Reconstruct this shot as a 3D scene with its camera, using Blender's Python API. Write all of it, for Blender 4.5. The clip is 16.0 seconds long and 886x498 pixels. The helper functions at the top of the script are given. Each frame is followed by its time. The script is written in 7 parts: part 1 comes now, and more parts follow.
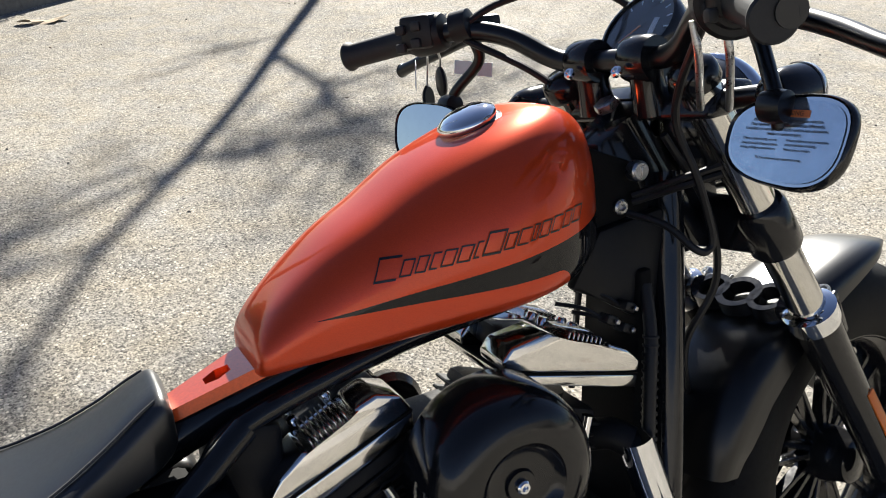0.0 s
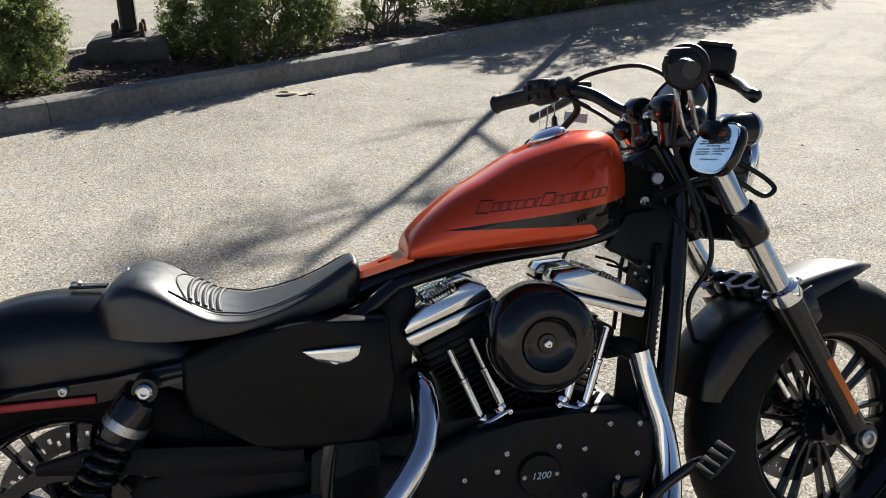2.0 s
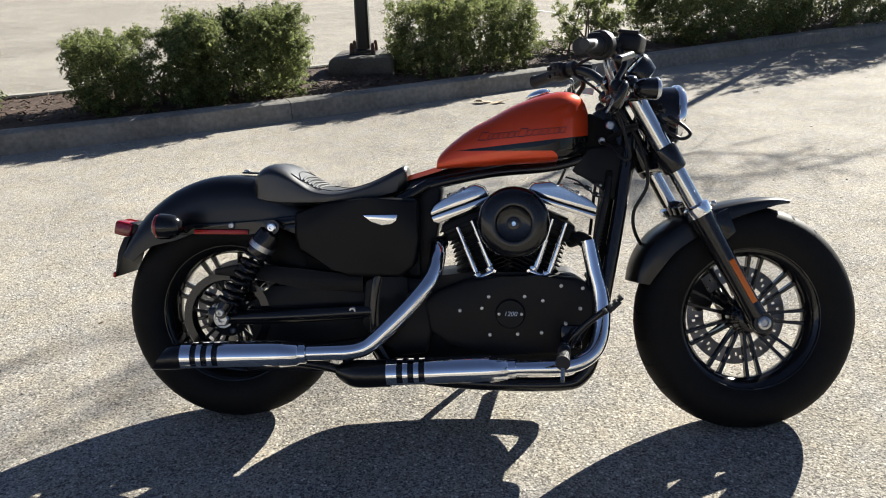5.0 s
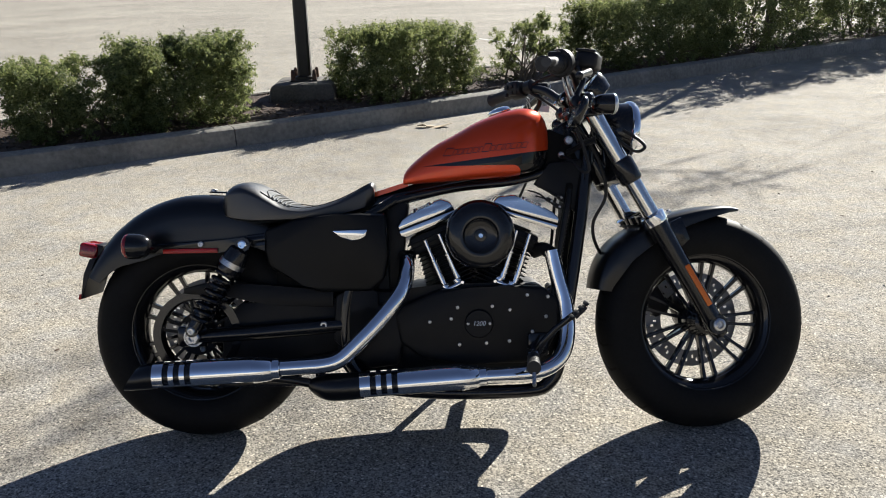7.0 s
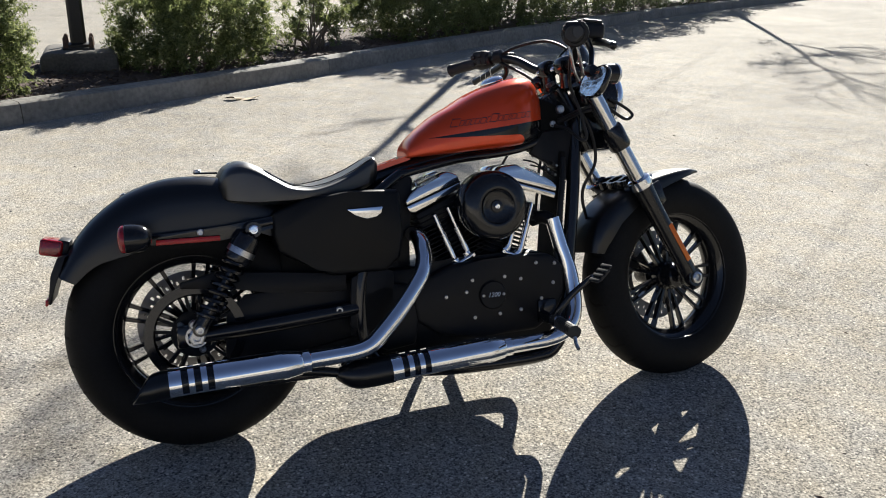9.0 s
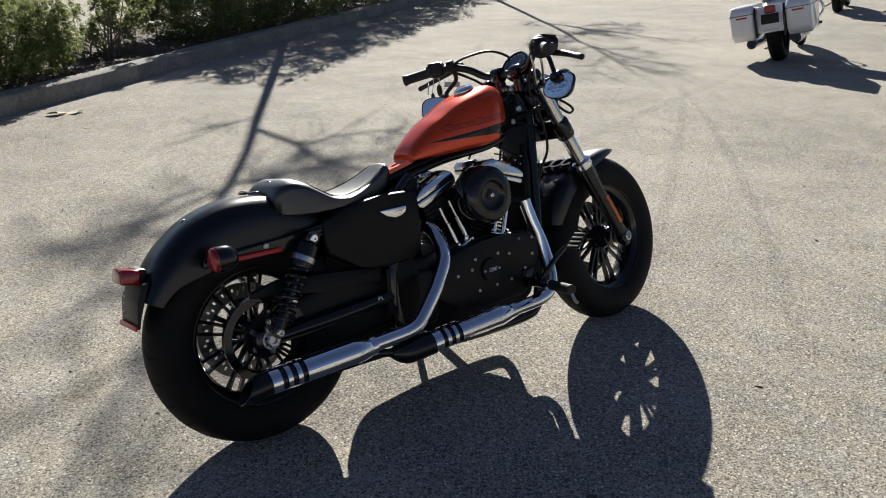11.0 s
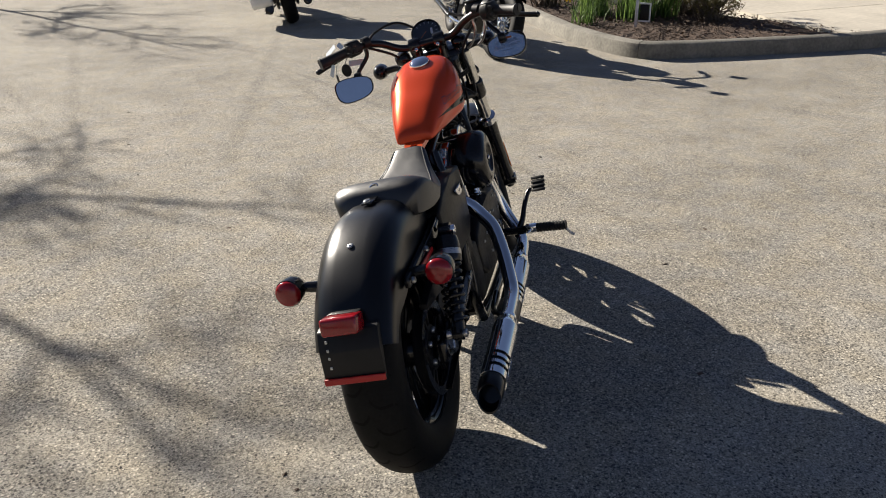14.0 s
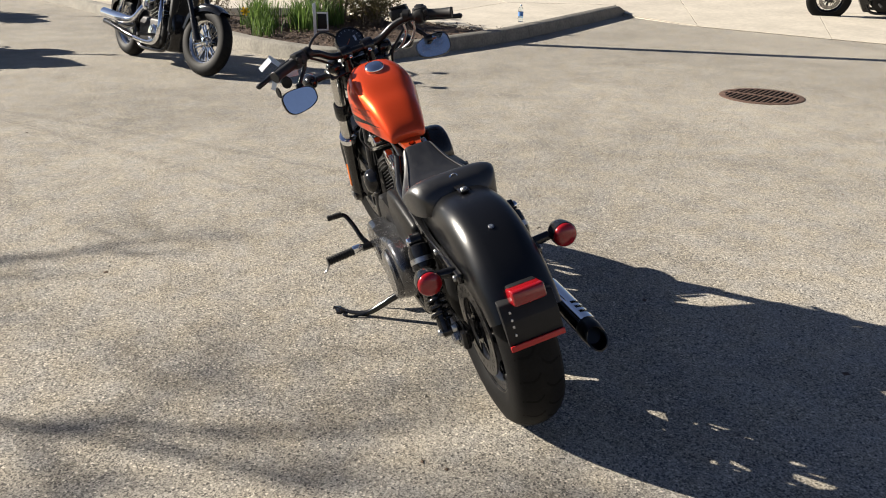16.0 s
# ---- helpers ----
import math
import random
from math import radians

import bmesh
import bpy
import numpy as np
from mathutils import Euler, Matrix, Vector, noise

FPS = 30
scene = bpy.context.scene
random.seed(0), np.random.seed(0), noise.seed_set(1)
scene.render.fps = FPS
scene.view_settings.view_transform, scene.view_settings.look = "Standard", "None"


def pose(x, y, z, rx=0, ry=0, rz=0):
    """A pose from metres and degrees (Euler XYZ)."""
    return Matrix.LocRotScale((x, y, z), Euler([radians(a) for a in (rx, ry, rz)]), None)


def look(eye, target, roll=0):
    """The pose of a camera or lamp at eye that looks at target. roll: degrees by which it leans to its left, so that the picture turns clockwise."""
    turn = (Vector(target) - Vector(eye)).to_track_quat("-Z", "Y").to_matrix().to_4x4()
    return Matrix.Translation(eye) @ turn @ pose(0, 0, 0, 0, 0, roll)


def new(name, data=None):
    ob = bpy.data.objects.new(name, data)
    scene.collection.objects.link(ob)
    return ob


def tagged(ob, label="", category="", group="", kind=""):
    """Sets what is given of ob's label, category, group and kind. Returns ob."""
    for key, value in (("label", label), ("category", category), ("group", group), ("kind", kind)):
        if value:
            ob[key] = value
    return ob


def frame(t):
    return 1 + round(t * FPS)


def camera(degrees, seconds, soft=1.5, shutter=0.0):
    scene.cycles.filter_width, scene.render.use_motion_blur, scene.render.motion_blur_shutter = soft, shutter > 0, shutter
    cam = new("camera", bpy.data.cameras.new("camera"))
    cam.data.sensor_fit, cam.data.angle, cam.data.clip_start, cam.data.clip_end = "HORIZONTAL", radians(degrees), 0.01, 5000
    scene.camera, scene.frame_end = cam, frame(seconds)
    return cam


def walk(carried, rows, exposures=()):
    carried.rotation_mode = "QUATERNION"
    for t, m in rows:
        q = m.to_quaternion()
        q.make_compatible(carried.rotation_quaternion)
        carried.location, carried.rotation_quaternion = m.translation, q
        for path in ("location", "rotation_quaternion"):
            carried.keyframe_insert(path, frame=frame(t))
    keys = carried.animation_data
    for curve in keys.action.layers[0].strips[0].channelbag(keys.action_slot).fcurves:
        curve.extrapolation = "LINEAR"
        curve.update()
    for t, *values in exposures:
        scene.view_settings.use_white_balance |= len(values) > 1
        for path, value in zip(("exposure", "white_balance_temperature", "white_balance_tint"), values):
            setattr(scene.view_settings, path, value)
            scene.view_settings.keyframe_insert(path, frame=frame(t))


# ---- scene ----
cam = camera(56.1, 16.0, soft=1.0)
PATH = [
    (0, (0.111, 0.176, 1.246), (-0.075, 1.909, 0.266), 0.1),
    (0.5, (0.094, 0.096, 1.27), (-0.078, 1.858, 0.34), 0.6),
    (1, (0.191, -0.061, 1.289), (-0.079, 1.732, 0.444), 1.2),
    (1.5, (0.285, -0.251, 1.308), (-0.132, 1.532, 0.504), 1.1),
    (2, (0.406, -0.439, 1.323), (-0.254, 1.283, 0.549), 0.5),
    (2.5, (0.614, -0.506, 1.334), (-0.309, 1.113, 0.609), 0.4),
    (3, (0.794, -0.593, 1.331), (-0.247, 0.968, 0.638), 0.4),
    (3.5, (0.953, -0.741, 1.316), (-0.141, 0.777, 0.609), -0.0),
    (4, (1.146, -0.808, 1.329), (0.0, 0.669, 0.618), -1.3),
    (4.2, (1.222, -0.828, 1.33), (0.054, 0.631, 0.619), -1.7),
    (6.3, (1.316, -1.162, 1.385), (0.211, 0.373, 0.736), -1.7),
    (6.5, (1.304, -1.146, 1.349), (0.222, 0.417, 0.726), -1.4),
    (7, (1.262, -1.084, 1.335), (0.209, 0.488, 0.687), -1.5),
    (7.5, (1.205, -1.066, 1.321), (0.208, 0.529, 0.642), -0.7),
    (8, (1.055, -1.239, 1.345), (0.222, 0.441, 0.651), -1.0),
    (8.5, (0.916, -1.329, 1.343), (0.221, 0.408, 0.635), -0.9),
    (8.7, (0.741, -1.345, 1.321), (0.153, 0.432, 0.618), 0.3),
    (10.8, (-0.083, -1.738, 1.432), (-0.067, 0.129, 0.713), 1.1),
    (11, (-0.198, -1.804, 1.455), (-0.08, 0.054, 0.723), 1.0),
    (11.5, (-0.451, -1.788, 1.43), (-0.171, 0.044, 0.677), 0.8),
    (12, (-0.705, -1.703, 1.41), (-0.175, 0.071, 0.652), 1.6),
    (12.5, (-1.03, -1.661, 1.431), (-0.243, 0.001, 0.645), 1.2),
    (13, (-1.293, -1.427, 1.416), (-0.323, 0.13, 0.619), 1.8),
    (13.5, (-1.653, -1.242, 1.4), (-0.463, 0.153, 0.602), 2.6),
    (14, (-1.927, -1.027, 1.429), (-0.62, 0.274, 0.655), 0.2),
    (14.5, (-2.171, -0.835, 1.431), (-0.721, 0.343, 0.717), -1.1),
    (15, (-2.453, -0.645, 1.426), (-0.831, 0.283, 0.713), -0.8),
    (15.5, (-2.559, -0.346, 1.401), (-0.862, 0.417, 0.669), -0.8),
    (16, (-2.779, -0.03, 1.417), (-0.995, 0.489, 0.676), 0.3),
]
EXPOSURE = [(0.0, 1.65, 6080, 8), (1.0, 1.32, 6080, 8), (2.5, 1.51, 6050, 8), (4.0, 1.65, 6080, 8), (7.0, 1.44, 6020, 8), (8.5, 1.55, 6020, 8), (11.0, 1.1, 6050, 8), (13.0, 1.08, 6080, 8),
            (14.0, 1.05, 6380, 10), (16.0, 1.22, 6420, 10)]
walk(cam, [(t, look(eye, target, roll)) for t, eye, target, roll in PATH], EXPOSURE)

# world and sun
SUN_AZ, SUN_EL = 90.6, 25.2  # degrees; azimuth counted from +x towards +y
world = bpy.data.worlds.new("sky")
scene.world = world
world.use_nodes = True
wn = world.node_tree.nodes
sky = wn.new("ShaderNodeTexSky")
sky.sky_type, sky.sun_disc = "NISHITA", False
sky.sun_elevation, sky.sun_rotation = radians(SUN_EL), radians(90 - SUN_AZ)
sky.air_density, sky.dust_density, sky.ozone_density = 0.75, 0.2, 2.0
deep = wn.new("ShaderNodeHueSaturation")  # a clear, deep blue winter sky
deep.inputs["Saturation"].default_value, deep.inputs["Hue"].default_value = 0.9, 0.51
world.node_tree.links.new(sky.outputs[0], deep.inputs["Color"])
world.node_tree.links.new(deep.outputs[0], wn["Background"].inputs[0])
wn["Background"].inputs[1].default_value = 0.033
sun = new("sun", bpy.data.lights.new("sun", "SUN"))
sun.data.energy, sun.data.angle, sun.data.color = 5.0, radians(0.42), (1.0, 0.91, 0.78)
sun_way = Vector((math.cos(radians(SUN_EL)) * math.cos(radians(SUN_AZ)), math.cos(radians(SUN_EL)) * math.sin(radians(SUN_AZ)), math.sin(radians(SUN_EL))))
sun.matrix_world = look(sun_way * 50, (0, 0, 0))


# ---- helpers of this scene ----
def catmull(pts, sub=6):
    """Points along a smooth curve through pts."""
    p = np.array(pts, float)
    if len(p) < 3:
        return [p[0] + (p[-1] - p[0]) * i / sub for i in range(sub + 1)]
    q = np.vstack([2 * p[0] - p[1], p, 2 * p[-1] - p[-2]])
    out = []
    for i in range(1, len(q) - 2):
        for k in range(sub):
            t = k / sub
            out.append(0.5 * (2 * q[i] + (q[i + 1] - q[i - 1]) * t + (2 * q[i - 1] - 5 * q[i] + 4 * q[i + 1] - q[i + 2]) * t * t
                              + (3 * q[i] - q[i - 1] - 3 * q[i + 1] + q[i + 2]) * t ** 3))
    out.append(p[-1])
    return out


def loft(rings, closed=True, caps=True):
    """A skin over rings of equally many points."""
    bm = bmesh.new()
    vs = [[bm.verts.new(tuple(float(c) for c in p)) for p in ring] for ring in rings]
    n = len(rings[0])
    for a, b in zip(vs, vs[1:]):
        for i in range(n if closed else n - 1):
            j = (i + 1) % n
            bm.faces.new((a[i], a[j], b[j], b[i]))
    if caps and closed:
        bm.faces.new(vs[0][::-1])
        bm.faces.new(vs[-1])
    return bm


def tube(pts, r, n=12, sub=6, smooth=True, caps=True):
    """A round bar along pts; r is one radius or one for each point."""
    rad = [r] * len(pts) if not isinstance(r, (list, tuple)) else list(r)
    if smooth and len(pts) > 2:
        full = catmull([(*p, q) for p, q in zip(pts, rad)], sub)
    else:
        full = [np.array((*p, q), float) for p, q in zip(pts, rad)]
    c = [Vector(f[:3]) for f in full]
    rings, up = [], None
    for i, p in enumerate(c):
        d = (c[min(i + 1, len(c) - 1)] - c[max(i - 1, 0)]).normalized()
        if up is None:
            up = d.cross(Vector((0, 0, 1)) if abs(d.z) < 0.9 else Vector((1, 0, 0))).normalized()
        up = (up - d * up.dot(d)).normalized()
        side = d.cross(up)
        rings.append([p + (up * math.cos(a) + side * math.sin(a)) * max(full[i][3], 1e-4) for a in (2 * math.pi * k / n for k in range(n))])
    return loft(rings, True, caps)


def lathe(profile, n=32, caps=True, close=False):
    """Turns a profile of (radius, y) about the y axis."""
    rings = [[(r * math.cos(a), y, r * math.sin(a)) for a in (2 * math.pi * k / n for k in range(n))] for r, y in profile]
    if close:
        rings.append(rings[0])
    bm = loft(rings, True, caps and not close)
    if close:
        bmesh.ops.remove_doubles(bm, verts=bm.verts, dist=1e-6)
    return bm


def box(sx, sy, sz, bevel=0.0, m=None, seg=2):
    bm = bmesh.new()
    bmesh.ops.create_cube(bm, size=1)
    bmesh.ops.scale(bm, vec=(sx, sy, sz), verts=bm.verts)
    if bevel:
        bmesh.ops.bevel(bm, geom=bm.edges[:], offset=bevel, segments=seg, profile=0.5, affect="EDGES", clamp_overlap=True)
    if m:
        bmesh.ops.transform(bm, matrix=m, verts=bm.verts)
    return bm


def slab(poly, y0, y1, bevel=0.0, seg=2):
    """A plate with the outline poly of (x, z), from y0 to y1."""
    bm = bmesh.new()
    a = [bm.verts.new((x, y0, z)) for x, z in poly]
    b = [bm.verts.new((x, y1, z)) for x, z in poly]
    bm.faces.new(a), bm.faces.new(b[::-1])
    for i in range(len(poly)):
        j = (i + 1) % len(poly)
        bm.faces.new((a[j], a[i], b[i], b[j]))
    if bevel:
        bmesh.ops.bevel(bm, geom=bm.edges[:], offset=bevel, segments=seg, profile=0.5, affect="EDGES", clamp_overlap=True)
    return bm


def moved(bm, m):
    bmesh.ops.transform(bm, matrix=m, verts=bm.verts)
    return bm


def join(*bms):
    out = bms[0]
    for b in bms[1:]:
        me = bpy.data.meshes.new("t")
        b.to_mesh(me)
        out.from_mesh(me)
        b.free()
        bpy.data.meshes.remove(me)
    return out


def part(name, bm, material, parent=None, label="", m=None, sharp=38):
    """Links a bmesh as ONE mesh object under a thing or a part."""
    if m is not None:
        bmesh.ops.transform(bm, matrix=m, verts=bm.verts)
    bmesh.ops.recalc_face_normals(bm, faces=bm.faces)
    me = bpy.data.meshes.new(name)
    bm.to_mesh(me)
    bm.free()
    me.materials.append(material)
    me.shade_smooth()
    me.set_sharp_from_angle(angle=radians(sharp))
    ob = new(name, me)
    ob.parent = parent
    return tagged(ob, label)


def thing(name, m, label, category, group="", kind=""):
    ob = new(name)
    ob.empty_display_size = 0.1
    ob.matrix_world = m
    return tagged(ob, label, category, group, kind)


def axle(p, q):
    """The pose that lays the y axis of a lathe from p towards q."""
    d = (Vector(q) - Vector(p)).normalized()
    return Matrix.Translation(p) @ Vector((0, 1, 0)).rotation_difference(d).to_matrix().to_4x4()


# ---- materials ----
def material(name, color, rough=0.5, metal=0.0, coat=0.0, vary=0.0, scale=20.0, bump=0.0, bump_scale=200.0, rough_vary=0.0, spec=0.5, color2=None, coat_rough=0.05):
    """A surface with colour variation at two scales and fine relief."""
    m = bpy.data.materials.new(name)
    m.use_nodes = True
    nt = m.node_tree
    b = nt.nodes["Principled BSDF"]
    b.inputs["Base Color"].default_value = (*color, 1)
    b.inputs["Roughness"].default_value, b.inputs["Metallic"].default_value = rough, metal
    b.inputs["Coat Weight"].default_value, b.inputs["Coat Roughness"].default_value = coat, coat_rough
    b.inputs["Specular IOR Level"].default_value = spec
    tc = nt.nodes.new("ShaderNodeTexCoord")
    if vary or rough_vary or color2:
        n1, n2 = nt.nodes.new("ShaderNodeTexNoise"), nt.nodes.new("ShaderNodeTexNoise")
        n1.inputs["Scale"].default_value, n2.inputs["Scale"].default_value = scale, scale * 9
        n1.inputs["Detail"].default_value = n2.inputs["Detail"].default_value = 4
        add = nt.nodes.new("ShaderNodeMath")
        add.operation = "ADD"
        for n, k in ((n1, 0), (n2, 1)):
            nt.links.new(tc.outputs["Object"], n.inputs["Vector"])
            nt.links.new(n.outputs["Fac"], add.inputs[k])
        mr = nt.nodes.new("ShaderNodeMapRange")
        mr.inputs[1].default_value, mr.inputs[2].default_value = 0.7, 1.3
        nt.links.new(add.outputs[0], mr.inputs[0])
        if vary or color2:
            mix = nt.nodes.new("ShaderNodeMix")
            mix.data_type = "RGBA"
            lo = [max(0, c * (1 - vary)) for c in color]
            hi = color2 or [min(1, c * (1 + vary)) for c in color]
            mix.inputs[6].default_value, mix.inputs[7].default_value = (*lo, 1), (*hi, 1)
            nt.links.new(mr.outputs[0], mix.inputs[0])
            nt.links.new(mix.outputs[2], b.inputs["Base Color"])
        if rough_vary:
            rr = nt.nodes.new("ShaderNodeMapRange")
            rr.inputs[3].default_value, rr.inputs[4].default_value = max(0, rough - rough_vary), min(1, rough + rough_vary)
            nt.links.new(mr.outputs[0], rr.inputs[0])
            nt.links.new(rr.outputs[0], b.inputs["Roughness"])
    if bump:
        nb, bp = nt.nodes.new("ShaderNodeTexNoise"), nt.nodes.new("ShaderNodeBump")
        nb.inputs["Scale"].default_value, nb.inputs["Detail"].default_value = bump_scale, 5
        bp.inputs["Strength"].default_value, bp.inputs["Distance"].default_value = bump, 0.4 / bump_scale
        nt.links.new(tc.outputs["Object"], nb.inputs["Vector"])
        nt.links.new(nb.outputs["Fac"], bp.inputs["Height"])
        nt.links.new(bp.outputs[0], b.inputs["Normal"])
    return m


def math_node(nt, op, a, b=None, c=None):
    n = nt.nodes.new("ShaderNodeMath")
    n.operation = op
    for k, v in enumerate((a, b, c)):
        if v is None:
            continue
        if isinstance(v, (int, float)):
            n.inputs[k].default_value = v
        else:
            nt.links.new(v, n.inputs[k])
    return n.outputs[0]


def tank_paint():
    """Candy orange with a black spear over a rounded lower panel."""
    m = material("orange_paint", (0.62, 0.075, 0.008), 0.3, 0.45, coat=0.7, coat_rough=0.02, spec=0.0)
    nt = m.node_tree
    b = nt.nodes["Principled BSDF"]
    tc, sep = nt.nodes.new("ShaderNodeTexCoord"), nt.nodes.new("ShaderNodeSeparateXYZ")
    nt.links.new(tc.outputs["Object"], sep.inputs[0])
    x, z = sep.outputs[0], sep.outputs[2]
    upper = math_node(nt, "MULTIPLY_ADD", math_node(nt, "SUBTRACT", x, 0.661), 0.115, 0.794)
    below = math_node(nt, "LESS_THAN", z, upper)
    fore = math_node(nt, "GREATER_THAN", x, 0.661)
    dx = math_node(nt, "MAXIMUM", math_node(nt, "SUBTRACT", x, 0.922), 0.0)
    dz = math_node(nt, "MAXIMUM", math_node(nt, "SUBTRACT", z, 0.774), 0.0)
    dist = math_node(nt, "SQRT", math_node(nt, "ADD", math_node(nt, "MULTIPLY", dx, dx), math_node(nt, "MULTIPLY", dz, dz)))
    outside = math_node(nt, "GREATER_THAN", dist, 0.02)
    mask = math_node(nt, "MULTIPLY", math_node(nt, "MULTIPLY", below, fore), outside)
    flake = nt.nodes.new("ShaderNodeTexNoise")
    flake.inputs["Scale"].default_value, flake.inputs["Detail"].default_value = 900, 2
    nt.links.new(tc.outputs["Object"], flake.inputs["Vector"])
    ramp, mix = nt.nodes.new("ShaderNodeMix"), nt.nodes.new("ShaderNodeMix")
    ramp.data_type = mix.data_type = "RGBA"
    ramp.inputs[6].default_value, ramp.inputs[7].default_value = (0.5, 0.045, 0.012, 1), (0.72, 0.08, 0.02, 1)
    nt.links.new(flake.outputs["Fac"], ramp.inputs[0])
    nt.links.new(mask, mix.inputs[0])
    nt.links.new(ramp.outputs[2], mix.inputs[6])
    mix.inputs[7].default_value = (0.008, 0.008, 0.009, 1)
    nt.links.new(mix.outputs[2], b.inputs["Base Color"])
    nt.links.new(math_node(nt, "MULTIPLY_ADD", mask, -0.4, 0.45), b.inputs["Metallic"])
    return m


def tyre_rubber():
    """Black rubber with slanted tread cuts round the crown."""
    m = material("tyre_rubber", (0.006, 0.006, 0.0062), 0.62, spec=0.15, vary=0.35, scale=14, bump=0.25, bump_scale=500)
    return m


def glass(name, color=(1, 1, 1), rough=0.0, ior=1.45):
    m = bpy.data.materials.new(name)
    m.use_nodes = True
    b = m.node_tree.nodes["Principled BSDF"]
    b.inputs["Base Color"].default_value = (*color, 1)
    b.inputs["Roughness"].default_value, b.inputs["IOR"].default_value = rough, ior
    b.inputs["Transmission Weight"].default_value = 1.0
    return m


ORANGE = tank_paint()
ORANGE_PLAIN = material("orange_tab_paint", (0.62, 0.075, 0.008), 0.3, 0.45, coat=1.0, vary=0.15, scale=300)
RUBBER = tyre_rubber()
GRIP_RUBBER = material("grip_rubber", (0.011, 0.011, 0.012), 0.6, vary=0.3, scale=60, bump=0.2, bump_scale=900)
SATIN = material("satin_black_paint", (0.0035, 0.0037, 0.0045), 0.29, spec=0.5, vary=0.08, scale=8)
FLAT = material("flat_black_paint", (0.0045, 0.0046, 0.005), 0.4, spec=0.2, vary=0.12, scale=14, rough_vary=0.05)
GLOSS = material("gloss_black_paint", (0.009, 0.009, 0.010), 0.15, spec=0.4, coat=0.12, vary=0.2, scale=12, rough_vary=0.05)
WRINKLE = material("wrinkle_black_powder", (0.008, 0.008, 0.0086), 0.48, spec=0.22, vary=0.3, scale=40, bump=0.35, bump_scale=1800, rough_vary=0.1)
CHROME = material("chrome", (0.84, 0.85, 0.87), 0.03, 1.0, vary=0.03, scale=6, rough_vary=0.015)
BRUSHED = material("polished_aluminium", (0.72, 0.71, 0.69), 0.1, 1.0, vary=0.05, scale=25, rough_vary=0.04, bump=0.02, bump_scale=300)
STEEL = material("zinc_plated_steel", (0.5, 0.5, 0.5), 0.32, 1.0, vary=0.2, scale=60, rough_vary=0.1)
FORK_STEEL = material("fork_tube_chrome", (0.66, 0.65, 0.62), 0.1, 1.0, vary=0.05, scale=20, rough_vary=0.04)
LEATHER = material("black_vinyl", (0.007, 0.0072, 0.008), 0.40, spec=1.0, vary=0.2, scale=30, bump=0.18, bump_scale=900, rough_vary=0.06)
THREAD = material("dark_thread", (0.06, 0.06, 0.06), 0.8, vary=0.3, scale=500)
RED_LENS = material("red_lens", (0.25, 0.006, 0.010), 0.12, coat=0.4, vary=0.25, scale=300)
RED_TAPE = material("red_reflector", (0.42, 0.012, 0.012), 0.28, vary=0.2, scale=600)
AMBER = material("amber_reflector", (0.62, 0.14, 0.01), 0.25, vary=0.2, scale=600)
CAST = material("grey_cast_cover", (0.15, 0.15, 0.155), 0.22, 0.85, vary=0.15, scale=30, rough_vary=0.08, bump=0.1, bump_scale=900)
DARK = material("dark_void", (0.004, 0.004, 0.004), 0.85, spec=0.2, vary=0.3, scale=40)
MIRROR = material("mirror_silver", (0.88, 0.89, 0.9), 0.015, 1.0, vary=0.02, scale=10)
BRAKE_STEEL = material("brake_disc_steel", (0.17, 0.165, 0.16), 0.34, 1.0, vary=0.12, scale=30, rough_vary=0.08)
FILM = material("caution_film", (0.74, 0.82, 0.9), 0.1, 0.9, vary=0.12, scale=45, rough_vary=0.1)
LABEL_WHITE = material("sticker_film", (0.72, 0.78, 0.84), 0.35, vary=0.06, scale=70)
LABEL_ORANGE = material("sticker_orange", (0.55, 0.16, 0.05), 0.4, vary=0.1, scale=200)
INK = material("sticker_ink", (0.02, 0.02, 0.025), 0.6, vary=0.2, scale=400)
DIAL = material("dial_face", (0.02, 0.022, 0.026), 0.4, vary=0.2, scale=80)
WHITE_PAINT = material("white_gloss_paint", (0.74, 0.75, 0.76), 0.2, coat=0.6, vary=0.04, scale=8)
PLASTIC = material("black_plastic", (0.010, 0.010, 0.011), 0.45, spec=0.3, vary=0.2, scale=50, bump=0.1, bump_scale=1200)
LENS_CLEAR = material("clear_lamp_glass", (0.6, 0.62, 0.64), 0.08, 0.7, vary=0.1, scale=60)


# ---- the orange motorcycle; its own axes: x ahead, y to its left, z up, from the rear tyre's foot ----
YAW, LEANING, STEERING = 33.85, 14.2, 8.4
BIKE_AT = Matrix.Translation((-0.5735, 0.3593, 0.002)) @ pose(0, 0, 0, 0, 0, YAW) @ pose(0, 0, 0, -LEANING, 0, 0) @ pose(0, 0, 0, 0, 0.45, 0)
HEAD, HEAD_WAY = Vector((1.445, 0, 0.32)), Vector((-0.5, 0, 0.866)).normalized()
STEER = Matrix.Translation(HEAD) @ Matrix.Rotation(radians(STEERING), 4, HEAD_WAY) @ Matrix.Translation(-HEAD)
bike = thing("motorcycle", BIKE_AT, "orange and black cruiser motorcycle leaning on its kickstand on the asphalt", "motorcycle")
T = Matrix.Translation
R_AXLE, F_AXLE = Vector((0, 0, 0.32)), Vector((1.487, 0, 0.318))


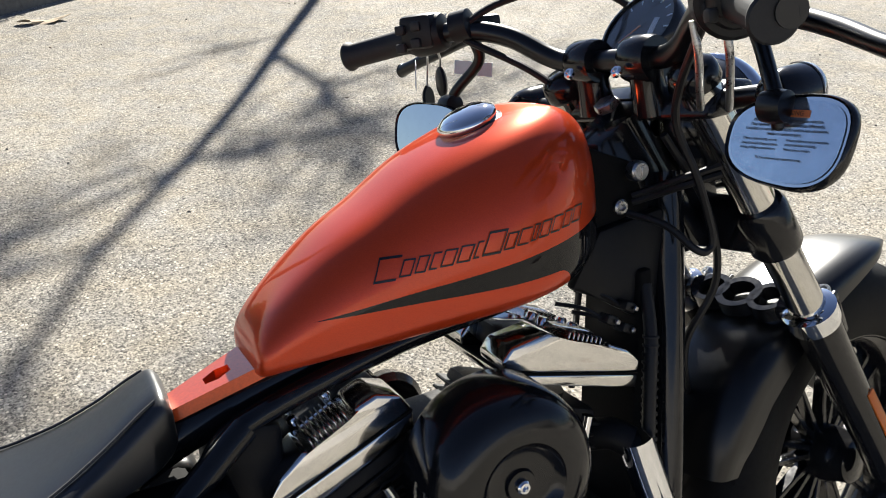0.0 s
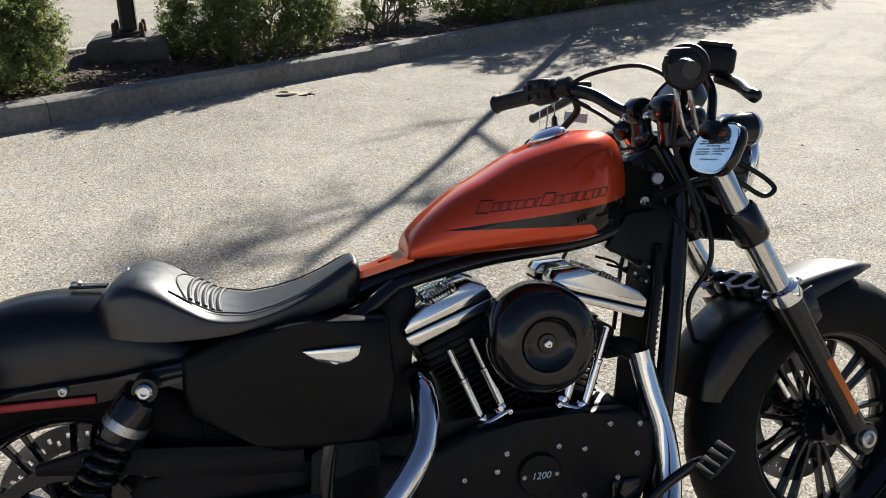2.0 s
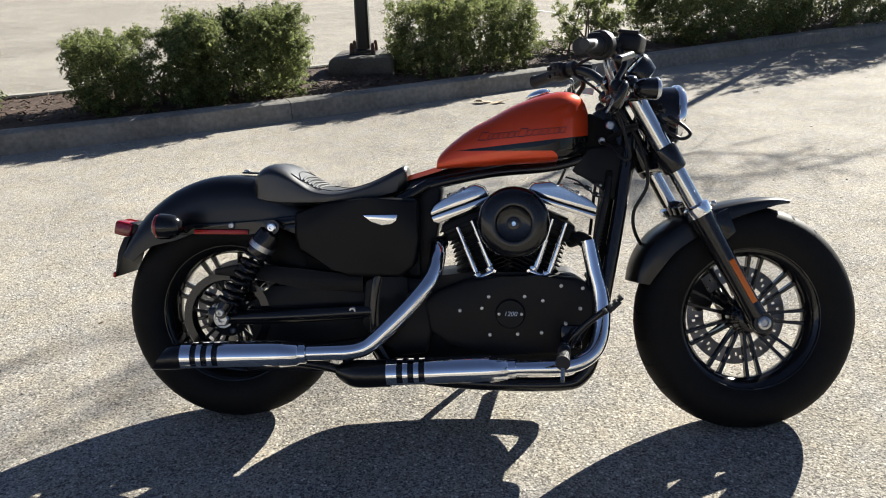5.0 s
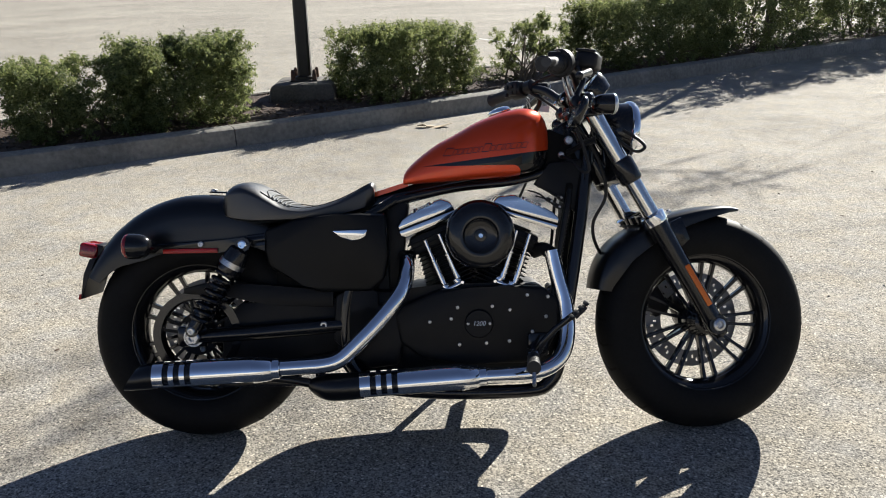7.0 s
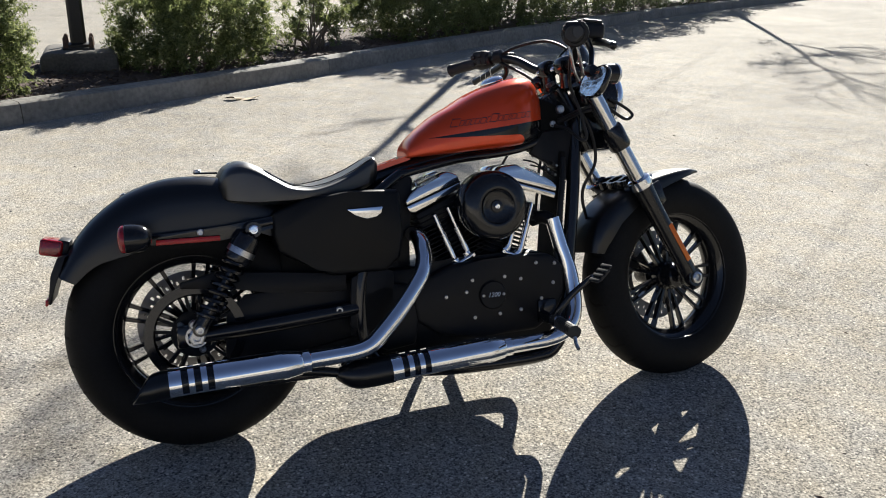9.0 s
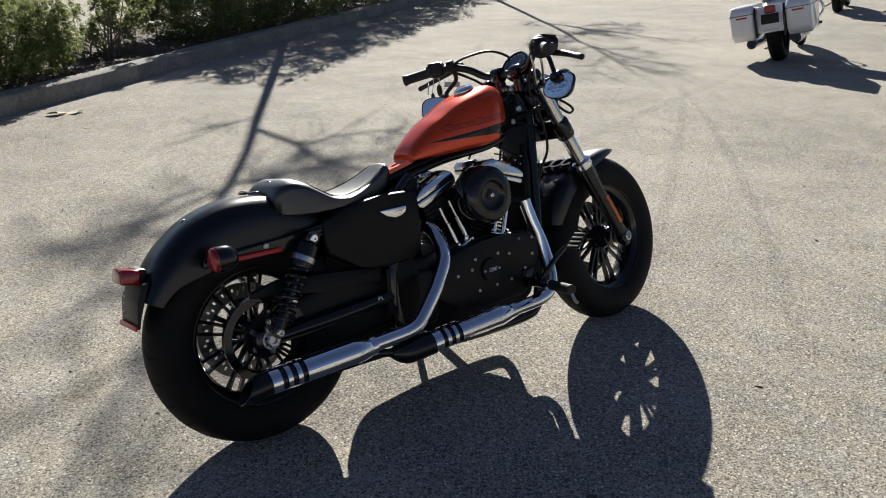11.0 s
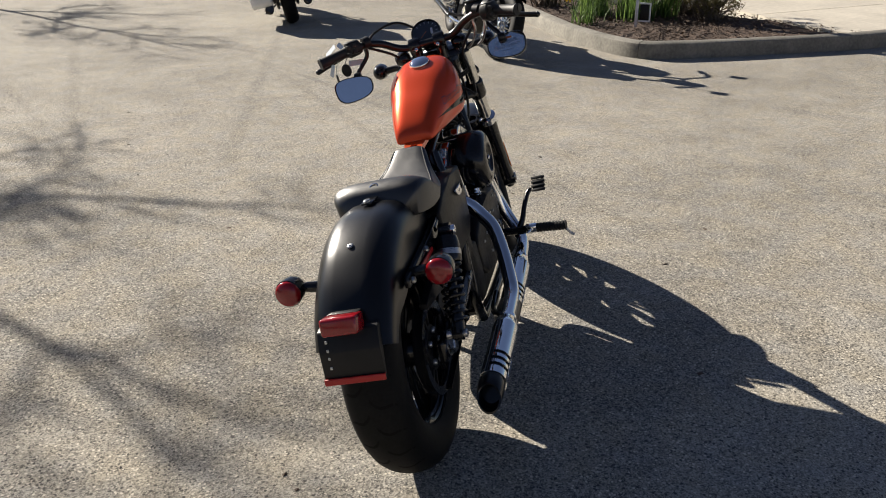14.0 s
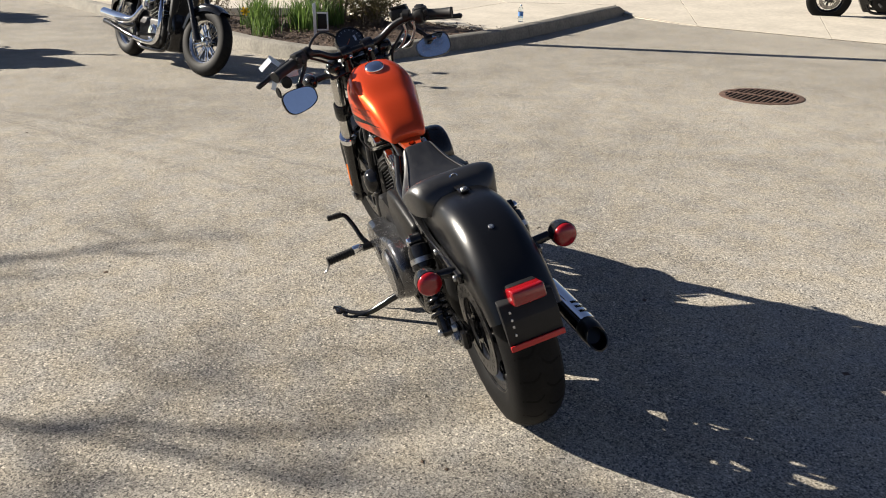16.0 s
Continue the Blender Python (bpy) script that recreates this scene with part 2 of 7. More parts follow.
def bolt(at, way, r=0.008, h=0.006):
    return moved(lathe([(r * 0.8, 0), (r, 0.001), (r, h * 0.7), (r * 0.75, h), (r * 0.45, h), (r * 0.4, h * 0.5)], 10), axle(at, Vector(at) + Vector(way)))


def wheel(name, at, half, m=None, pulley=False, label="", owner=None, rim_paint=None, edge_paint=None):
    """A cast wheel of nine split spokes, its tyre, hub and brake disc."""
    m = m or Matrix()
    owner = owner or bike
    rim_paint, edge_paint = rim_paint or GLOSS, edge_paint or BRUSHED
    hub_m = m @ T(at)
    rw = half * 0.86
    w = part(name, lathe([(0.030, -rw), (0.036, -rw + 0.004), (0.04, -0.03), (0.046, -0.02), (0.046, 0.02), (0.04, 0.03), (0.036, rw - 0.004), (0.030, rw)], 28), rim_paint, owner, label, hub_m)
    R = 0.322
    prof = [(0.198, half * 0.74), (0.212, half * 0.9), (0.24, half), (0.268, half * 0.98), (0.288, half * 0.9), (0.303, half * 0.72),
            (0.314, half * 0.45), (0.3185, half * 0.2), (R - 0.002, 0)]
    prof = prof + [(r, -y) for r, y in prof[-2::-1]]
    part("tyre", lathe(prof, 96, caps=False), RUBBER, w, "black tyre with slanted tread grooves", hub_m, 60)
    # grooves: thin dark strips flat on the crown, their colour standing for groove shade
    gr = bmesh.new()
    for k in range(26):
        for s in (-1, 1):
            a0 = 2 * math.pi * (k + (0.5 if s < 0 else 0)) / 26
            pts = []
            for j in range(6):
                f = j / 5
                y = s * half * (0.06 + 0.74 * f)
                rr = np.interp(abs(y) / half, [0, 0.2, 0.45, 0.72, 0.9], [0.3202, 0.3187, 0.3142, 0.3033, 0.2885]) + 0.0006
                a = a0 + 0.11 * f + 0.03 * math.sin(f * 5)
                wd = 0.0055 * (1 - 0.5 * f) / rr
                pts.append([(rr * math.cos(a - wd), y, rr * math.sin(a - wd)), (rr * math.cos(a + wd), y, rr * math.sin(a + wd))])
            vs = [[gr.verts.new(p) for p in pr] for pr in pts]
            for u, v in zip(vs, vs[1:]):
                gr.faces.new((u[0], u[1], v[1], v[0]))
    part("groove_shade_strip", gr, DARK, w, "dark strips painted as the shade in the tread grooves", hub_m)
    rim = [(0.2, half * 0.78), (0.207, half * 0.8), (0.208, half * 0.74), (0.196, half * 0.68), (0.184, half * 0.5), (0.176, half * 0.3), (0.174, 0)]
    rim = rim + [(r, -y) for r, y in rim[-2::-1]] + [(0.196, -half * 0.6), (0.19, 0), (0.196, half * 0.6)]
    part("rim", lathe(rim, 72, close=True), rim_paint, w, "", hub_m)
    part("rim_edge", join(*[lathe([(0.2075, s * half * 0.80), (0.2095, s * half * 0.78), (0.2075, s * half * 0.76), (0.206, s * half * 0.78)], 72, close=True) for s in (-1, 1)]), edge_paint, w, "thin bright edge of the rim", hub_m)
    for k in range(9):
        for s in (-1, 1):
            a = 2 * math.pi * k / 9
            ring = []
            for r, o, ww, dd, yy in ((0.04, 0.005, 0.006, 0.011, 0.008), (0.08, 0.011, 0.0048, 0.01, 0.006), (0.13, 0.0155, 0.0045, 0.009, 0.003), (0.178, 0.019, 0.0058, 0.010, 0.0)):
                ring.append([(r, -dd + yy, s * o - ww), (r, dd + yy, s * o - ww), (r, dd + yy, s * o + ww), (r, -dd + yy, s * o + ww)])
            bm = loft(ring)
            bmesh.ops.bevel(bm, geom=bm.edges[:], offset=0.0015, segments=1, affect="EDGES")
            part("spoke", bm, rim_paint, w, "", hub_m @ Matrix.Rotation(a, 4, "Y"))
    # disc on the left, with rows of holes
    disc_y = half * 0.86
    d = bmesh.new()
    N = 120
    rr = [0.098, 0.112, 0.122, 0.132, 0.146]
    vs = [[d.verts.new((r * math.cos(2 * math.pi * k / N), 0, r * math.sin(2 * math.pi * k / N))) for k in range(N)] for r in rr]
    for i in range(4):
        for k in range(N):
            hole = (i == 1 and k % 5 == 0) or (i == 2 and k % 5 == 2)
            if not hole:
                d.faces.new((vs[i][k], vs[i][(k + 1) % N], vs[i + 1][(k + 1) % N], vs[i + 1][k]))
    ext = bmesh.ops.extrude_face_region(d, geom=d.faces[:])
    bmesh.ops.translate(d, vec=(0, 0.005, 0), verts=[v for v in ext["geom"] if isinstance(v, bmesh.types.BMVert)])
    part("brake_disc", d, BRAKE_STEEL, w, "drilled steel brake disc", hub_m @ T((0, disc_y, 0)))
    arms = [moved(box(0.075, 0.006, 0.016, 0.002), T((0.0, disc_y - 0.001, 0)) @ Matrix.Rotation(2 * math.pi * k / 5, 4, "Y") @ T((0.07, 0, 0))) for k in range(5)]
    part("disc_carrier", join(lathe([(0.03, disc_y - 0.004), (0.045, disc_y - 0.004), (0.045, disc_y + 0.003), (0.03, disc_y + 0.003)], 24, close=True), *arms), GLOSS, w, "", hub_m)
    if pulley:
        part("pulley", join(lathe([(0.1, -half * 0.84), (0.122, -half * 0.84), (0.124, -half * 0.86), (0.122, -half * 1.16), (0.128, -half * 1.18), (0.128, -half * 1.22), (0.105, -half * 1.22), (0.1, -half * 1.1)], 64, close=True)), GLOSS, w, "belt pulley", hub_m)
        part("pulley_hub", lathe([(0.03, -half * 0.96), (0.058, -half * 1.0), (0.062, -half * 1.04), (0.058, -half * 1.1), (0.03, -half * 1.08)], 40, close=True), WRINKLE, w, "black pulley hub", hub_m)
        for k in range(10):
            part("pulley_arm", box(0.05, 0.008, 0.009, 0.002, T((0, -half * 1.04, 0)) @ Matrix.Rotation(2 * math.pi * (k + (0.22 if k % 2 else -0.22)) / 10, 4, "Y") @ T((0.082, 0, 0)), 1), WRINKLE, w, "", hub_m)
        for k in range(5):
            part("pulley_bolt", moved(bolt((0.045 * math.cos(k * 1.257), -half * 1.1, 0.045 * math.sin(k * 1.257)), (0, -1, 0), 0.009, 0.01), Matrix()), STEEL, w, "", hub_m)
    return w


front_wheel = wheel("front_wheel", F_AXLE, 0.066, STEER, label="black cast front wheel with nine split spokes")
rear_wheel = wheel("rear_wheel", R_AXLE, 0.078, None, True, "black cast rear wheel with nine split spokes")


# ---- tank ----
TANK = np.array([  # x, underside, top, half width
    (0.604, 0.744, 0.752, 0.044), (0.610, 0.742, 0.778, 0.060), (0.64, 0.744, 0.811, 0.071), (0.70, 0.747, 0.856, 0.087), (0.757, 0.750, 0.886, 0.099),
    (0.815, 0.754, 0.918, 0.114), (0.871, 0.757, 0.940, 0.123), (0.92, 0.761, 0.954, 0.119), (0.96, 0.767, 0.959, 0.106), (0.992, 0.776, 0.953, 0.085),
    (1.014, 0.787, 0.936, 0.062), (1.026, 0.803, 0.912, 0.044), (1.033, 0.835, 0.885, 0.022)])


TANK_FINE = np.array(catmull(TANK, 4))


def tank_row(x):
    return [float(np.interp(x, TANK_FINE[:, 0], TANK_FINE[:, k])) for k in (1, 2, 3)]


def tank_side(x, z):
    """The half width of the tank at x and height z."""
    zb, zt, w = tank_row(x)
    zm = zb + 0.34 * (zt - zb)
    if z > zm:
        s = min(1, (z - zm) / (zt - zm)) ** (1 / 0.74)
        return w * math.sqrt(max(0, 1 - s * s)) ** 0.58
    s = min(1, (zm - z) / (zm - zb)) ** (1 / 0.3)
    return w * (1 - 0.05 * s) * math.sqrt(max(0, 1 - s * s)) ** 0.3


def tank_mesh():
    rings = []
    for row in catmull(TANK, 4):
        x, zb, zt, w = row
        zm = zb + 0.34 * (zt - zb)
        ring = []
        for k in range(56):
            a = 2 * math.pi * k / 56
            c, s = math.cos(a), math.sin(a)
            if s >= 0:
                y, z = abs(c) ** 0.58, zm + (zt - zm) * s ** 0.74
            else:
                y, z = abs(c) ** 0.3 * (1 + 0.05 * s), zm - (zm - zb) * (-s) ** 0.3
            ring.append((x, math.copysign(w * y, c), z))
        rings.append(ring)
    return loft(rings)


tank = part("fuel_tank", tank_mesh(), ORANGE, bike, "glossy metallic orange teardrop tank with a black spear", sharp=50)
# plain shapes where the tank's wordmark stands
for side in (-1, 1):
    x = 0.722
    for k, width in enumerate((0.022, 0.012, 0.011, 0.008, 0.013, 0.014, 0.006, 0.02, 0.012, 0.013, 0.007, 0.013, 0.013, 0.012, 0.015)):
        tall = 0.024 if k in (0, 7) else 0.017
        z0 = 0.822 + (x - 0.722) * 0.088
        bars = []
        for f0, f1, x0, x1 in ((0.0, 0.1, 0, width), (0.9, 1.0, 0, width), (0.0, 1.0, 0, 0.0014), (0.0, 1.0, width - 0.0014, width))[: 4 if k % 3 else 3]:
            bm = bmesh.new()
            grid = []
            for u in np.linspace(x0, x1, 3):
                col = []
                for f in np.linspace(f0, f1, 4):
                    z = z0 + tall * f
                    px = x + u + 0.5 * tall * f
                    col.append(bm.verts.new((px, side * (tank_side(px, z) + 0.0012), z)))
                grid.append(col)
            for a, b in zip(grid, grid[1:]):
                for i in range(3):
                    bm.faces.new((a[i], a[i + 1], b[i + 1], b[i]))
            bars.append(bm)
        part("emblem_shape", join(*bars), SATIN, tank, "black outlined bar of the tank emblem")
        x += width + 0.0032
cap = part("fuel_cap", lathe([(0.032, 0), (0.035, 0.005), (0.035, 0.010), (0.033, 0.013), (0.024, 0.018), (0.011, 0.0205), (0.0, 0.021)], 40), CHROME, tank, "chrome fuel cap",
           T((0.893, 0, 0.944)) @ pose(0, 0, 0, 0, -19, 0) @ pose(0, 0, 0, 90, 0, 0))
part("cap_seat", lathe([(0.041, 0), (0.040, 0.004), (0.033, 0.007), (0.031, 0.002)], 40), GLOSS, tank, "black recess under the cap", T((0.893, 0, 0.94)) @ pose(0, 0, 0, 0, -19, 0) @ pose(0, 0, 0, 90, 0, 0))
# the tank's tail tab with a hole
tab = bmesh.new()
tab_o = [(0.518 + 0.1 * f, s * (0.02 + 0.02 * f), 0.718 + 0.03 * f + 0.004) for f, s in ((0, -1), (0.4, -1), (1, -1), (1, 1), (0.4, 1), (0, 1))]
vo = [tab.verts.new(p) for p in tab_o]
vi = [tab.verts.new((0.572 + 0.017 * math.cos(a), 0.013 * math.sin(a), 0.7382 + 0.3 * 0.017 * math.cos(a))) for a in (math.radians(d) for d in (216, 270, 324, 36, 90, 144))]
for i in range(6):
    tab.faces.new((vo[i], vo[(i + 1) % 6], vi[(i + 1) % 6], vi[i]))
ex = bmesh.ops.extrude_face_region(tab, geom=tab.faces[:])
bmesh.ops.translate(tab, vec=(0, 0, -0.014), verts=[v for v in ex["geom"] if isinstance(v, bmesh.types.BMVert)])
part("tank_tab", tab, ORANGE_PLAIN, tank, "orange mounting tab with a hole")


# ---- seat ----
SEAT = np.array([  # x, underside, top, half width
    (0.082, 0.665, 0.690, 0.072), (0.092, 0.655, 0.722, 0.098), (0.112, 0.648, 0.747, 0.118), (0.148, 0.643, 0.758, 0.130), (0.188, 0.640, 0.744, 0.136),
    (0.231, 0.640, 0.714, 0.138), (0.269, 0.640, 0.691, 0.135), (0.322, 0.642, 0.682, 0.124), (0.37, 0.645, 0.690, 0.107), (0.414, 0.650, 0.704, 0.088),
    (0.455, 0.658, 0.723, 0.072), (0.49, 0.668, 0.743, 0.060), (0.510, 0.680, 0.752, 0.053), (0.519, 0.69, 0.744, 0.046)])


def seat_top(x, y):
    zb, zt, w = [float(np.interp(x, SEAT[:, 0], SEAT[:, k])) for k in (1, 2, 3)]
    f = min(1, abs(y) / w)
    return zb + (zt - zb) * (0.72 + 0.28 * (1 - f ** 4.0) ** 0.5)


def seat_mesh():
    rings = []
    for x, zb, zt, w in catmull(SEAT, 4):
        ring = []
        n = 22
        for k in range(n + 1):
            y = w * math.sin(math.pi * (k / n - 0.5))
            f = abs(y) / w
            ring.append((x, y, zb + (zt - zb) * (0.72 + 0.28 * max(0, 1 - f ** 4.0) ** 0.5)))
        for k in range(7):
            y = w * (1 - 2 * k / 6)
            ring.append((x, y * 0.96, zb + 0.012 * (1 if k in (0, 6) else 0)))
        rings.append(ring)
    return loft(rings)


seat = part("seat", seat_mesh(), LEATHER, bike, "black vinyl solo seat with stitched pleats", sharp=50)
for i in range(5):
    x = 0.226 + 0.0115 * i
    ys = np.linspace(-0.098, 0.098, 17)
    part("pleat", tube([(x + 0.006 * (y / 0.098) ** 2, y, seat_top(x + 0.006 * (y / 0.098) ** 2, y) + 0.0002) for y in ys], 0.0042, 8, 2), LEATHER, seat, "raised pleat", None, 60)
for s in (-1, 1):
    xs = np.linspace(0.20, 0.505, 22)
    ww = [float(np.interp(x, SEAT[:, 0], SEAT[:, 3])) for x in xs]
    part("piping", tube([(x, s * w * 0.8, seat_top(x, w * 0.8) + 0.002) for x, w in zip(xs, ww)], 0.0016, 6, 2), THREAD, seat, "dark stitching line")
part("seat_seam", tube([(0.205 + 0.02 * (y / 0.1) ** 2, y, seat_top(0.205 + 0.02 * (y / 0.1) ** 2, y) + 0.0022) for y in np.linspace(-0.105, 0.105, 25)], 0.0014, 6, 2), THREAD, seat, "dark stitching line")
part("seat_badge", lathe([(0.013, 0), (0.014, 0.002), (0.011, 0.003), (0.010, 0.002)], 20, close=True), CHROME, seat, "small round badge", T((0.118, 0, 0.747)) @ pose(0, 0, 0, 0, -40, 0) @ pose(0, 0, 0, 90, 0, 0))

# ---- rear fender, lamp, plate carrier, signals ----
def fender(profile, halves, drops, thick=0.0025):
    """A U-shaped mudguard: profile of (x, z) along the crown, half width and side depth at each."""
    rows = catmull([(x, z, h, d) for (x, z), h, d in zip(profile, halves, drops)], 5)
    rings = []
    for i, (x, z, h, d) in enumerate(rows):
        a, b = rows[max(0, i - 1)], rows[min(len(rows) - 1, i + 1)]
        tx, tz = b[0] - a[0], b[1] - a[1]
        l = math.hypot(tx, tz)
        nx, nz = -tz / l, tx / l
        if nz < 0 and abs(nz) > abs(nx):
            nx, nz = -nx, -nz
        side = ((0.32, 0.004), (0.55, 0.03), (0.74, 0.105), (0.88, 0.215), (0.96, 0.34), (0.993, 0.48), (1.0, 0.7), (1.0, 1.0))
        arc = [(-f, dd) for f, dd in side[::-1]] + [(0, 0)] + list(side)
        outer = [(x - nx * d * dd, h * f, z - nz * d * dd) for f, dd in arc]
        inner = [(x - nx * (d * min(1, dd + 0.022) + 0.001), (h - thick) * f, z - nz * (d * min(1, dd + 0.022) + 0.001)) for f, dd in arc[::-1]]
        rings.append(outer + inner)
    return loft(rings)


RF = [(-0.318, 0.500), (-0.292, 0.548), (-0.262, 0.593), (-0.219, 0.637), (-0.154, 0.683), (-0.078, 0.713), (-0.003, 0.724), (0.097, 0.716), (0.19, 0.68), (0.27, 0.63)]
rear_fender = part("rear_fender", fender(RF, [0.098, 0.1, 0.102, 0.103, 0.103, 0.103, 0.102, 0.1, 0.098, 0.096], [0.05, 0.07, 0.1, 0.125, 0.14, 0.14, 0.14, 0.13, 0.11, 0.09]), SATIN, bike, "satin black rear mudguard", sharp=50)
part("fender_bolt", bolt((-0.149, 0, 0.685), (-0.4, 0, 0.9), 0.008, 0.004), STEEL, rear_fender)
part("fender_bracket", box(0.06, 0.03, 0.005, 0.0015, T((0.06, 0, 0.730)) @ pose(0, 0, 0, 0, 2, 0)), GLOSS, rear_fender, "black seat bracket")
part("bracket_bolt", bolt((0.04, 0, 0.732), (0, 0, 1), 0.010, 0.008), STEEL, rear_fender)
tail = part("tail_light", box(0.055, 0.09, 0.042, 0.008, T((-0.325, 0, 0.566)) @ pose(0, 0, 0, 0, 12, 0), 3), RED_LENS, bike, "red tail light lens")
part("tail_base", box(0.03, 0.08, 0.038, 0.006, T((-0.298, 0, 0.565)) @ pose(0, 0, 0, 0, 12, 0)), PLASTIC, tail, "black lamp base")
plate = part("plate_carrier", slab([(-0.285, 0.55), (-0.31, 0.545), (-0.33, 0.50), (-0.341, 0.43), (-0.334, 0.428), (-0.318, 0.49)], -0.075, 0.075, 0.004), PLASTIC, bike, "black number plate carrier without a plate")
for z in (0.525, 0.505, 0.487, 0.465):
    part("carrier_hole", box(0.003, 0.006, 0.007, 0.001, T((-0.3235 - (0.525 - z) * 0.2, 0.052, z)) @ pose(0, 0, 0, 0, 12, 0)), STEEL, plate, "small slot in the carrier")
part("plate_reflector", box(0.006, 0.15, 0.016, 0.002, T((-0.344, 0, 0.434)) @ pose(0, 0, 0, 0, 8, 0)), RED_TAPE, plate, "red reflector strip")
for s in (-1, 1):
    sig = part("rear_signal", moved(lathe([(0.006, 0.0), (0.02, -0.004), (0.031, -0.018), (0.0345, -0.034), (0.0355, -0.05), (0.0355, -0.06), (0.033, -0.062)], 28), T((-0.085, s * 0.197, 0.588)) @ pose(0, 0, 0, 0, 0, -90)), GLOSS, bike, "black bullet turn signal")
    part("lens", lathe([(0.0335, 0), (0.0335, -0.006), (0.028, -0.013), (0.014, -0.017), (0.0, -0.018)], 28), RED_LENS, sig, "red lens", T((-0.146, s * 0.197, 0.588)) @ pose(0, 0, 0, 0, 0, -90))
    part("stalk", tube([(-0.11, s * 0.165, 0.585), (-0.105, s * 0.115, 0.577)], [0.013, 0.016], 14), GLOSS, sig)
    strut = part("fender_strut", slab([(-0.155, 0.558), (-0.15, 0.585), (0.10, 0.597), (0.30, 0.628), (0.33, 0.60), (0.18, 0.575), (0.08, 0.560)], s * 0.106, s * 0.122, 0.004), GLOSS, bike, "gloss black fender strut")
    for x, z in ((-0.132, 0.57), (0.03, 0.585)):
        part("strut_bolt", bolt((x, s * 0.122, z), (0, s, 0), 0.009, 0.008), STEEL, strut)
    if s < 0:
        part("side_reflector", box(0.155, 0.005, 0.013, 0.0015, T((0.0, -0.126, 0.567))), RED_TAPE, strut, "red side reflector")
    # shock absorber
    lo, hi = Vector((0.008, s * 0.158, 0.345)), Vector((0.158, s * 0.150, 0.585))
    d = (hi - lo)
    sh = part("shock_absorber", tube([lo, lo + d * 0.2, lo + d * 0.21, lo + d * 0.6], [0.02, 0.02, 0.012, 0.012], 16, smooth=False), GLOSS, bike, "black coil shock absorber")
    side = d.normalized().cross(Vector((0, 1, 0))).normalized()
    other = d.normalized().cross(side)
    part("spring", tube([lo + d * (0.12 + 0.6 * t / 90) + (side * math.cos(t * 0.56) + other * math.sin(t * 0.56)) * 0.0275 for t in range(91)], 0.0058, 8, smooth=False), GLOSS, sh, "black coil spring")
    part("shock_cover", tube([lo + d * 0.68, lo + d * 0.7, lo + d * 0.86, lo + d * 0.93, lo + d * 0.97], [0.034, 0.036, 0.034, 0.03, 0.012], 24, smooth=False), GLOSS, sh, "black upper cover")
    part("adjuster_ring", tube([lo + d * 0.745, lo + d * 0.80], [0.0365, 0.0365], 24, smooth=False), STEEL, sh, "bright steel ring")
    part("shock_eye", join(lathe([(0.02, -0.016), (0.02, 0.016)], 20), ), GLOSS, sh, "", T(hi))
    part("shock_nut", bolt(hi + Vector((0, s * 0.016, 0)), (0, s, 0), 0.013, 0.012), CHROME, sh)
    part("shock_foot", lathe([(0.018, -0.014), (0.018, 0.014)], 20), GLOSS, sh, "", T(lo))
    part("shock_nut", bolt(lo + Vector((0, s * 0.014, 0)), (0, s, 0), 0.012, 0.012), STEEL, sh)
    # swing arm
    arm = part("swingarm_leg", join(tube([(-0.02, s * 0.115, 0.318), (0.05, s * 0.118, 0.322), (0.2, s * 0.118, 0.330), (0.44, s * 0.105, 0.345)], 0.022, 14), box(0.085, 0.024, 0.06, 0.008, T((-0.005, s * 0.118, 0.32)))), GLOSS, bike, "black swingarm leg")
    part("axle_nut", join(lathe([(0.02, 0), (0.022, 0.002), (0.022, 0.014), (0.018, 0.018), (0.010, 0.018), (0.009, 0.010)], 6), lathe([(0.028, -0.003), (0.028, 0.001)], 24)), STEEL, arm, "", T((0, s * 0.131, 0.32)) @ pose(0, 0, 0, 0, 0, 0 if s > 0 else 180))
    part("adjuster_nut", bolt((-0.005, s * 0.131, 0.353), (0, s, 0), 0.013, 0.014), STEEL, arm)
part("belt_guard", slab([(-0.03, 0.458), (0.06, 0.478), (0.22, 0.462), (0.40, 0.445), (0.40, 0.395), (0.22, 0.405), (0.10, 0.43), (-0.03, 0.442)], -0.108, -0.086, 0.003), WRINKLE, bike, "black belt guard")
part("drive_belt", join(*[loft([[(x, y, z + o) for y, o in ((-0.104, -0.003), (-0.078, -0.003), (-0.078, 0.003), (-0.104, 0.003))] for x, z in row]) for row in
                          ([(0.0, 0.449), (0.25, 0.425), (0.53, 0.398)], [(0.0, 0.191), (0.25, 0.236), (0.53, 0.282)])]), RUBBER, bike, "black drive belt")
part("rear_caliper", join(box(0.07, 0.05, 0.05, 0.01, T((0.085, 0.098, 0.27))), tube([(0.04, 0.1, 0.28), (0.2, 0.11, 0.3)], 0.01)), WRINKLE, bike, "rear brake caliper")

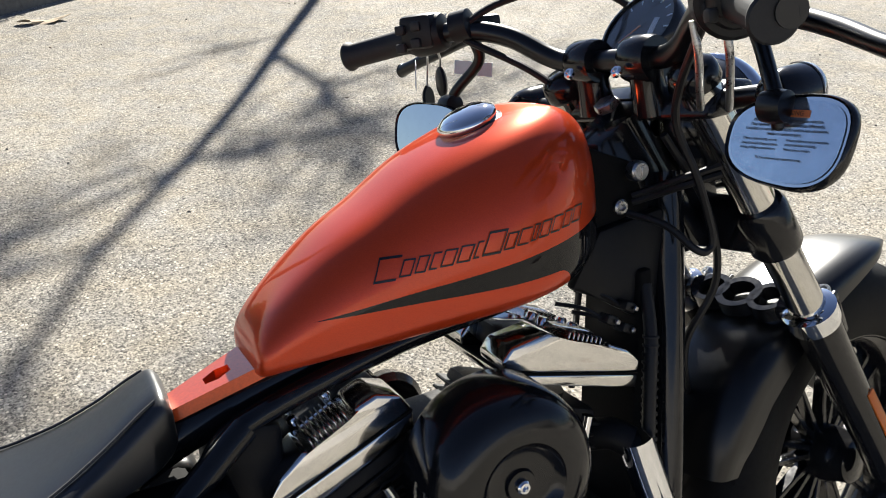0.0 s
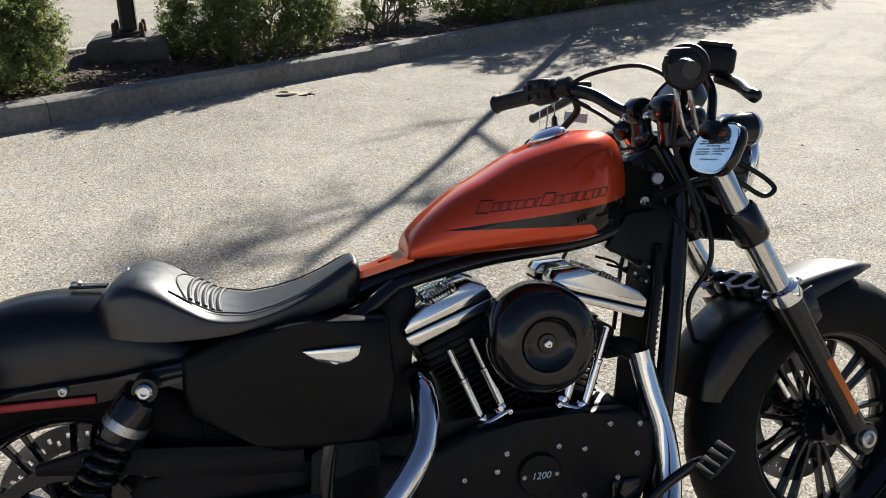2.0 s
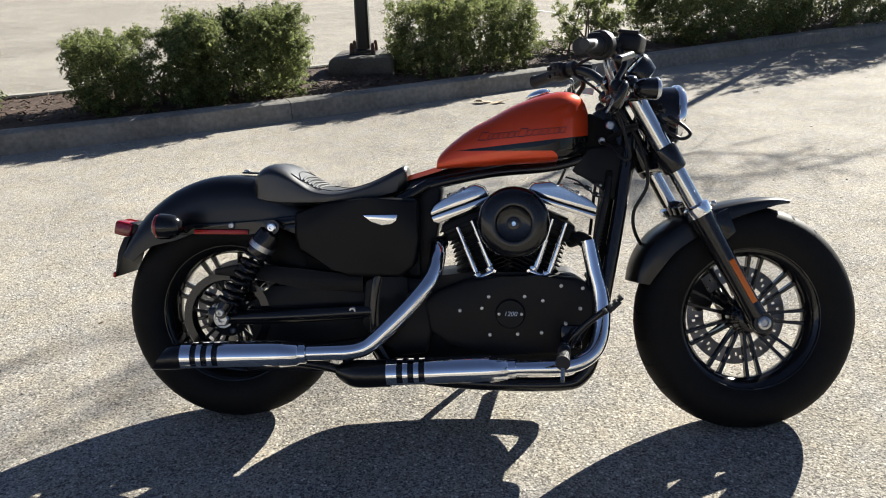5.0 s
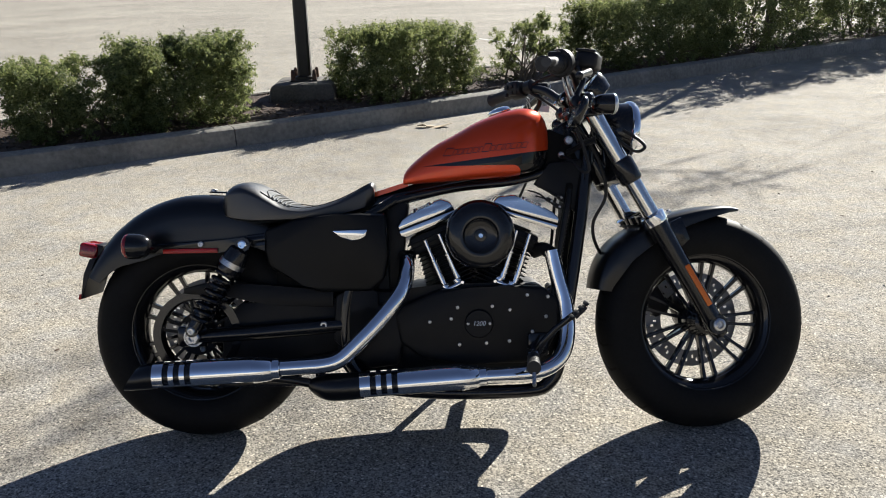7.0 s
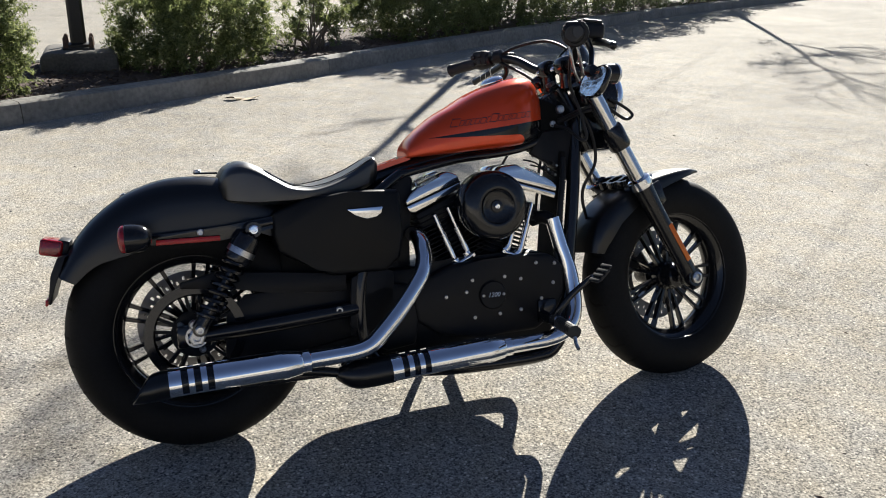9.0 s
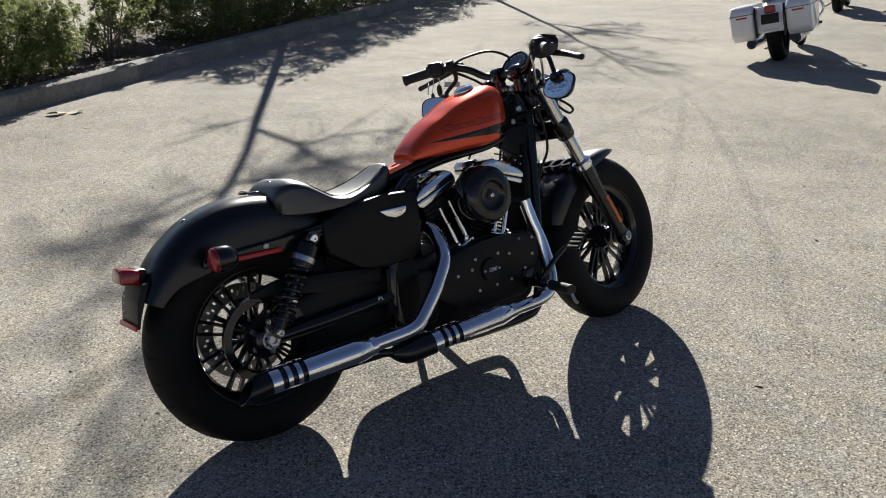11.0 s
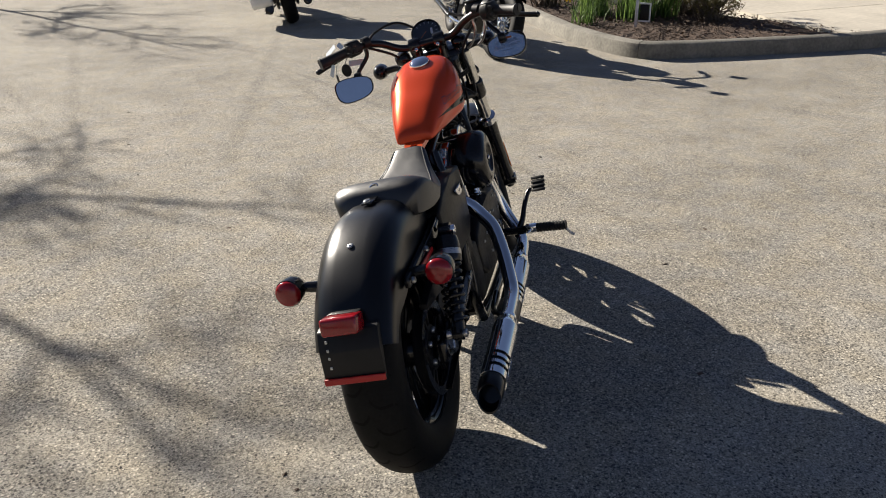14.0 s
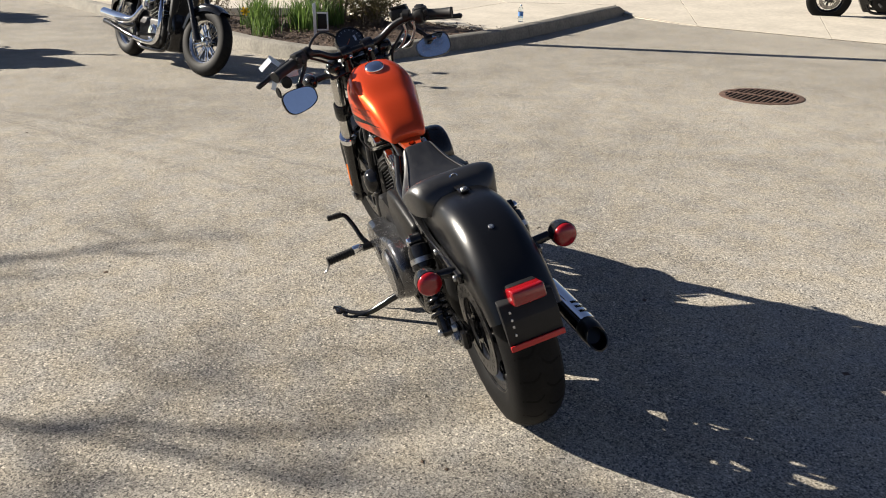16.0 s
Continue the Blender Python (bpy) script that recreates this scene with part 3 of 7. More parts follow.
# ---- frame ----
for s in (-1, 1):
    part("down_tube", tube([(1.148, s * 0.03, 0.85), (1.135, s * 0.042, 0.74), (1.11, s * 0.065, 0.58), (1.082, s * 0.085, 0.42), (1.052, s * 0.10, 0.24), (1.02, s * 0.105, 0.165), (0.95, s * 0.105, 0.14), (0.7, s * 0.105, 0.14), (0.5, s * 0.105, 0.16)], 0.02, 14), GLOSS, bike, "gloss black frame tube")
    part("rear_tube", tube([(0.5, s * 0.105, 0.16), (0.44, s * 0.11, 0.25), (0.44, s * 0.11, 0.42), (0.50, s * 0.10, 0.58), (0.52, s * 0.085, 0.66)], 0.018, 14), GLOSS, bike, "gloss black frame tube")
    part("seat_rail", tube([(0.58, s * 0.06, 0.70), (0.46, s * 0.1, 0.635), (0.32, s * 0.105, 0.612), (0.16, s * 0.112, 0.592)], 0.015, 12), GLOSS, bike, "gloss black frame rail")
    part("tank_rail", tube([(1.09, s * 0.03, 0.80), (0.95, s * 0.034, 0.752), (0.75, s * 0.036, 0.73), (0.58, s * 0.045, 0.695), (0.53, s * 0.07, 0.66)], 0.013, 12), GLOSS, bike, "gloss black frame rail")
part("backbone", tube([(1.10, 0, 0.86), (0.98, 0, 0.80), (0.75, 0, 0.745), (0.53, 0, 0.69), (0.4, 0, 0.63)], 0.026, 14), GLOSS, bike, "frame backbone")
neck = part("steering_neck", tube([HEAD + HEAD_WAY * 0.49, HEAD + HEAD_WAY * 0.70], 0.03, 20), GLOSS, bike, "black steering neck")
part("neck_gusset", slab([(1.03, 0.80), (1.045, 0.90), (1.09, 0.925), (1.14, 0.86), (1.172, 0.78), (1.15, 0.70), (1.09, 0.66), (1.06, 0.72)], -0.03, 0.03, 0.008), GLOSS, neck, "black frame gusset")
part("coil_cover", slab([(1.0, 0.745), (0.97, 0.79), (1.03, 0.90), (1.09, 0.875), (1.13, 0.78), (1.08, 0.72)], -0.034, 0.034, 0.008), DARK, bike, "black ignition coil cover")
part("regulator_cover", slab([(0.985, 0.737), (1.03, 0.712), (1.085, 0.672), (1.118, 0.642), (1.14, 0.70), (1.152, 0.76), (1.125, 0.81), (1.03, 0.80)], -0.046, -0.028, 0.006), WRINKLE, bike, "black cover over the wiring at the steering neck")
conduit = part("wiring_conduit", tube([(1.09, -0.05, 0.72), (1.078, -0.072, 0.66), (1.064, -0.083, 0.60), (1.045, -0.096, 0.50), (1.028, -0.108, 0.40)], 0.0085, 12), PLASTIC, bike, "black wiring conduit along the down tube")
for k in range(26):
    f = k / 25
    part("conduit_rib", lathe([(0.0102, -0.0018), (0.0108, 0), (0.0102, 0.0018)], 12), PLASTIC, conduit, "", axle((1.078 - 0.05 * f, -0.072 - 0.036 * f, 0.66 - 0.26 * f), (1.028, -0.108, 0.398)))
for x, z in ((1.058, 0.70), (1.053, 0.673), (1.03, 0.69)):
    plug = part("wire_plug", box(0.022, 0.018, 0.012, 0.003, T((x, -0.052, z)) @ pose(0, 0, 0, 0, 30, 12), 2), PLASTIC, bike, "small black wire connector")
    part("plug_clip", box(0.007, 0.004, 0.006, 0.001, T((x + 0.006, -0.063, z - 0.002)) @ pose(0, 0, 0, 0, 30, 12), 1), STEEL, plug, "bright metal clip")
    part("plug_wire", tube([(x - 0.01, -0.05, z + 0.004), (x - 0.03, -0.045, z + 0.02), (x - 0.06, -0.03, z + 0.03)], 0.0028, 6), PLASTIC, plug, "thin black wire")
part("ignition_switch", join(lathe([(0.0125, 0), (0.0125, 0.012), (0.010, 0.015), (0.0, 0.015)], 24), box(0.003, 0.004, 0.012, 0.001, T((0, 0.015, 0)))), STEEL, bike, "key switch", axle((1.088, -0.040, 0.863), (1.088, -1, 0.873)))
part("neck_bolt", bolt((1.068, -0.034, 0.821), (0, -1, 0), 0.010, 0.008), STEEL, bike)
part("cross_bar", tube([(0.47, -0.12, 0.2), (0.47, 0.12, 0.2)], 0.018), GLOSS, bike, "frame cross tube")

# ---- side covers ----
oil = part("oil_tank", slab([(0.212, 0.622), (0.210, 0.56), (0.222, 0.515), (0.32, 0.462), (0.36, 0.442), (0.51, 0.442), (0.55, 0.475), (0.562, 0.55), (0.556, 0.662), (0.42, 0.664), (0.3, 0.654)], -0.131, -0.04, 0.011, 3), FLAT, bike, "satin black oil tank")
part("side_emblem", slab([(0.404, 0.618), (0.505, 0.62), (0.50, 0.602), (0.485, 0.592), (0.46, 0.588), (0.43, 0.598)], -0.141, -0.132, 0.003), CHROME, oil, "chrome emblem plate")
part("side_cover", slab([(0.222, 0.602), (0.214, 0.56), (0.22, 0.492), (0.30, 0.452), (0.50, 0.448), (0.538, 0.48), (0.546, 0.55), (0.542, 0.625), (0.42, 0.63)], 0.05, 0.142, 0.02, 3), FLAT, bike, "satin black battery cover")
# added black block that keeps lit ground from showing through this gap
part("rear_gap_filler", slab([(0.53, 0.40), (0.545, 0.66), (0.575, 0.70), (0.62, 0.69), (0.60, 0.52), (0.60, 0.40)], -0.055, 0.055, 0.01), WRINKLE, bike, "black filler added to darken the gap behind the engine")
part("inner_guard", slab([(0.335, 0.46), (0.36, 0.62), (0.45, 0.63), (0.56, 0.60), (0.56, 0.42), (0.54, 0.16), (0.44, 0.17), (0.36, 0.3)], -0.07, 0.07, 0.01), WRINKLE, bike, "black inner mudguard")
part("gearbox", slab([(0.40, 0.25), (0.405, 0.41), (0.46, 0.44), (0.60, 0.44), (0.60, 0.2), (0.46, 0.2)], -0.1, 0.1, 0.02), WRINKLE, bike, "black gearbox housing")
part("lower_belt_guard", slab([(0.07, 0.25), (0.08, 0.36), (0.13, 0.41), (0.30, 0.42), (0.42, 0.42), (0.42, 0.24), (0.3, 0.21), (0.14, 0.20)], -0.094, -0.086, 0.003), WRINKLE, bike, "black belt debris guard")
part("frame_plate", slab([(0.40, 0.30), (0.41, 0.43), (0.47, 0.46), (0.53, 0.44), (0.53, 0.30), (0.47, 0.24)], -0.122, -0.108, 0.006), WRINKLE, bike, "black pivot plate")
part("pivot_nut", bolt((0.372, -0.118, 0.346), (0, -1, 0), 0.012, 0.012), STEEL, bike)
# added plate, near black, hides the lit ground between the down tubes
part("front_gap_filler", slab([(1.03, 0.24), (1.045, 0.42), (1.062, 0.58), (1.08, 0.74), (1.10, 0.74), (1.086, 0.58), (1.072, 0.42), (1.055, 0.24)], -0.055, 0.055, 0.006), DARK, bike, "black filler plate added to darken the gap between the down tubes")
part("battery_tray", box(0.30, 0.16, 0.2, 0.01, T((0.38, 0, 0.52))), DARK, bike, "dark battery tray")
part("seat_bolt", bolt((0.506, -0.066, 0.655), (0, -1, 0), 0.009, 0.008), STEEL, bike)

# ---- engine ----
engine = part("crankcase", slab([(0.50, 0.40), (0.53, 0.43), (0.62, 0.445), (0.71, 0.455), (0.91, 0.458), (0.99, 0.45), (1.05, 0.40), (1.06, 0.30), (1.02, 0.21), (0.93, 0.16), (0.62, 0.155), (0.53, 0.2), (0.49, 0.3)], -0.095, 0.105, 0.015), WRINKLE, bike, "black crankcase")
cover = part("cam_cover", slab([(0.575, 0.37), (0.60, 0.40), (0.70, 0.44), (0.79, 0.447), (0.90, 0.45), (1.0, 0.447), (1.045, 0.41), (1.05, 0.33), (1.015, 0.265), (0.95, 0.225), (0.78, 0.225), (0.66, 0.24), (0.59, 0.29)], -0.127, -0.09, 0.012, 3), WRINKLE, engine, "wrinkle black gear case cover")
part("sprocket_cover", slab([(0.44, 0.39), (0.50, 0.41), (0.585, 0.395), (0.60, 0.30), (0.585, 0.225), (0.50, 0.215), (0.445, 0.26), (0.43, 0.32)], -0.122, -0.09, 0.012, 3), WRINKLE, engine, "black sprocket cover")
for x, z in ((0.756, 0.391), (0.855, 0.393), (0.905, 0.382), (0.955, 0.424), (1.014, 0.418), (1.008, 0.361), (0.969, 0.318), (0.903, 0.292), (0.837, 0.287), (0.76, 0.284), (0.676, 0.351), (0.737, 0.359)):
    part("cover_bolt", bolt((x, -0.1265, z), (0, -1, 0), 0.0055, 0.005), STEEL, cover)
tim = part("timer_cover", lathe([(0.041, 0), (0.041, -0.006), (0.038, -0.01), (0.0, -0.011)], 36), WRINKLE, cover, "round black timer cover", T((0.816, -0.1265, 0.344)))
for s in (-1, 1):
    part("cover_screw", bolt((0.816 + s * 0.031, -0.1365, 0.345), (0, -1, 0), 0.0045, 0.004), STEEL, tim)


def lettering(text, size, m, material_, parent, label="", deep=0.0006, align="CENTER", shear=0.0):
    cu = bpy.data.curves.new("text", "FONT")
    cu.body, cu.size, cu.extrude, cu.align_x, cu.align_y, cu.shear = text, size, deep, align, "CENTER", shear
    tmp = bpy.data.objects.new("text", cu)
    me = bpy.data.meshes.new_from_object(tmp)
    bpy.data.objects.remove(tmp), bpy.data.curves.remove(cu)
    me.materials.clear()
    me.materials.append(material_)
    me.transform(m)
    me.name = "lettering"
    ob = new("lettering", me)
    ob.parent = parent
    return tagged(ob, label)


lettering("1200", 0.0185, T((0.816, -0.1395, 0.345)) @ pose(0, 0, 0, 90, 0, 0), LABEL_WHITE, tim, "white raised numerals 1200", shear=0.25)

CRANK = Vector((0.808, 0, 0.315))
for name, lean in (("front", 22.5), ("rear", -22.5)):
    m = T(CRANK) @ pose(0, 0, 0, 0, lean, 0)  # local z runs up the cylinder
    cyl = part("cylinder", moved(lathe([(0.052, 0.10), (0.052, 0.33)], 28), m @ pose(0, 0, 0, 90, 0, 0)), WRINKLE, bike, "black finned cylinder")
    # fins
    for i in range(11):
        h = 0.135 + i * 0.0125
        big = 1 + 0.06 * math.sin(i * 0.5)
        part("fin", box(0.148 * big, 0.134 * big, 0.0042, 0.0016, m @ T((0, 0, h)), 1), WRINKLE, cyl)
    head = part("cylinder_head", box(0.15, 0.132, 0.055, 0.012, m @ T((0, 0, 0.295))), WRINKLE, bike, "black cylinder head")
    for i in range(3):
        part("fin", box(0.168, 0.142, 0.0045, 0.0016, m @ T((0, 0, 0.275 + i * 0.0145)), 1), WRINKLE, head)
    # rocker box: a low polished base, a gasket line, and a cover with a ribbed notch in its upper edge
    if name == "front":
        base = [(0.868, 0.662), (0.866, 0.6745), (1.052, 0.6185), (1.047, 0.602)]
        top = [(0.866, 0.677), (0.865, 0.690), (0.878, 0.704), (0.928, 0.709), (0.942, 0.699), (0.952, 0.689), (1.000, 0.668), (1.012, 0.671), (1.038, 0.656), (1.056, 0.638), (1.053, 0.621)]
        notch = [(0.958 + 0.0062 * i, 0.6925 - 0.00275 * i) for i in range(8)]
    else:
        base = [(0.597, 0.594), (0.590, 0.6085), (0.752, 0.6685), (0.752, 0.650), (0.612, 0.590)]
        top = [(0.590, 0.611), (0.586, 0.623), (0.602, 0.643), (0.630, 0.663), (0.643, 0.660), (0.683, 0.678), (0.690, 0.692), (0.714, 0.700), (0.740, 0.691), (0.752, 0.671)]
        notch = [(0.641 + 0.0056 * i, 0.6645 + 0.0025 * i) for i in range(8)]
    rb = part("rocker_box", slab(base, -0.0775, 0.0775, 0.003, 2), BRUSHED, bike, "polished rocker box")
    for s in (-1, 1):
        part("rocker_cover", slab(top, s * 0.022, s * 0.078, 0.004, 3), BRUSHED, rb, "polished rocker cover")
        for x, z in notch:
            part("cover_rib", box(0.0028, 0.05, 0.014, 0.001, T((x, s * 0.048, z)) @ pose(0, 0, 0, 0, lean, 0), 1), BRUSHED, rb)
        for x, z in (notch[0], notch[-1]):
            part("rocker_bolt", bolt((0, 0, 0), (0, 0, 1), 0.007, 0.012), CHROME, rb, "", T((x, s * 0.012, z - 0.004)) @ pose(0, 0, 0, 0, lean, 0))
    mid_x, mid_z = (0.958, 0.672) if name == "front" else (0.668, 0.655)
    part("rocker_middle", box(0.15, 0.05, 0.03, 0.008, T((mid_x, 0, mid_z)) @ pose(0, 0, 0, 0, lean * 0.8, 0)), WRINKLE, rb, "black middle of the rocker box")
    part("rocker_seam", slab([base[1], top[0], top[-1], base[2]], -0.0765, 0.0765), DARK, rb, "dark gasket line")

# push-rod tubes and tappet blocks
for x0, z0, x1, z1, y in ((0.666, 0.582, 0.723, 0.441, -0.086), (0.707, 0.600, 0.765, 0.457, -0.086), (0.968, 0.595, 0.922, 0.448, -0.086), (0.930, 0.606, 0.884, 0.460, -0.086)):
    hi, lo = Vector((x0, y, z0)), Vector((x1, y, z1))
    d = hi - lo
    part("pushrod_tube", tube([lo, lo + d * 0.55, lo + d * 0.56, lo + d * 0.6, lo + d * 0.61, hi], [0.0092, 0.0092, 0.0105, 0.0105, 0.0068, 0.0068], 16, smooth=False), CHROME, engine, "chrome push-rod tube")
for x, z, a in ((0.744, 0.446, 28), (0.894, 0.450, -23)):
    tb = part("tappet_block", box(0.074, 0.036, 0.013, 0.005, T((x, -0.086, z)) @ pose(0, 0, 0, 0, -a, 0), 3), CHROME, engine, "chrome tappet block")
    for o in (-0.031, 0.031):
        part("block_bolt", bolt((0, 0, 0), (0, -1, 0), 0.006, 0.006), CHROME, tb, "", T((x, -0.103, z)) @ pose(0, 0, 0, 0, -a, 0) @ T((o, 0, 0)))
    for o in (-0.02, 0.02):
        part("tube_seat", lathe([(0.0135, -0.006), (0.0145, 0.0), (0.0135, 0.008)], 18), CHROME, tb, "", T((x, -0.086, z)) @ pose(0, 0, 0, 0, -a, 0) @ T((o, 0, 0.008)) @ pose(0, 0, 0, 90, 0, 0))

# air cleaner
ac = part("air_cleaner", lathe([(0.08, -0.095), (0.094, -0.10), (0.0985, -0.108), (0.0985, -0.155), (0.096, -0.172), (0.089, -0.185), (0.078, -0.192), (0.058, -0.196), (0.05, -0.195), (0.046, -0.188), (0.036, -0.183), (0.018, -0.183), (0.016, -0.187), (0.0, -0.188)], 64), GLOSS, bike, "gloss black round air cleaner", T((0.823, 0.016, 0.599)))
part("cleaner_bolt", bolt((0.823, -0.171, 0.599), (0, -1, 0), 0.008, 0.007), CHROME, ac)
part("cleaner_back", box(0.11, 0.05, 0.10, 0.02, T((0.815, -0.065, 0.585))), WRINKLE, ac, "black backing plate")
part("throttle_body", join(box(0.10, 0.09, 0.075, 0.015, T((0.808, -0.02, 0.60))), tube([(0.74, 0, 0.58), (0.88, 0, 0.58)], 0.03)), WRINKLE, bike, "throttle body between the cylinders")

# primary cover on the left
prim = part("primary_cover", slab([(0.44, 0.34), (0.455, 0.385), (0.50, 0.42), (0.57, 0.43), (0.68, 0.405), (0.82, 0.39), (0.93, 0.385), (1.0, 0.345), (1.01, 0.28), (0.97, 0.225), (0.88, 0.20), (0.72, 0.195), (0.56, 0.20), (0.48, 0.24), (0.445, 0.29)], 0.104, 0.185, 0.025, 4), CAST, engine, "black primary cover")
part("derby_cover", lathe([(0.092, 0), (0.092, 0.012), (0.084, 0.02), (0.0, 0.023)], 40), CAST, prim, "round derby cover", T((0.555, 0.183, 0.312)))
part("inspection_cover", lathe([(0.03, 0), (0.03, 0.006), (0.024, 0.009), (0, 0.01)], 24), CAST, prim, "", T((0.80, 0.183, 0.30)))
for k in range(9):
    a = k * 0.698
    part("primary_bolt", bolt((0.725 + 0.262 * math.cos(a), 0.17, 0.30 + 0.085 * math.sin(a)), (0, 1, 0), 0.007, 0.016), STEEL, prim)
part("horn_cover", lathe([(0.04, 0), (0.048, 0.01), (0.045, 0.03), (0.03, 0.045), (0.0, 0.05)], 28), GLOSS, bike, "black horn cover", T((0.80, 0.115, 0.575)))
part("spark_lead", tube([(0.93, 0.09, 0.65), (0.96, 0.11, 0.70), (0.98, 0.08, 0.75)], 0.004, 8), PLASTIC, bike, "spark plug lead")

# ---- exhaust ----
UP = [(0.612, -0.085, 0.528), (0.613, -0.105, 0.518), (0.613, -0.128, 0.498), (0.607, -0.155, 0.466), (0.584, -0.188, 0.424), (0.522, -0.214, 0.354), (0.455, -0.230, 0.290), (0.425, -0.234, 0.267), (0.385, -0.235, 0.256), (0.32, -0.236, 0.252), (0.225, -0.237, 0.248)]
up = part("upper_exhaust", tube(UP, 0.0225, 24, 6), CHROME, bike, "bright chrome rear cylinder exhaust pipe", sharp=60)
LOWP = [(1.029, -0.094, 0.548), (1.036, -0.098, 0.515), (1.048, -0.107, 0.46), (1.066, -0.122, 0.385), (1.066, -0.145, 0.308), (1.045, -0.172, 0.255), (1.003, -0.192, 0.226), (0.95, -0.2, 0.214), (0.88, -0.204, 0.211), (0.80, -0.205, 0.208)]
low = part("lower_exhaust", tube(LOWP, 0.0225, 24, 6), CHROME, bike, "bright chrome front cylinder exhaust pipe", sharp=60)


def muffler(x0, x1, y, z0, z1, owner, tip):
    """Shorty muffler: chrome shield with three slots, black body and slashed end."""
    a, b = Vector((x0, y, z0)), Vector((x1, y, z1))
    d = (b - a)
    l = d.length
    m = axle(a, b)
    body = part("muffler", lathe([(0.024, -0.01), (0.029, 0.012), (0.03, 0.02), (0.0335, 0.05), (0.034, 0.06), (0.034, l)], 40), GLOSS, owner, "black muffler body", m)
    part("collar", lathe([(0.0245, -0.018), (0.0275, -0.016), (0.0275, 0.004), (0.031, 0.008), (0.0365, 0.05), (0.0365, 0.055), (0.033, 0.056), (0.0245, 0.0)], 40, close=True), CHROME, body, "chrome muffler collar", m)
    # chrome shield with three slot windows facing outward
    edges = [0.054, l - 0.105, l - 0.089, l - 0.075, l - 0.059, l - 0.045, l - 0.029, l]
    N = 90
    for k in range(7):
        y0, y1 = edges[k], edges[k + 1]
        slot = k in (1, 3, 5)
        ang = [2 * math.pi * i / N for i in range(N + 1)]
        if slot:
            ang = [a_ for a_ in ang if not (math.radians(94) < a_ < math.radians(214))]
        sets = [[a_ for a_ in ang if math.radians(50) <= a_ <= math.radians(226)]] if not slot else [[a_ for a_ in ang if math.radians(50) <= a_ <= math.radians(94)], [a_ for a_ in ang if math.radians(214) <= a_ <= math.radians(226)]]
        for run in sets:
            bm = loft([[(r * math.cos(q), yy, r * math.sin(q)) for r, yy in ((0.0385, y0), (0.0385, y1), (0.036, y1), (0.036, y0))] for q in run])
            part("shield_band" if slot else "muffler_shield", bm, CHROME, body, "" if slot else "chrome shield with slots", m, 30)
    # black end, cut at a slant
    rings = []
    for f, r, sl in ((l - 0.004, 0.0345, 0), (l + tip * 0.3, 0.0355, 0.1), (l + tip * 0.75, 0.034, 0.6), (l + tip, 0.031, 1)):
        rings.append([(r * math.cos(q), f - 0.022 * sl * math.sin(q), r * math.sin(q) - 0.004 * sl) for q in (2 * math.pi * k / 32 for k in range(32))])
    rings.append([(x * 0.86, yy - 0.001, z * 0.86) for x, yy, z in rings[-1]])
    rings.append([(x, yy - tip * 0.6, z) for x, yy, z in rings[-1]])
    if tip:
        part("muffler_tip", loft(rings), SATIN, body, "black slanted muffler tip", m)


muffler(0.250, -0.076, -0.237, 0.247, 0.2345, up, 0.065)
muffler(0.815, 0.482, -0.205, 0.209, 0.189, low, 0)
part("muffler_can", tube([(0.49, -0.205, 0.1895), (0.42, -0.204, 0.186), (0.385, -0.203, 0.187), (0.355, -0.202, 0.192), (0.34, -0.202, 0.195)], [0.037, 0.0385, 0.036, 0.024, 0.014], 28), SATIN, low, "black rounded muffler end")
part("crossover_pipe", tube([(0.36, -0.2, 0.193), (0.29, -0.203, 0.208), (0.21, -0.212, 0.219), (0.1, -0.222, 0.222)], 0.013, 12), SATIN, low, "thin black crossover pipe")
for stub in ([(0.985, -0.04, 0.54), (1.008, -0.07, 0.55), (1.027, -0.09, 0.54)], [(0.62, -0.03, 0.53), (0.61, -0.05, 0.532), (0.603, -0.07, 0.53)]):
    part("exhaust_port", tube(stub, 0.02, 16), WRINKLE, engine, "dark exhaust stub")
part("exhaust_bracket", join(tube([(0.36, -0.2, 0.215), (0.42, -0.17, 0.20), (0.50, -0.15, 0.185), (0.62, -0.14, 0.18)], 0.012), box(0.22, 0.01, 0.03, 0.003, T((0.2, -0.2, 0.205)))), GLOSS, bike, "black exhaust bracket")
part("exhaust_clamp", join(*[lathe([(0.0245, -0.009), (0.0265, -0.008), (0.0265, 0.008), (0.0245, 0.009)], 24, close=True)]), CHROME, up, "", axle((0.255, -0.235, 0.251), (0.3, -0.2345, 0.252)))

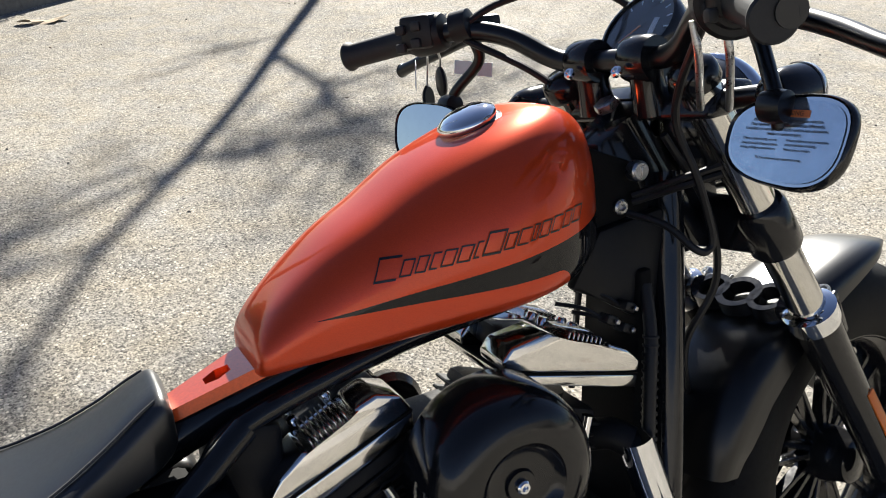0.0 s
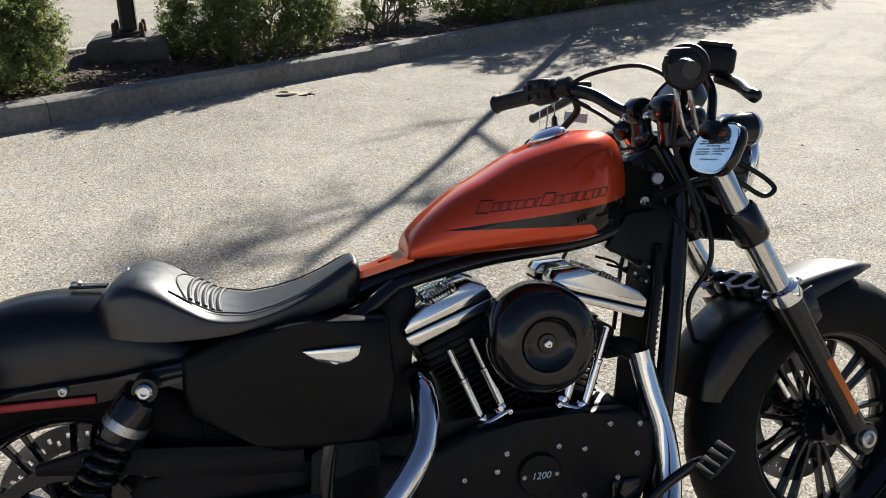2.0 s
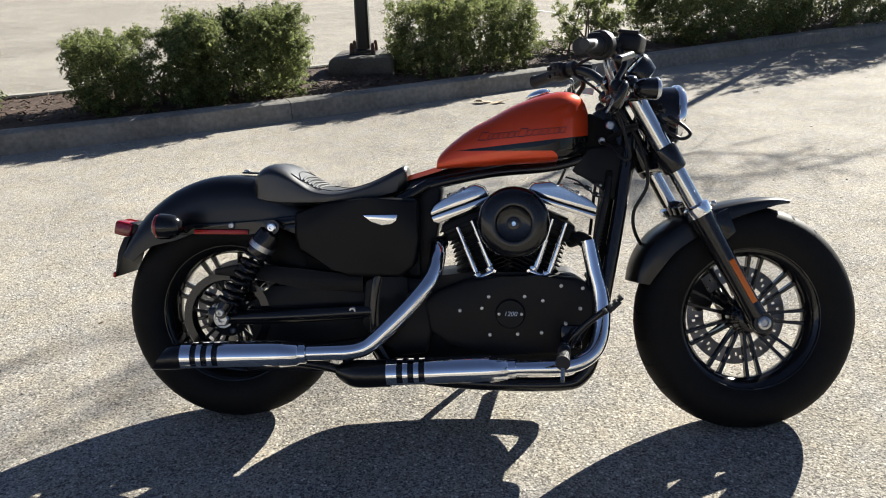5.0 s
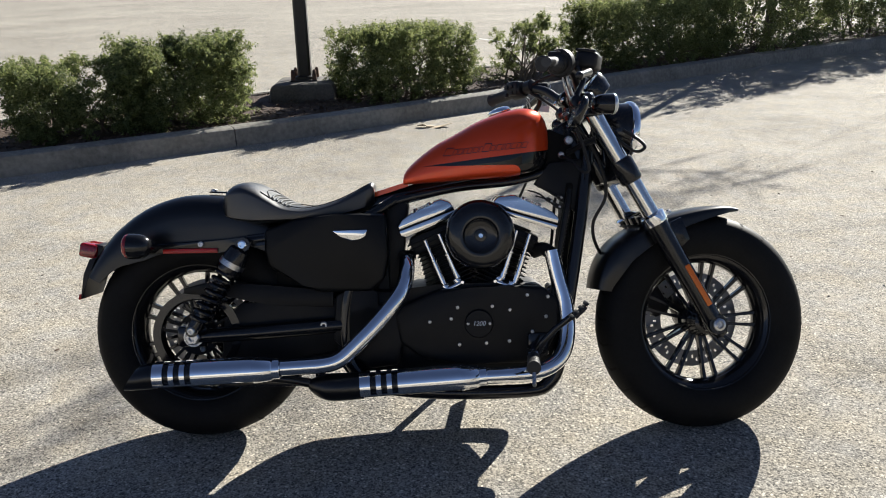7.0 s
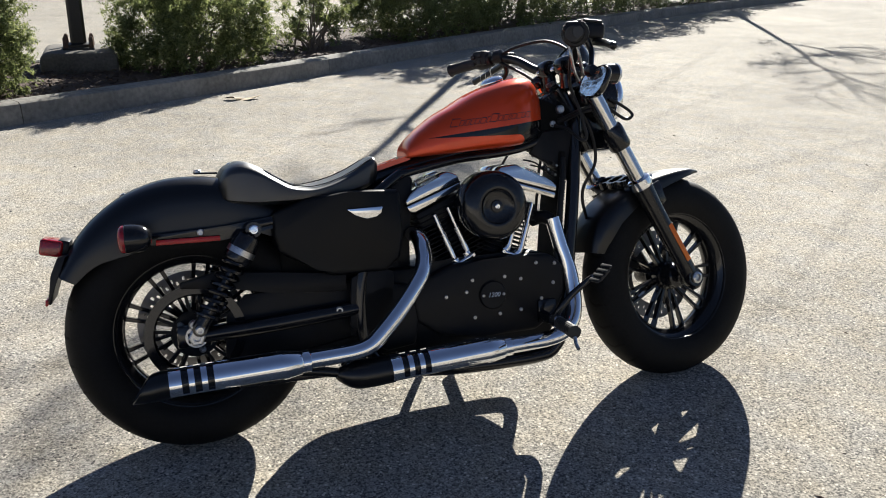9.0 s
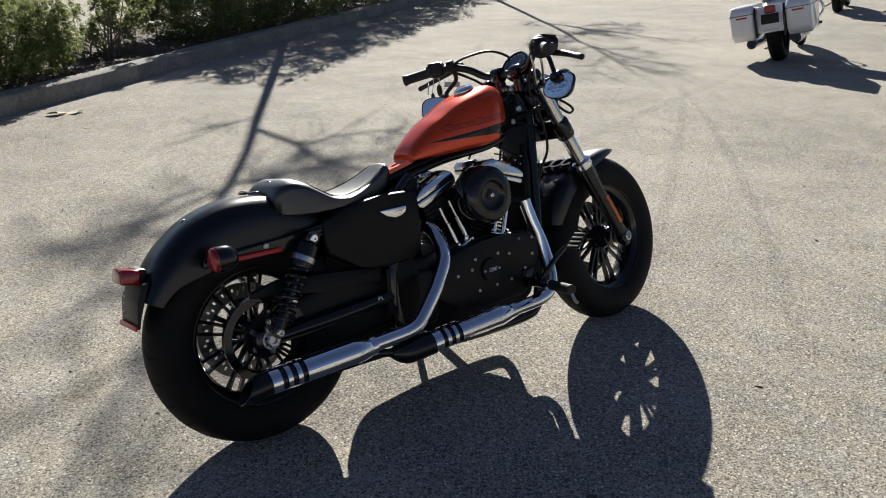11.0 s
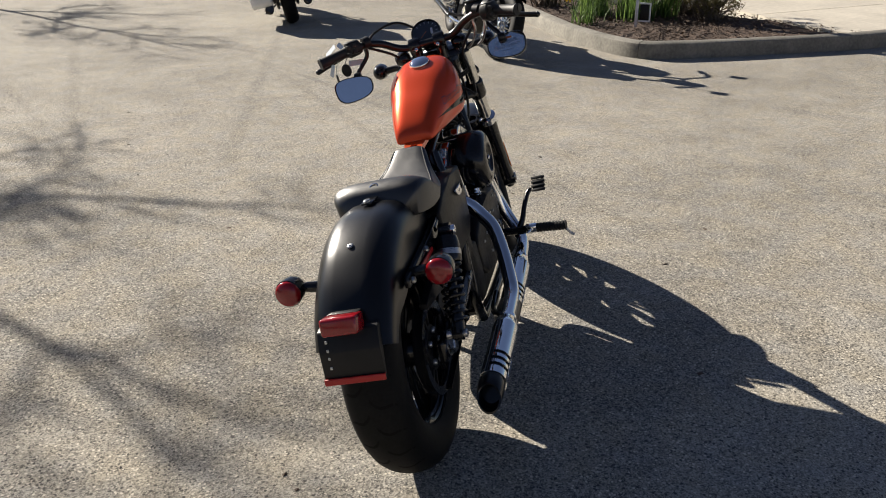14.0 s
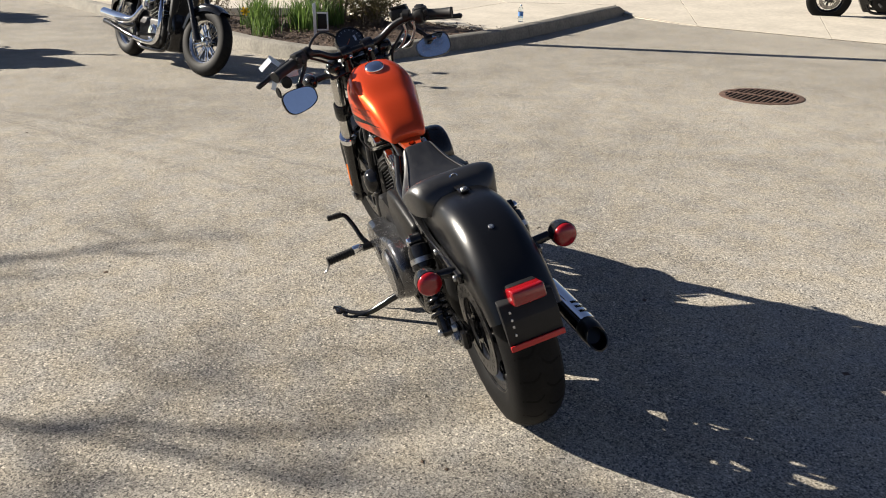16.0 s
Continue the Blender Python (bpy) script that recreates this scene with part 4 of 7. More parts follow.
# ---- foot controls and stand ----
for s in (-1, 1):
    ctl = part("foot_control", join(tube([(0.97, s * 0.10, 0.27), (0.965, s * 0.20, 0.268), (0.958, s * 0.235, 0.272)], 0.015), box(0.06, 0.03, 0.07, 0.008, T((0.985, s * 0.12, 0.28)))), GLOSS, bike, "black foot control bracket")
    part("peg_clevis", box(0.03, 0.045, 0.032, 0.008, T((0.957, s * 0.245, 0.273)), 3), CHROME, ctl, "chrome peg joint")
    peg = [(0.012, 0)]
    for i in range(9):
        peg += [(0.0175, 0.004 + i * 0.0115), (0.0175, 0.0105 + i * 0.0115), (0.0145, 0.0115 + i * 0.0115), (0.0145, 0.0145 + i * 0.0115)]
    peg += [(0.0185, 0.108), (0.0185, 0.112), (0.008, 0.113)]
    part("foot_peg", moved(lathe(peg, 20), axle((0.957, s * 0.262, 0.272), (0.945, s * 0.38, 0.268))), GRIP_RUBBER, ctl, "ribbed rubber foot peg")
    part("peg_feeler", tube([(0.946, s * 0.372, 0.255), (0.945, s * 0.385, 0.235), (0.944, s * 0.397, 0.228)], 0.005, 8), STEEL, ctl)
    lev = part("foot_lever", tube([(0.975, s * 0.20, 0.275), (0.99, s * 0.215, 0.305), (1.02, s * 0.225, 0.34), (1.06, s * 0.24, 0.375), (1.072, s * 0.255, 0.389)], [0.012, 0.010, 0.009, 0.009, 0.008], 12), GLOSS, ctl, "black foot lever")
    if s < 0:
        pad = [box(0.011, 0.052, 0.006, 0.002, T((1.058 + i * 0.0125, -0.284, 0.384 + i * 0.012)) @ pose(0, 0, 0, 0, -44, 0)) for i in range(4)]
        part("brake_pad", join(box(0.042, 0.044, 0.008, 0.003, T((1.08, -0.284, 0.398)) @ pose(0, 0, 0, 0, -44, 0)), *pad), GRIP_RUBBER, lev, "ribbed rubber pedal pad")
    else:
        part("shift_peg", moved(lathe(sum([[(0.0125, i * 0.01), (0.0125, 0.006 + i * 0.01), (0.0105, 0.007 + i * 0.01), (0.0105, 0.0095 + i * 0.01)] for i in range(6)], []), 16), axle((1.072, 0.255, 0.389), (1.07, 0.4, 0.395))), GRIP_RUBBER, lev, "ribbed rubber shift peg")
stand = part("kickstand", tube([(0.69, 0.13, 0.17), (0.715, 0.20, 0.14), (0.755, 0.29, 0.098), (0.80, 0.35, 0.095), (0.865, 0.41, 0.112)], [0.014, 0.013, 0.011, 0.009, 0.007], 12), GLOSS, bike, "black kickstand leg")
part("stand_loop", tube([(0.755, 0.30, 0.096), (0.765, 0.355, 0.098), (0.785, 0.385, 0.104), (0.815, 0.38, 0.102), (0.83, 0.365, 0.10)], 0.005, 8), GLOSS, stand, "black wire loop")
part("stand_foot", box(0.06, 0.03, 0.01, 0.003, T((0.84, 0.395, 0.107)) @ pose(0, 0, 0, 14, 0, 0)), GLOSS, stand)


# ---- fork, bars and headlamp, all turned with the steering ----
FORK_Y = 0.108
axis = Vector((-0.5, 0, 0.866)).normalized()


def up_fork(z, y=0.0, ahead=0.0):
    """A point on the fork legs' line at height z."""
    k = (z - F_AXLE.z) / axis.z
    return F_AXLE + axis * k + Vector((0.866, 0, 0.5)) * ahead + Vector((0, y, 0))


for s in (-1, 1):
    leg = part("fork_leg", tube([up_fork(0.60, s * FORK_Y), up_fork(0.955, s * FORK_Y)], 0.0245, 28, smooth=False), FORK_STEEL, bike, "bright chrome fork tube", STEER)
    lo = up_fork(0.285, s * FORK_Y)
    part("fork_slider", tube([lo, up_fork(0.30, s * FORK_Y), up_fork(0.34, s * FORK_Y), up_fork(0.40, s * FORK_Y), up_fork(0.56, s * FORK_Y), up_fork(0.63, s * FORK_Y)], [0.018, 0.026, 0.028, 0.026, 0.0295, 0.033], 28, smooth=False), GLOSS, leg, "gloss black fork slider", STEER)
    part("dust_collar", tube([up_fork(0.612, s * FORK_Y), up_fork(0.62, s * FORK_Y), up_fork(0.636, s * FORK_Y), up_fork(0.641, s * FORK_Y)], [0.034, 0.0365, 0.0365, 0.028], 28, smooth=False), CHROME, leg, "chrome collar", STEER)
    part("fork_reflector", box(0.016, 0.004, 0.135, 0.003, T(up_fork(0.43, s * (FORK_Y + 0.0275), 0.006)) @ pose(0, 0, 0, 0, -30, 0), 2), AMBER, leg, "amber reflector strip", STEER)
    part("axle_boss", lathe([(0.028, -0.026), (0.03, -0.022), (0.03, 0.022), (0.028, 0.026)], 24), GLOSS, leg, "", STEER @ T(F_AXLE + Vector((0, s * FORK_Y, 0))))
    part("axle_cap", lathe([(0.018, 0), (0.018, 0.006), (0.011, 0.008), (0.009, 0.002)], 20), STEEL, leg, "", STEER @ T(F_AXLE + Vector((0, s * (FORK_Y + 0.026), 0))) @ pose(0, 0, 0, 0, 0, 0 if s > 0 else 180))
    part("fork_cover", tube([up_fork(0.733, s * FORK_Y), up_fork(0.739, s * FORK_Y), up_fork(0.79, s * FORK_Y), up_fork(0.796, s * FORK_Y)], [0.03, 0.0335, 0.0335, 0.03], 28, smooth=False), GLOSS, leg, "black lower clamp", STEER)
    part("fork_cap", lathe([(0.027, -0.012), (0.029, -0.008), (0.029, 0.006), (0.026, 0.014), (0.016, 0.021), (0.0, 0.023)], 28), GLOSS, leg, "domed black fork cap", STEER @ T(up_fork(0.962, s * FORK_Y)) @ pose(0, 0, 0, 0, -30, 0) @ pose(0, 0, 0, 90, 0, 0))
    part("brace_foot", box(0.05, 0.03, 0.05, 0.008, T(up_fork(0.605, s * (FORK_Y - 0.03), 0.02)) @ pose(0, 0, 0, 0, -30, 0)), GLOSS, leg, "", STEER)
    for o in (-0.02, 0.03):
        part("brace_bolt", bolt(up_fork(0.615, s * (FORK_Y - 0.012), o + 0.02), (-0.5, s * 0.3, 0.8), 0.009, 0.01), STEEL, leg, "", STEER)
    part("fender_mount", slab([(1.335, 0.60), (1.40, 0.63), (1.425, 0.565), (1.39, 0.535), (1.37, 0.56)], s * 0.083, s * 0.09, 0.002), GLOSS, leg, "black fender mount", STEER)
part("lower_clamp", slab([(1.195, 0.735), (1.21, 0.79), (1.25, 0.80), (1.27, 0.76), (1.255, 0.73)], -FORK_Y, FORK_Y, 0.01), GLOSS, bike, "black lower triple clamp", STEER)
part("upper_clamp", slab([(1.105, 0.915), (1.115, 0.94), (1.15, 0.955), (1.185, 0.95), (1.18, 0.93), (1.14, 0.915)], -FORK_Y - 0.028, FORK_Y + 0.028, 0.008, 3), GLOSS, bike, "black upper triple clamp", STEER)
part("stem_nut", lathe([(0.015, 0), (0.0165, 0.003), (0.015, 0.01), (0.0, 0.012)], 6), STEEL, bike, "steel stem nut", STEER @ T((1.085, 0, 0.935)) @ pose(0, 0, 0, 0, -30, 0) @ pose(0, 0, 0, 90, 0, 0))

# fork brace with three oval holes
brace_parts = []
for yy, w2, h2 in ((-0.048, 0.022, 0.02), (0.0, 0.026, 0.022), (0.048, 0.022, 0.02)):
    N = 28
    rings = []
    for o, e in ((0.0, 1.0), (0.0, 1.45), (0.022, 1.45), (0.022, 1.0)):
        rings.append([(h2 * e * math.sin(2 * math.pi * k / N), yy + w2 * e * 0.92 * math.cos(2 * math.pi * k / N), o) for k in range(N)])
    rings.append(rings[0])
    b = loft(rings, True, False)
    bmesh.ops.remove_doubles(b, verts=b.verts, dist=1e-6)
    brace_parts.append(b)
for s in (-1, 1):
    brace_parts.append(tube([(0.0, s * 0.07, 0.011), (0.0, s * 0.085, 0.008), (-0.005, s * 0.1, 0.0)], [0.022, 0.02, 0.02], 16))
part("fork_brace", join(*brace_parts), GLOSS, bike, "gloss black fork brace with three oval holes", STEER @ T((1.312, 0, 0.622)) @ pose(0, 0, 0, 0, -24, 0))

# front fender
FF = [(1.148, 0.425), (1.156, 0.468), (1.174, 0.512), (1.203, 0.552), (1.235, 0.579), (1.285, 0.608), (1.35, 0.633), (1.42, 0.650), (1.49, 0.661), (1.55, 0.663), (1.598, 0.655)]
front_fender = part("front_fender", fender(FF, [0.066, 0.074, 0.079, 0.081, 0.082, 0.082, 0.081, 0.080, 0.077, 0.068, 0.046], [0.045, 0.06, 0.068, 0.07, 0.07, 0.066, 0.056, 0.046, 0.036, 0.024, 0.01]), SATIN, bike, "satin black front mudguard", STEER, 50)

# brake caliper on the left leg, brake hose
part("front_caliper", join(box(0.06, 0.06, 0.11, 0.012, T((1.37, 0.075, 0.385)) @ pose(0, 0, 0, 0, -30, 0)), box(0.03, 0.05, 0.05, 0.008, T((1.40, 0.08, 0.36)))), WRINKLE, bike, "black brake caliper", STEER)
part("brake_hose", tube([(1.10, -0.07, 0.90), (1.16, -0.075, 0.80), (1.185, -0.06, 0.70), (1.155, -0.03, 0.62), (1.17, -0.01, 0.55), (1.24, 0.04, 0.48), (1.36, 0.075, 0.44)], 0.005, 8), PLASTIC, bike, "black brake hose", STEER)

# ---- headlamp ----
lamp_m = STEER @ T((1.181, 0, 0.898)) @ pose(0, 0, 0, 0, 6, 0) @ pose(0, 0, 0, 0, 0, -90)
hl = part("headlamp", lathe([(0.012, -0.015), (0.035, -0.005), (0.06, 0.015), (0.076, 0.04), (0.083, 0.07), (0.085, 0.085)], 48, caps=False), GLOSS, bike, "gloss black round headlamp", lamp_m)
part("headlamp_ring", lathe([(0.0845, 0.08), (0.0885, 0.082), (0.0905, 0.086), (0.0905, 0.095), (0.086, 0.103), (0.079, 0.103), (0.079, 0.09)], 48, close=True), CHROME, hl, "chrome headlamp ring", lamp_m)
part("headlamp_glass", lathe([(0.079, 0.096), (0.06, 0.106), (0.03, 0.112), (0.0, 0.114)], 48), LENS_CLEAR, hl, "clear headlamp glass", lamp_m)
part("headlamp_mount", box(0.06, 0.04, 0.10, 0.008, T((1.222, 0, 0.835))), GLOSS, hl, "", STEER)

# ---- handlebar; it sits turned a little in its clamps ----
BARS = STEER @ T((0, 0.004, 0.98)) @ pose(0, 0, 0, 2.1, 0, 0) @ T((0, 0, -0.98))
for s in (-1, 1):
    part("riser", join(tube([(1.118, s * 0.046, 0.925), (1.112, s * 0.046, 0.965), (1.108, s * 0.046, 0.985)], [0.024, 0.021, 0.024], 20), moved(lathe([(0.026, -0.02), (0.028, -0.014), (0.028, 0.014), (0.026, 0.02)], 24), T((1.107, s * 0.046, 0.99)))), GLOSS, bike, "black handlebar riser", BARS)
    for o in (-0.017, 0.017):
        part("riser_bolt", bolt((1.083 + 0.012 * o / 0.017, s * 0.04, 0.984 + 0.35 * o), (-0.8, 0, 0.6), 0.0075, 0.007), CHROME, bike, "", BARS)
BAR = [(1.107, 0, 0.99), (1.107, 0.05, 0.99), (1.105, 0.085, 0.992), (1.095, 0.115, 1.004), (1.075, 0.15, 1.028), (1.055, 0.18, 1.041), (1.03, 0.21, 1.047), (0.986, 0.272, 1.044), (0.94, 0.354, 1.032)]
full = [(x, -y, z) for x, y, z in BAR[:0:-1]] + BAR
bar = part("handlebar", tube(full, 0.0135, 16, 5), SATIN, bike, "satin black handlebar", BARS, 60)
G0, G1 = Vector((0.992, 0.268, 1.044)), Vector((0.935, 0.363, 1.030))
for s in (-1, 1):
    f = Matrix.Scale(s, 4, (0, 1, 0))
    g0, g1 = f @ G0, f @ G1
    if s < 0:
        g1 += Vector((-0.004, 0.018, -0.002))
    prof = [(0.016, 0)]
    L = (g1 - g0).length
    prof += [(0.0205, 0.001), (0.0205, 0.006), (0.0185, 0.008), (0.0175, 0.02), (0.0175, L - 0.012), (0.020, L - 0.008), (0.021, L - 0.003), (0.019, L), (0.0, L)]
    part("grip", lathe(prof, 24), GRIP_RUBBER, bar, "black rubber grip", BARS @ axle(g0, g1))
    d = (g1 - g0).normalized()
    h0 = g0 - d * 0.052
    sw = part("switch_housing", lathe([(0.012, 0), (0.024, 0.003), (0.027, 0.012), (0.027, 0.046), (0.024, 0.052), (0.012, 0.054)], 20), PLASTIC, bar, "black switch housing", BARS @ axle(h0, g0))
    mid = h0 + d * 0.028
    part("switch_block", box(0.038, 0.05, 0.046, 0.008, T(mid + Vector((-0.012, 0, 0.006))) @ pose(0, 0, 0, 0, 0, s * 30), 2), PLASTIC, sw, "", BARS)
    for k, (o, zz) in enumerate(((-0.014, 0.012), (0.010, 0.012), (-0.012, -0.010), (0.012, -0.012))):
        part("switch_button", box(0.010, 0.015, 0.013, 0.003, T(mid + d * o + Vector((-0.034, 0, zz))) @ pose(0, 0, 0, 0, 0, s * 30), 2), GRIP_RUBBER, sw, "small rocker button", BARS)
    # clamp, lever perch, lever
    c0 = h0 - d * 0.024
    perch = part("lever_perch", join(lathe([(0.014, -0.014), (0.021, -0.012), (0.021, 0.012), (0.014, 0.014)], 18)), PLASTIC, bar, "black lever perch", BARS @ axle(c0, g0))
    part("perch_arm", box(0.05, 0.035, 0.022, 0.006, T(c0 + Vector((0.03, 0, 0.0)))), PLASTIC, perch, "", BARS)
    tip = Vector((1.03 + s * 0.02, s * 0.406, 0.994 + s * 0.004))
    root = c0 + Vector((0.054, s * 0.01, -0.006 if s > 0 else -0.026))
    lp = [root, root.lerp(tip, 0.25) + Vector((0.006, 0, 0.002)), root.lerp(tip, 0.55) + Vector((0.007, 0, 0.002)), root.lerp(tip, 0.85), tip]
    part("lever", tube(lp, [0.009, 0.0105, 0.010, 0.009, 0.010], 12), SATIN, perch, "black hand lever", BARS)
    part("lever_ball", lathe([(0.0, -0.011), (0.007, -0.008), (0.011, 0), (0.007, 0.008), (0.0, 0.011)], 14), SATIN, perch, "", BARS @ T(lp[-1]))
    if s < 0:
        part("brake_reservoir", join(box(0.06, 0.07, 0.045, 0.01, T(c0 + Vector((0.058, 0.004, 0.004))) @ pose(0, 0, 0, 0, 10, -30), 3), box(0.054, 0.062, 0.008, 0.003, T(c0 + Vector((0.056, 0.004, 0.03))) @ pose(0, 0, 0, 0, 10, -30))), PLASTIC, perch, "black brake fluid reservoir", BARS)
        part("throttle_drum", lathe([(0.014, 0), (0.034, 0.002), (0.037, 0.008), (0.037, 0.03), (0.033, 0.034), (0.014, 0.035)], 28), PLASTIC, sw, "round throttle drum", BARS @ axle(h0 + d * 0.01, g0))
    # mirror, hung below the bar
    mc = Vector((1.040, s * 0.279, 0.912)) if s < 0 else Vector((1.012, 0.288, 0.909))
    mm = BARS @ T(mc) @ pose(0, 0, 0, 0, 0, -7 if s < 0 else 12) @ pose(0, 0, 0, 0, 24 if s < 0 else 14, 0)
    out = []
    for k in range(40):
        a = 2 * math.pi * k / 40
        c, n = math.cos(a), math.sin(a)
        yy = s * math.copysign(abs(c) ** 0.75, c) * 0.069
        zz = math.copysign(abs(n) ** 0.7, n) * 0.043
        zz *= 1 + 0.14 * (s * yy / 0.069)
        yy *= 1 + 0.06 * n
        out.append((yy, zz))
    rim = [[(x, y * e, z * e) for y, z in out] for x, e in ((-0.004, 0.95), (-0.008, 0.985), (-0.006, 1.01), (0.002, 1.015), (0.010, 0.93), (0.017, 0.62), (0.02, 0.2))]
    mir = part("mirror", loft(rim), GLOSS, bar, "black mirror hung below the bar", mm, 60)
    mg = bmesh.new()
    mg.faces.new([mg.verts.new((-0.0055, y * 0.945, z * 0.945)) for y, z in out])
    part("mirror_glass", mg, MIRROR, mir, "mirror glass", mm)
    part("mirror_stem", tube([c0 + Vector((0.02, s * 0.01, -0.012)), c0 + Vector((0.035, s * 0.018, -0.05)), Vector((1.045, s * 0.262, 0.96)), Vector((1.045, s * 0.27, 0.925))], [0.009, 0.008, 0.008, 0.009], 12), SATIN, mir, "black mirror stem", BARS)
    part("mirror_joint", lathe([(0.006, -0.014), (0.015, -0.012), (0.017, 0), (0.015, 0.012), (0.006, 0.014)], 16), SATIN, mir, "", BARS @ T((1.04, s * 0.268, 0.945)))
    if s < 0:
        # caution film on this glass, with its printed lines
        fm = bmesh.new()
        fm.faces.new([fm.verts.new((-0.0066, y * 0.9, z * 0.88)) for y, z in out])
        film_ = part("caution_sticker", fm, FILM, mir, "white caution film with printed lines", mm)
        tm = mm @ T((-0.0072, 0, 0)) @ pose(0, 0, 0, 90, 0, -90)
        part("sticker_band", box(0.044, 0.0068, 0.0004, 0, T((0, 0.0255, 0))), LABEL_ORANGE, mir, "orange heading band", tm)
        for txt, x, y, size, al in (("WARNING", 0, 0.0255, 0.0066, "CENTER"), ("Motorcycles are different from other vehicles.", 0, 0.0185, 0.0042, "CENTER"),
                                    ("They operate, steer, handle and brake differently.", 0, 0.0142, 0.0042, "CENTER"),
                                    ("Unskilled or improper use could result in loss of control,", 0, 0.0099, 0.0040, "CENTER"), ("death or serious injury.", 0, 0.0056, 0.0042, "CENTER"),
                                    ("Take a rider training course.", -0.047, 0.0002, 0.0036, "LEFT"), ("Read Owner's Manual before", -0.047, -0.0044, 0.0036, "LEFT"),
                                    ("riding, adding accessories or", -0.047, -0.0084, 0.0036, "LEFT"), ("Wear a helmet, eye protection", 0.004, 0.0002, 0.0036, "LEFT"),
                                    ("and protective clothing.", 0.004, -0.0038, 0.0036, "LEFT"), ("Never tow a trailer.", 0.004, -0.0084, 0.0036, "LEFT"), ("To be removed by customer only.", 0, -0.0175, 0.0038, "CENTER")):
            lettering(txt, size, tm @ T((x, y, 0.0004)), INK, mir, "printed caution line", 0.0001, al)
    # front turn signal
    fs = part("front_signal", moved(lathe([(0.006, -0.045), (0.018, -0.04), (0.027, -0.026), (0.031, -0.008), (0.032, 0.012), (0.032, 0.02), (0.030, 0.022)], 28), T((1.140, s * 0.208, 0.937)) @ pose(0, 0, 0, 0, 0, -90) @ Matrix.Scale(0.88, 4)), GLOSS, bar, "black bullet turn signal", STEER)
    part("lens", lathe([(0.0335, 0.02), (0.0335, 0.026), (0.028, 0.033), (0.014, 0.037), (0.0, 0.038)], 28), LENS_CLEAR, fs, "smoked lens", STEER @ T((1.140, s * 0.208, 0.937)) @ pose(0, 0, 0, 0, 0, -90) @ Matrix.Scale(0.88, 4))
    part("stalk", tube([(1.138, s * 0.188, 0.935), (1.138, s * 0.15, 0.934), (1.133, s * 0.125, 0.931)], [0.013, 0.012, 0.014], 14), SATIN, fs, "", STEER)

# twin bright banjo pipes under the right perch
for k, y in enumerate((-0.185, -0.222)):
    part("brake_pipe", tube([(1.03, y, 1.03), (1.036, y, 0.995), (1.06, y + 0.02, 0.955), (1.09, y + 0.045, 0.935)], 0.0042, 10), STEEL, bike, "bent steel brake pipe", BARS)

# speedometer
sm = BARS @ T((1.155, 0, 1.022)) @ pose(0, 0, 0, 0, -48, 0) @ pose(0, 0, 0, 90, 0, 0)
sp = part("speedometer", lathe([(0.03, -0.05), (0.05, -0.044), (0.056, -0.02), (0.057, 0), (0.055, 0.006), (0.051, 0.007), (0.05, 0.001)], 44), GLOSS, bike, "round black speedometer", sm)
part("dial", lathe([(0.05, 0.0012), (0.0, 0.0013)], 44), DIAL, sp, "dark dial face", sm)
part("dial_glass", lathe([(0.0505, 0.0035), (0.03, 0.0062), (0.0, 0.0072)], 44), glass("dial_glass"), sp, "curved dial glass", sm)
for k in range(13):
    a = radians(225 - k * 22.5)
    part("dial_mark", box(0.0075, 0.0006, 0.0018, 0, Matrix.Rotation(-a, 4, "Y") @ T((0.042, 0.0022, 0))), LABEL_WHITE, sp, "", sm)
part("needle", box(0.034, 0.0008, 0.0022, 0, Matrix.Rotation(radians(135), 4, "Y") @ T((0.014, 0.003, 0))), LABEL_ORANGE, sp, "orange needle", sm)
part("dial_window", box(0.026, 0.0006, 0.008, 0, T((0, 0.0022, 0.022))), LABEL_WHITE, sp, "small display window", sm)

# cables and hoses
CABLES = [
    [(1.015, 0.205, 1.045), (1.075, 0.165, 1.078), (1.155, 0.09, 1.083), (1.2, 0.02, 1.01), (1.17, 0.02, 0.88), (1.08, 0.05, 0.74), (1.06, 0.08, 0.55)],
    [(1.03, -0.20, 1.03), (1.06, -0.14, 0.965), (1.076, -0.118, 0.918), (1.097, -0.126, 0.855), (1.119, -0.125, 0.785), (1.115, -0.122, 0.766), (1.098, -0.118, 0.77), (1.08, -0.09, 0.80), (1.06, -0.05, 0.815)],
    [(1.08, -0.04, 0.831), (1.095, -0.06, 0.838), (1.111, -0.098, 0.852), (1.14, -0.125, 0.862)],
    [(1.08, -0.04, 0.823), (1.095, -0.06, 0.830), (1.112, -0.098, 0.843), (1.14, -0.125, 0.852)],
    [(1.03, 0.20, 1.035), (1.09, 0.12, 0.975), (1.14, 0.06, 0.89), (1.08, 0.04, 0.82)],
    [(1.15, -0.12, 0.90), (1.2, -0.13, 0.856), (1.25, -0.14, 0.822), (1.278, -0.14, 0.832), (1.268, -0.125, 0.854), (1.23, -0.10, 0.885)],
]
for c in CABLES:
    part("cable", tube(c, 0.0048, 8, 7), PLASTIC, bike, "black control cable", BARS)
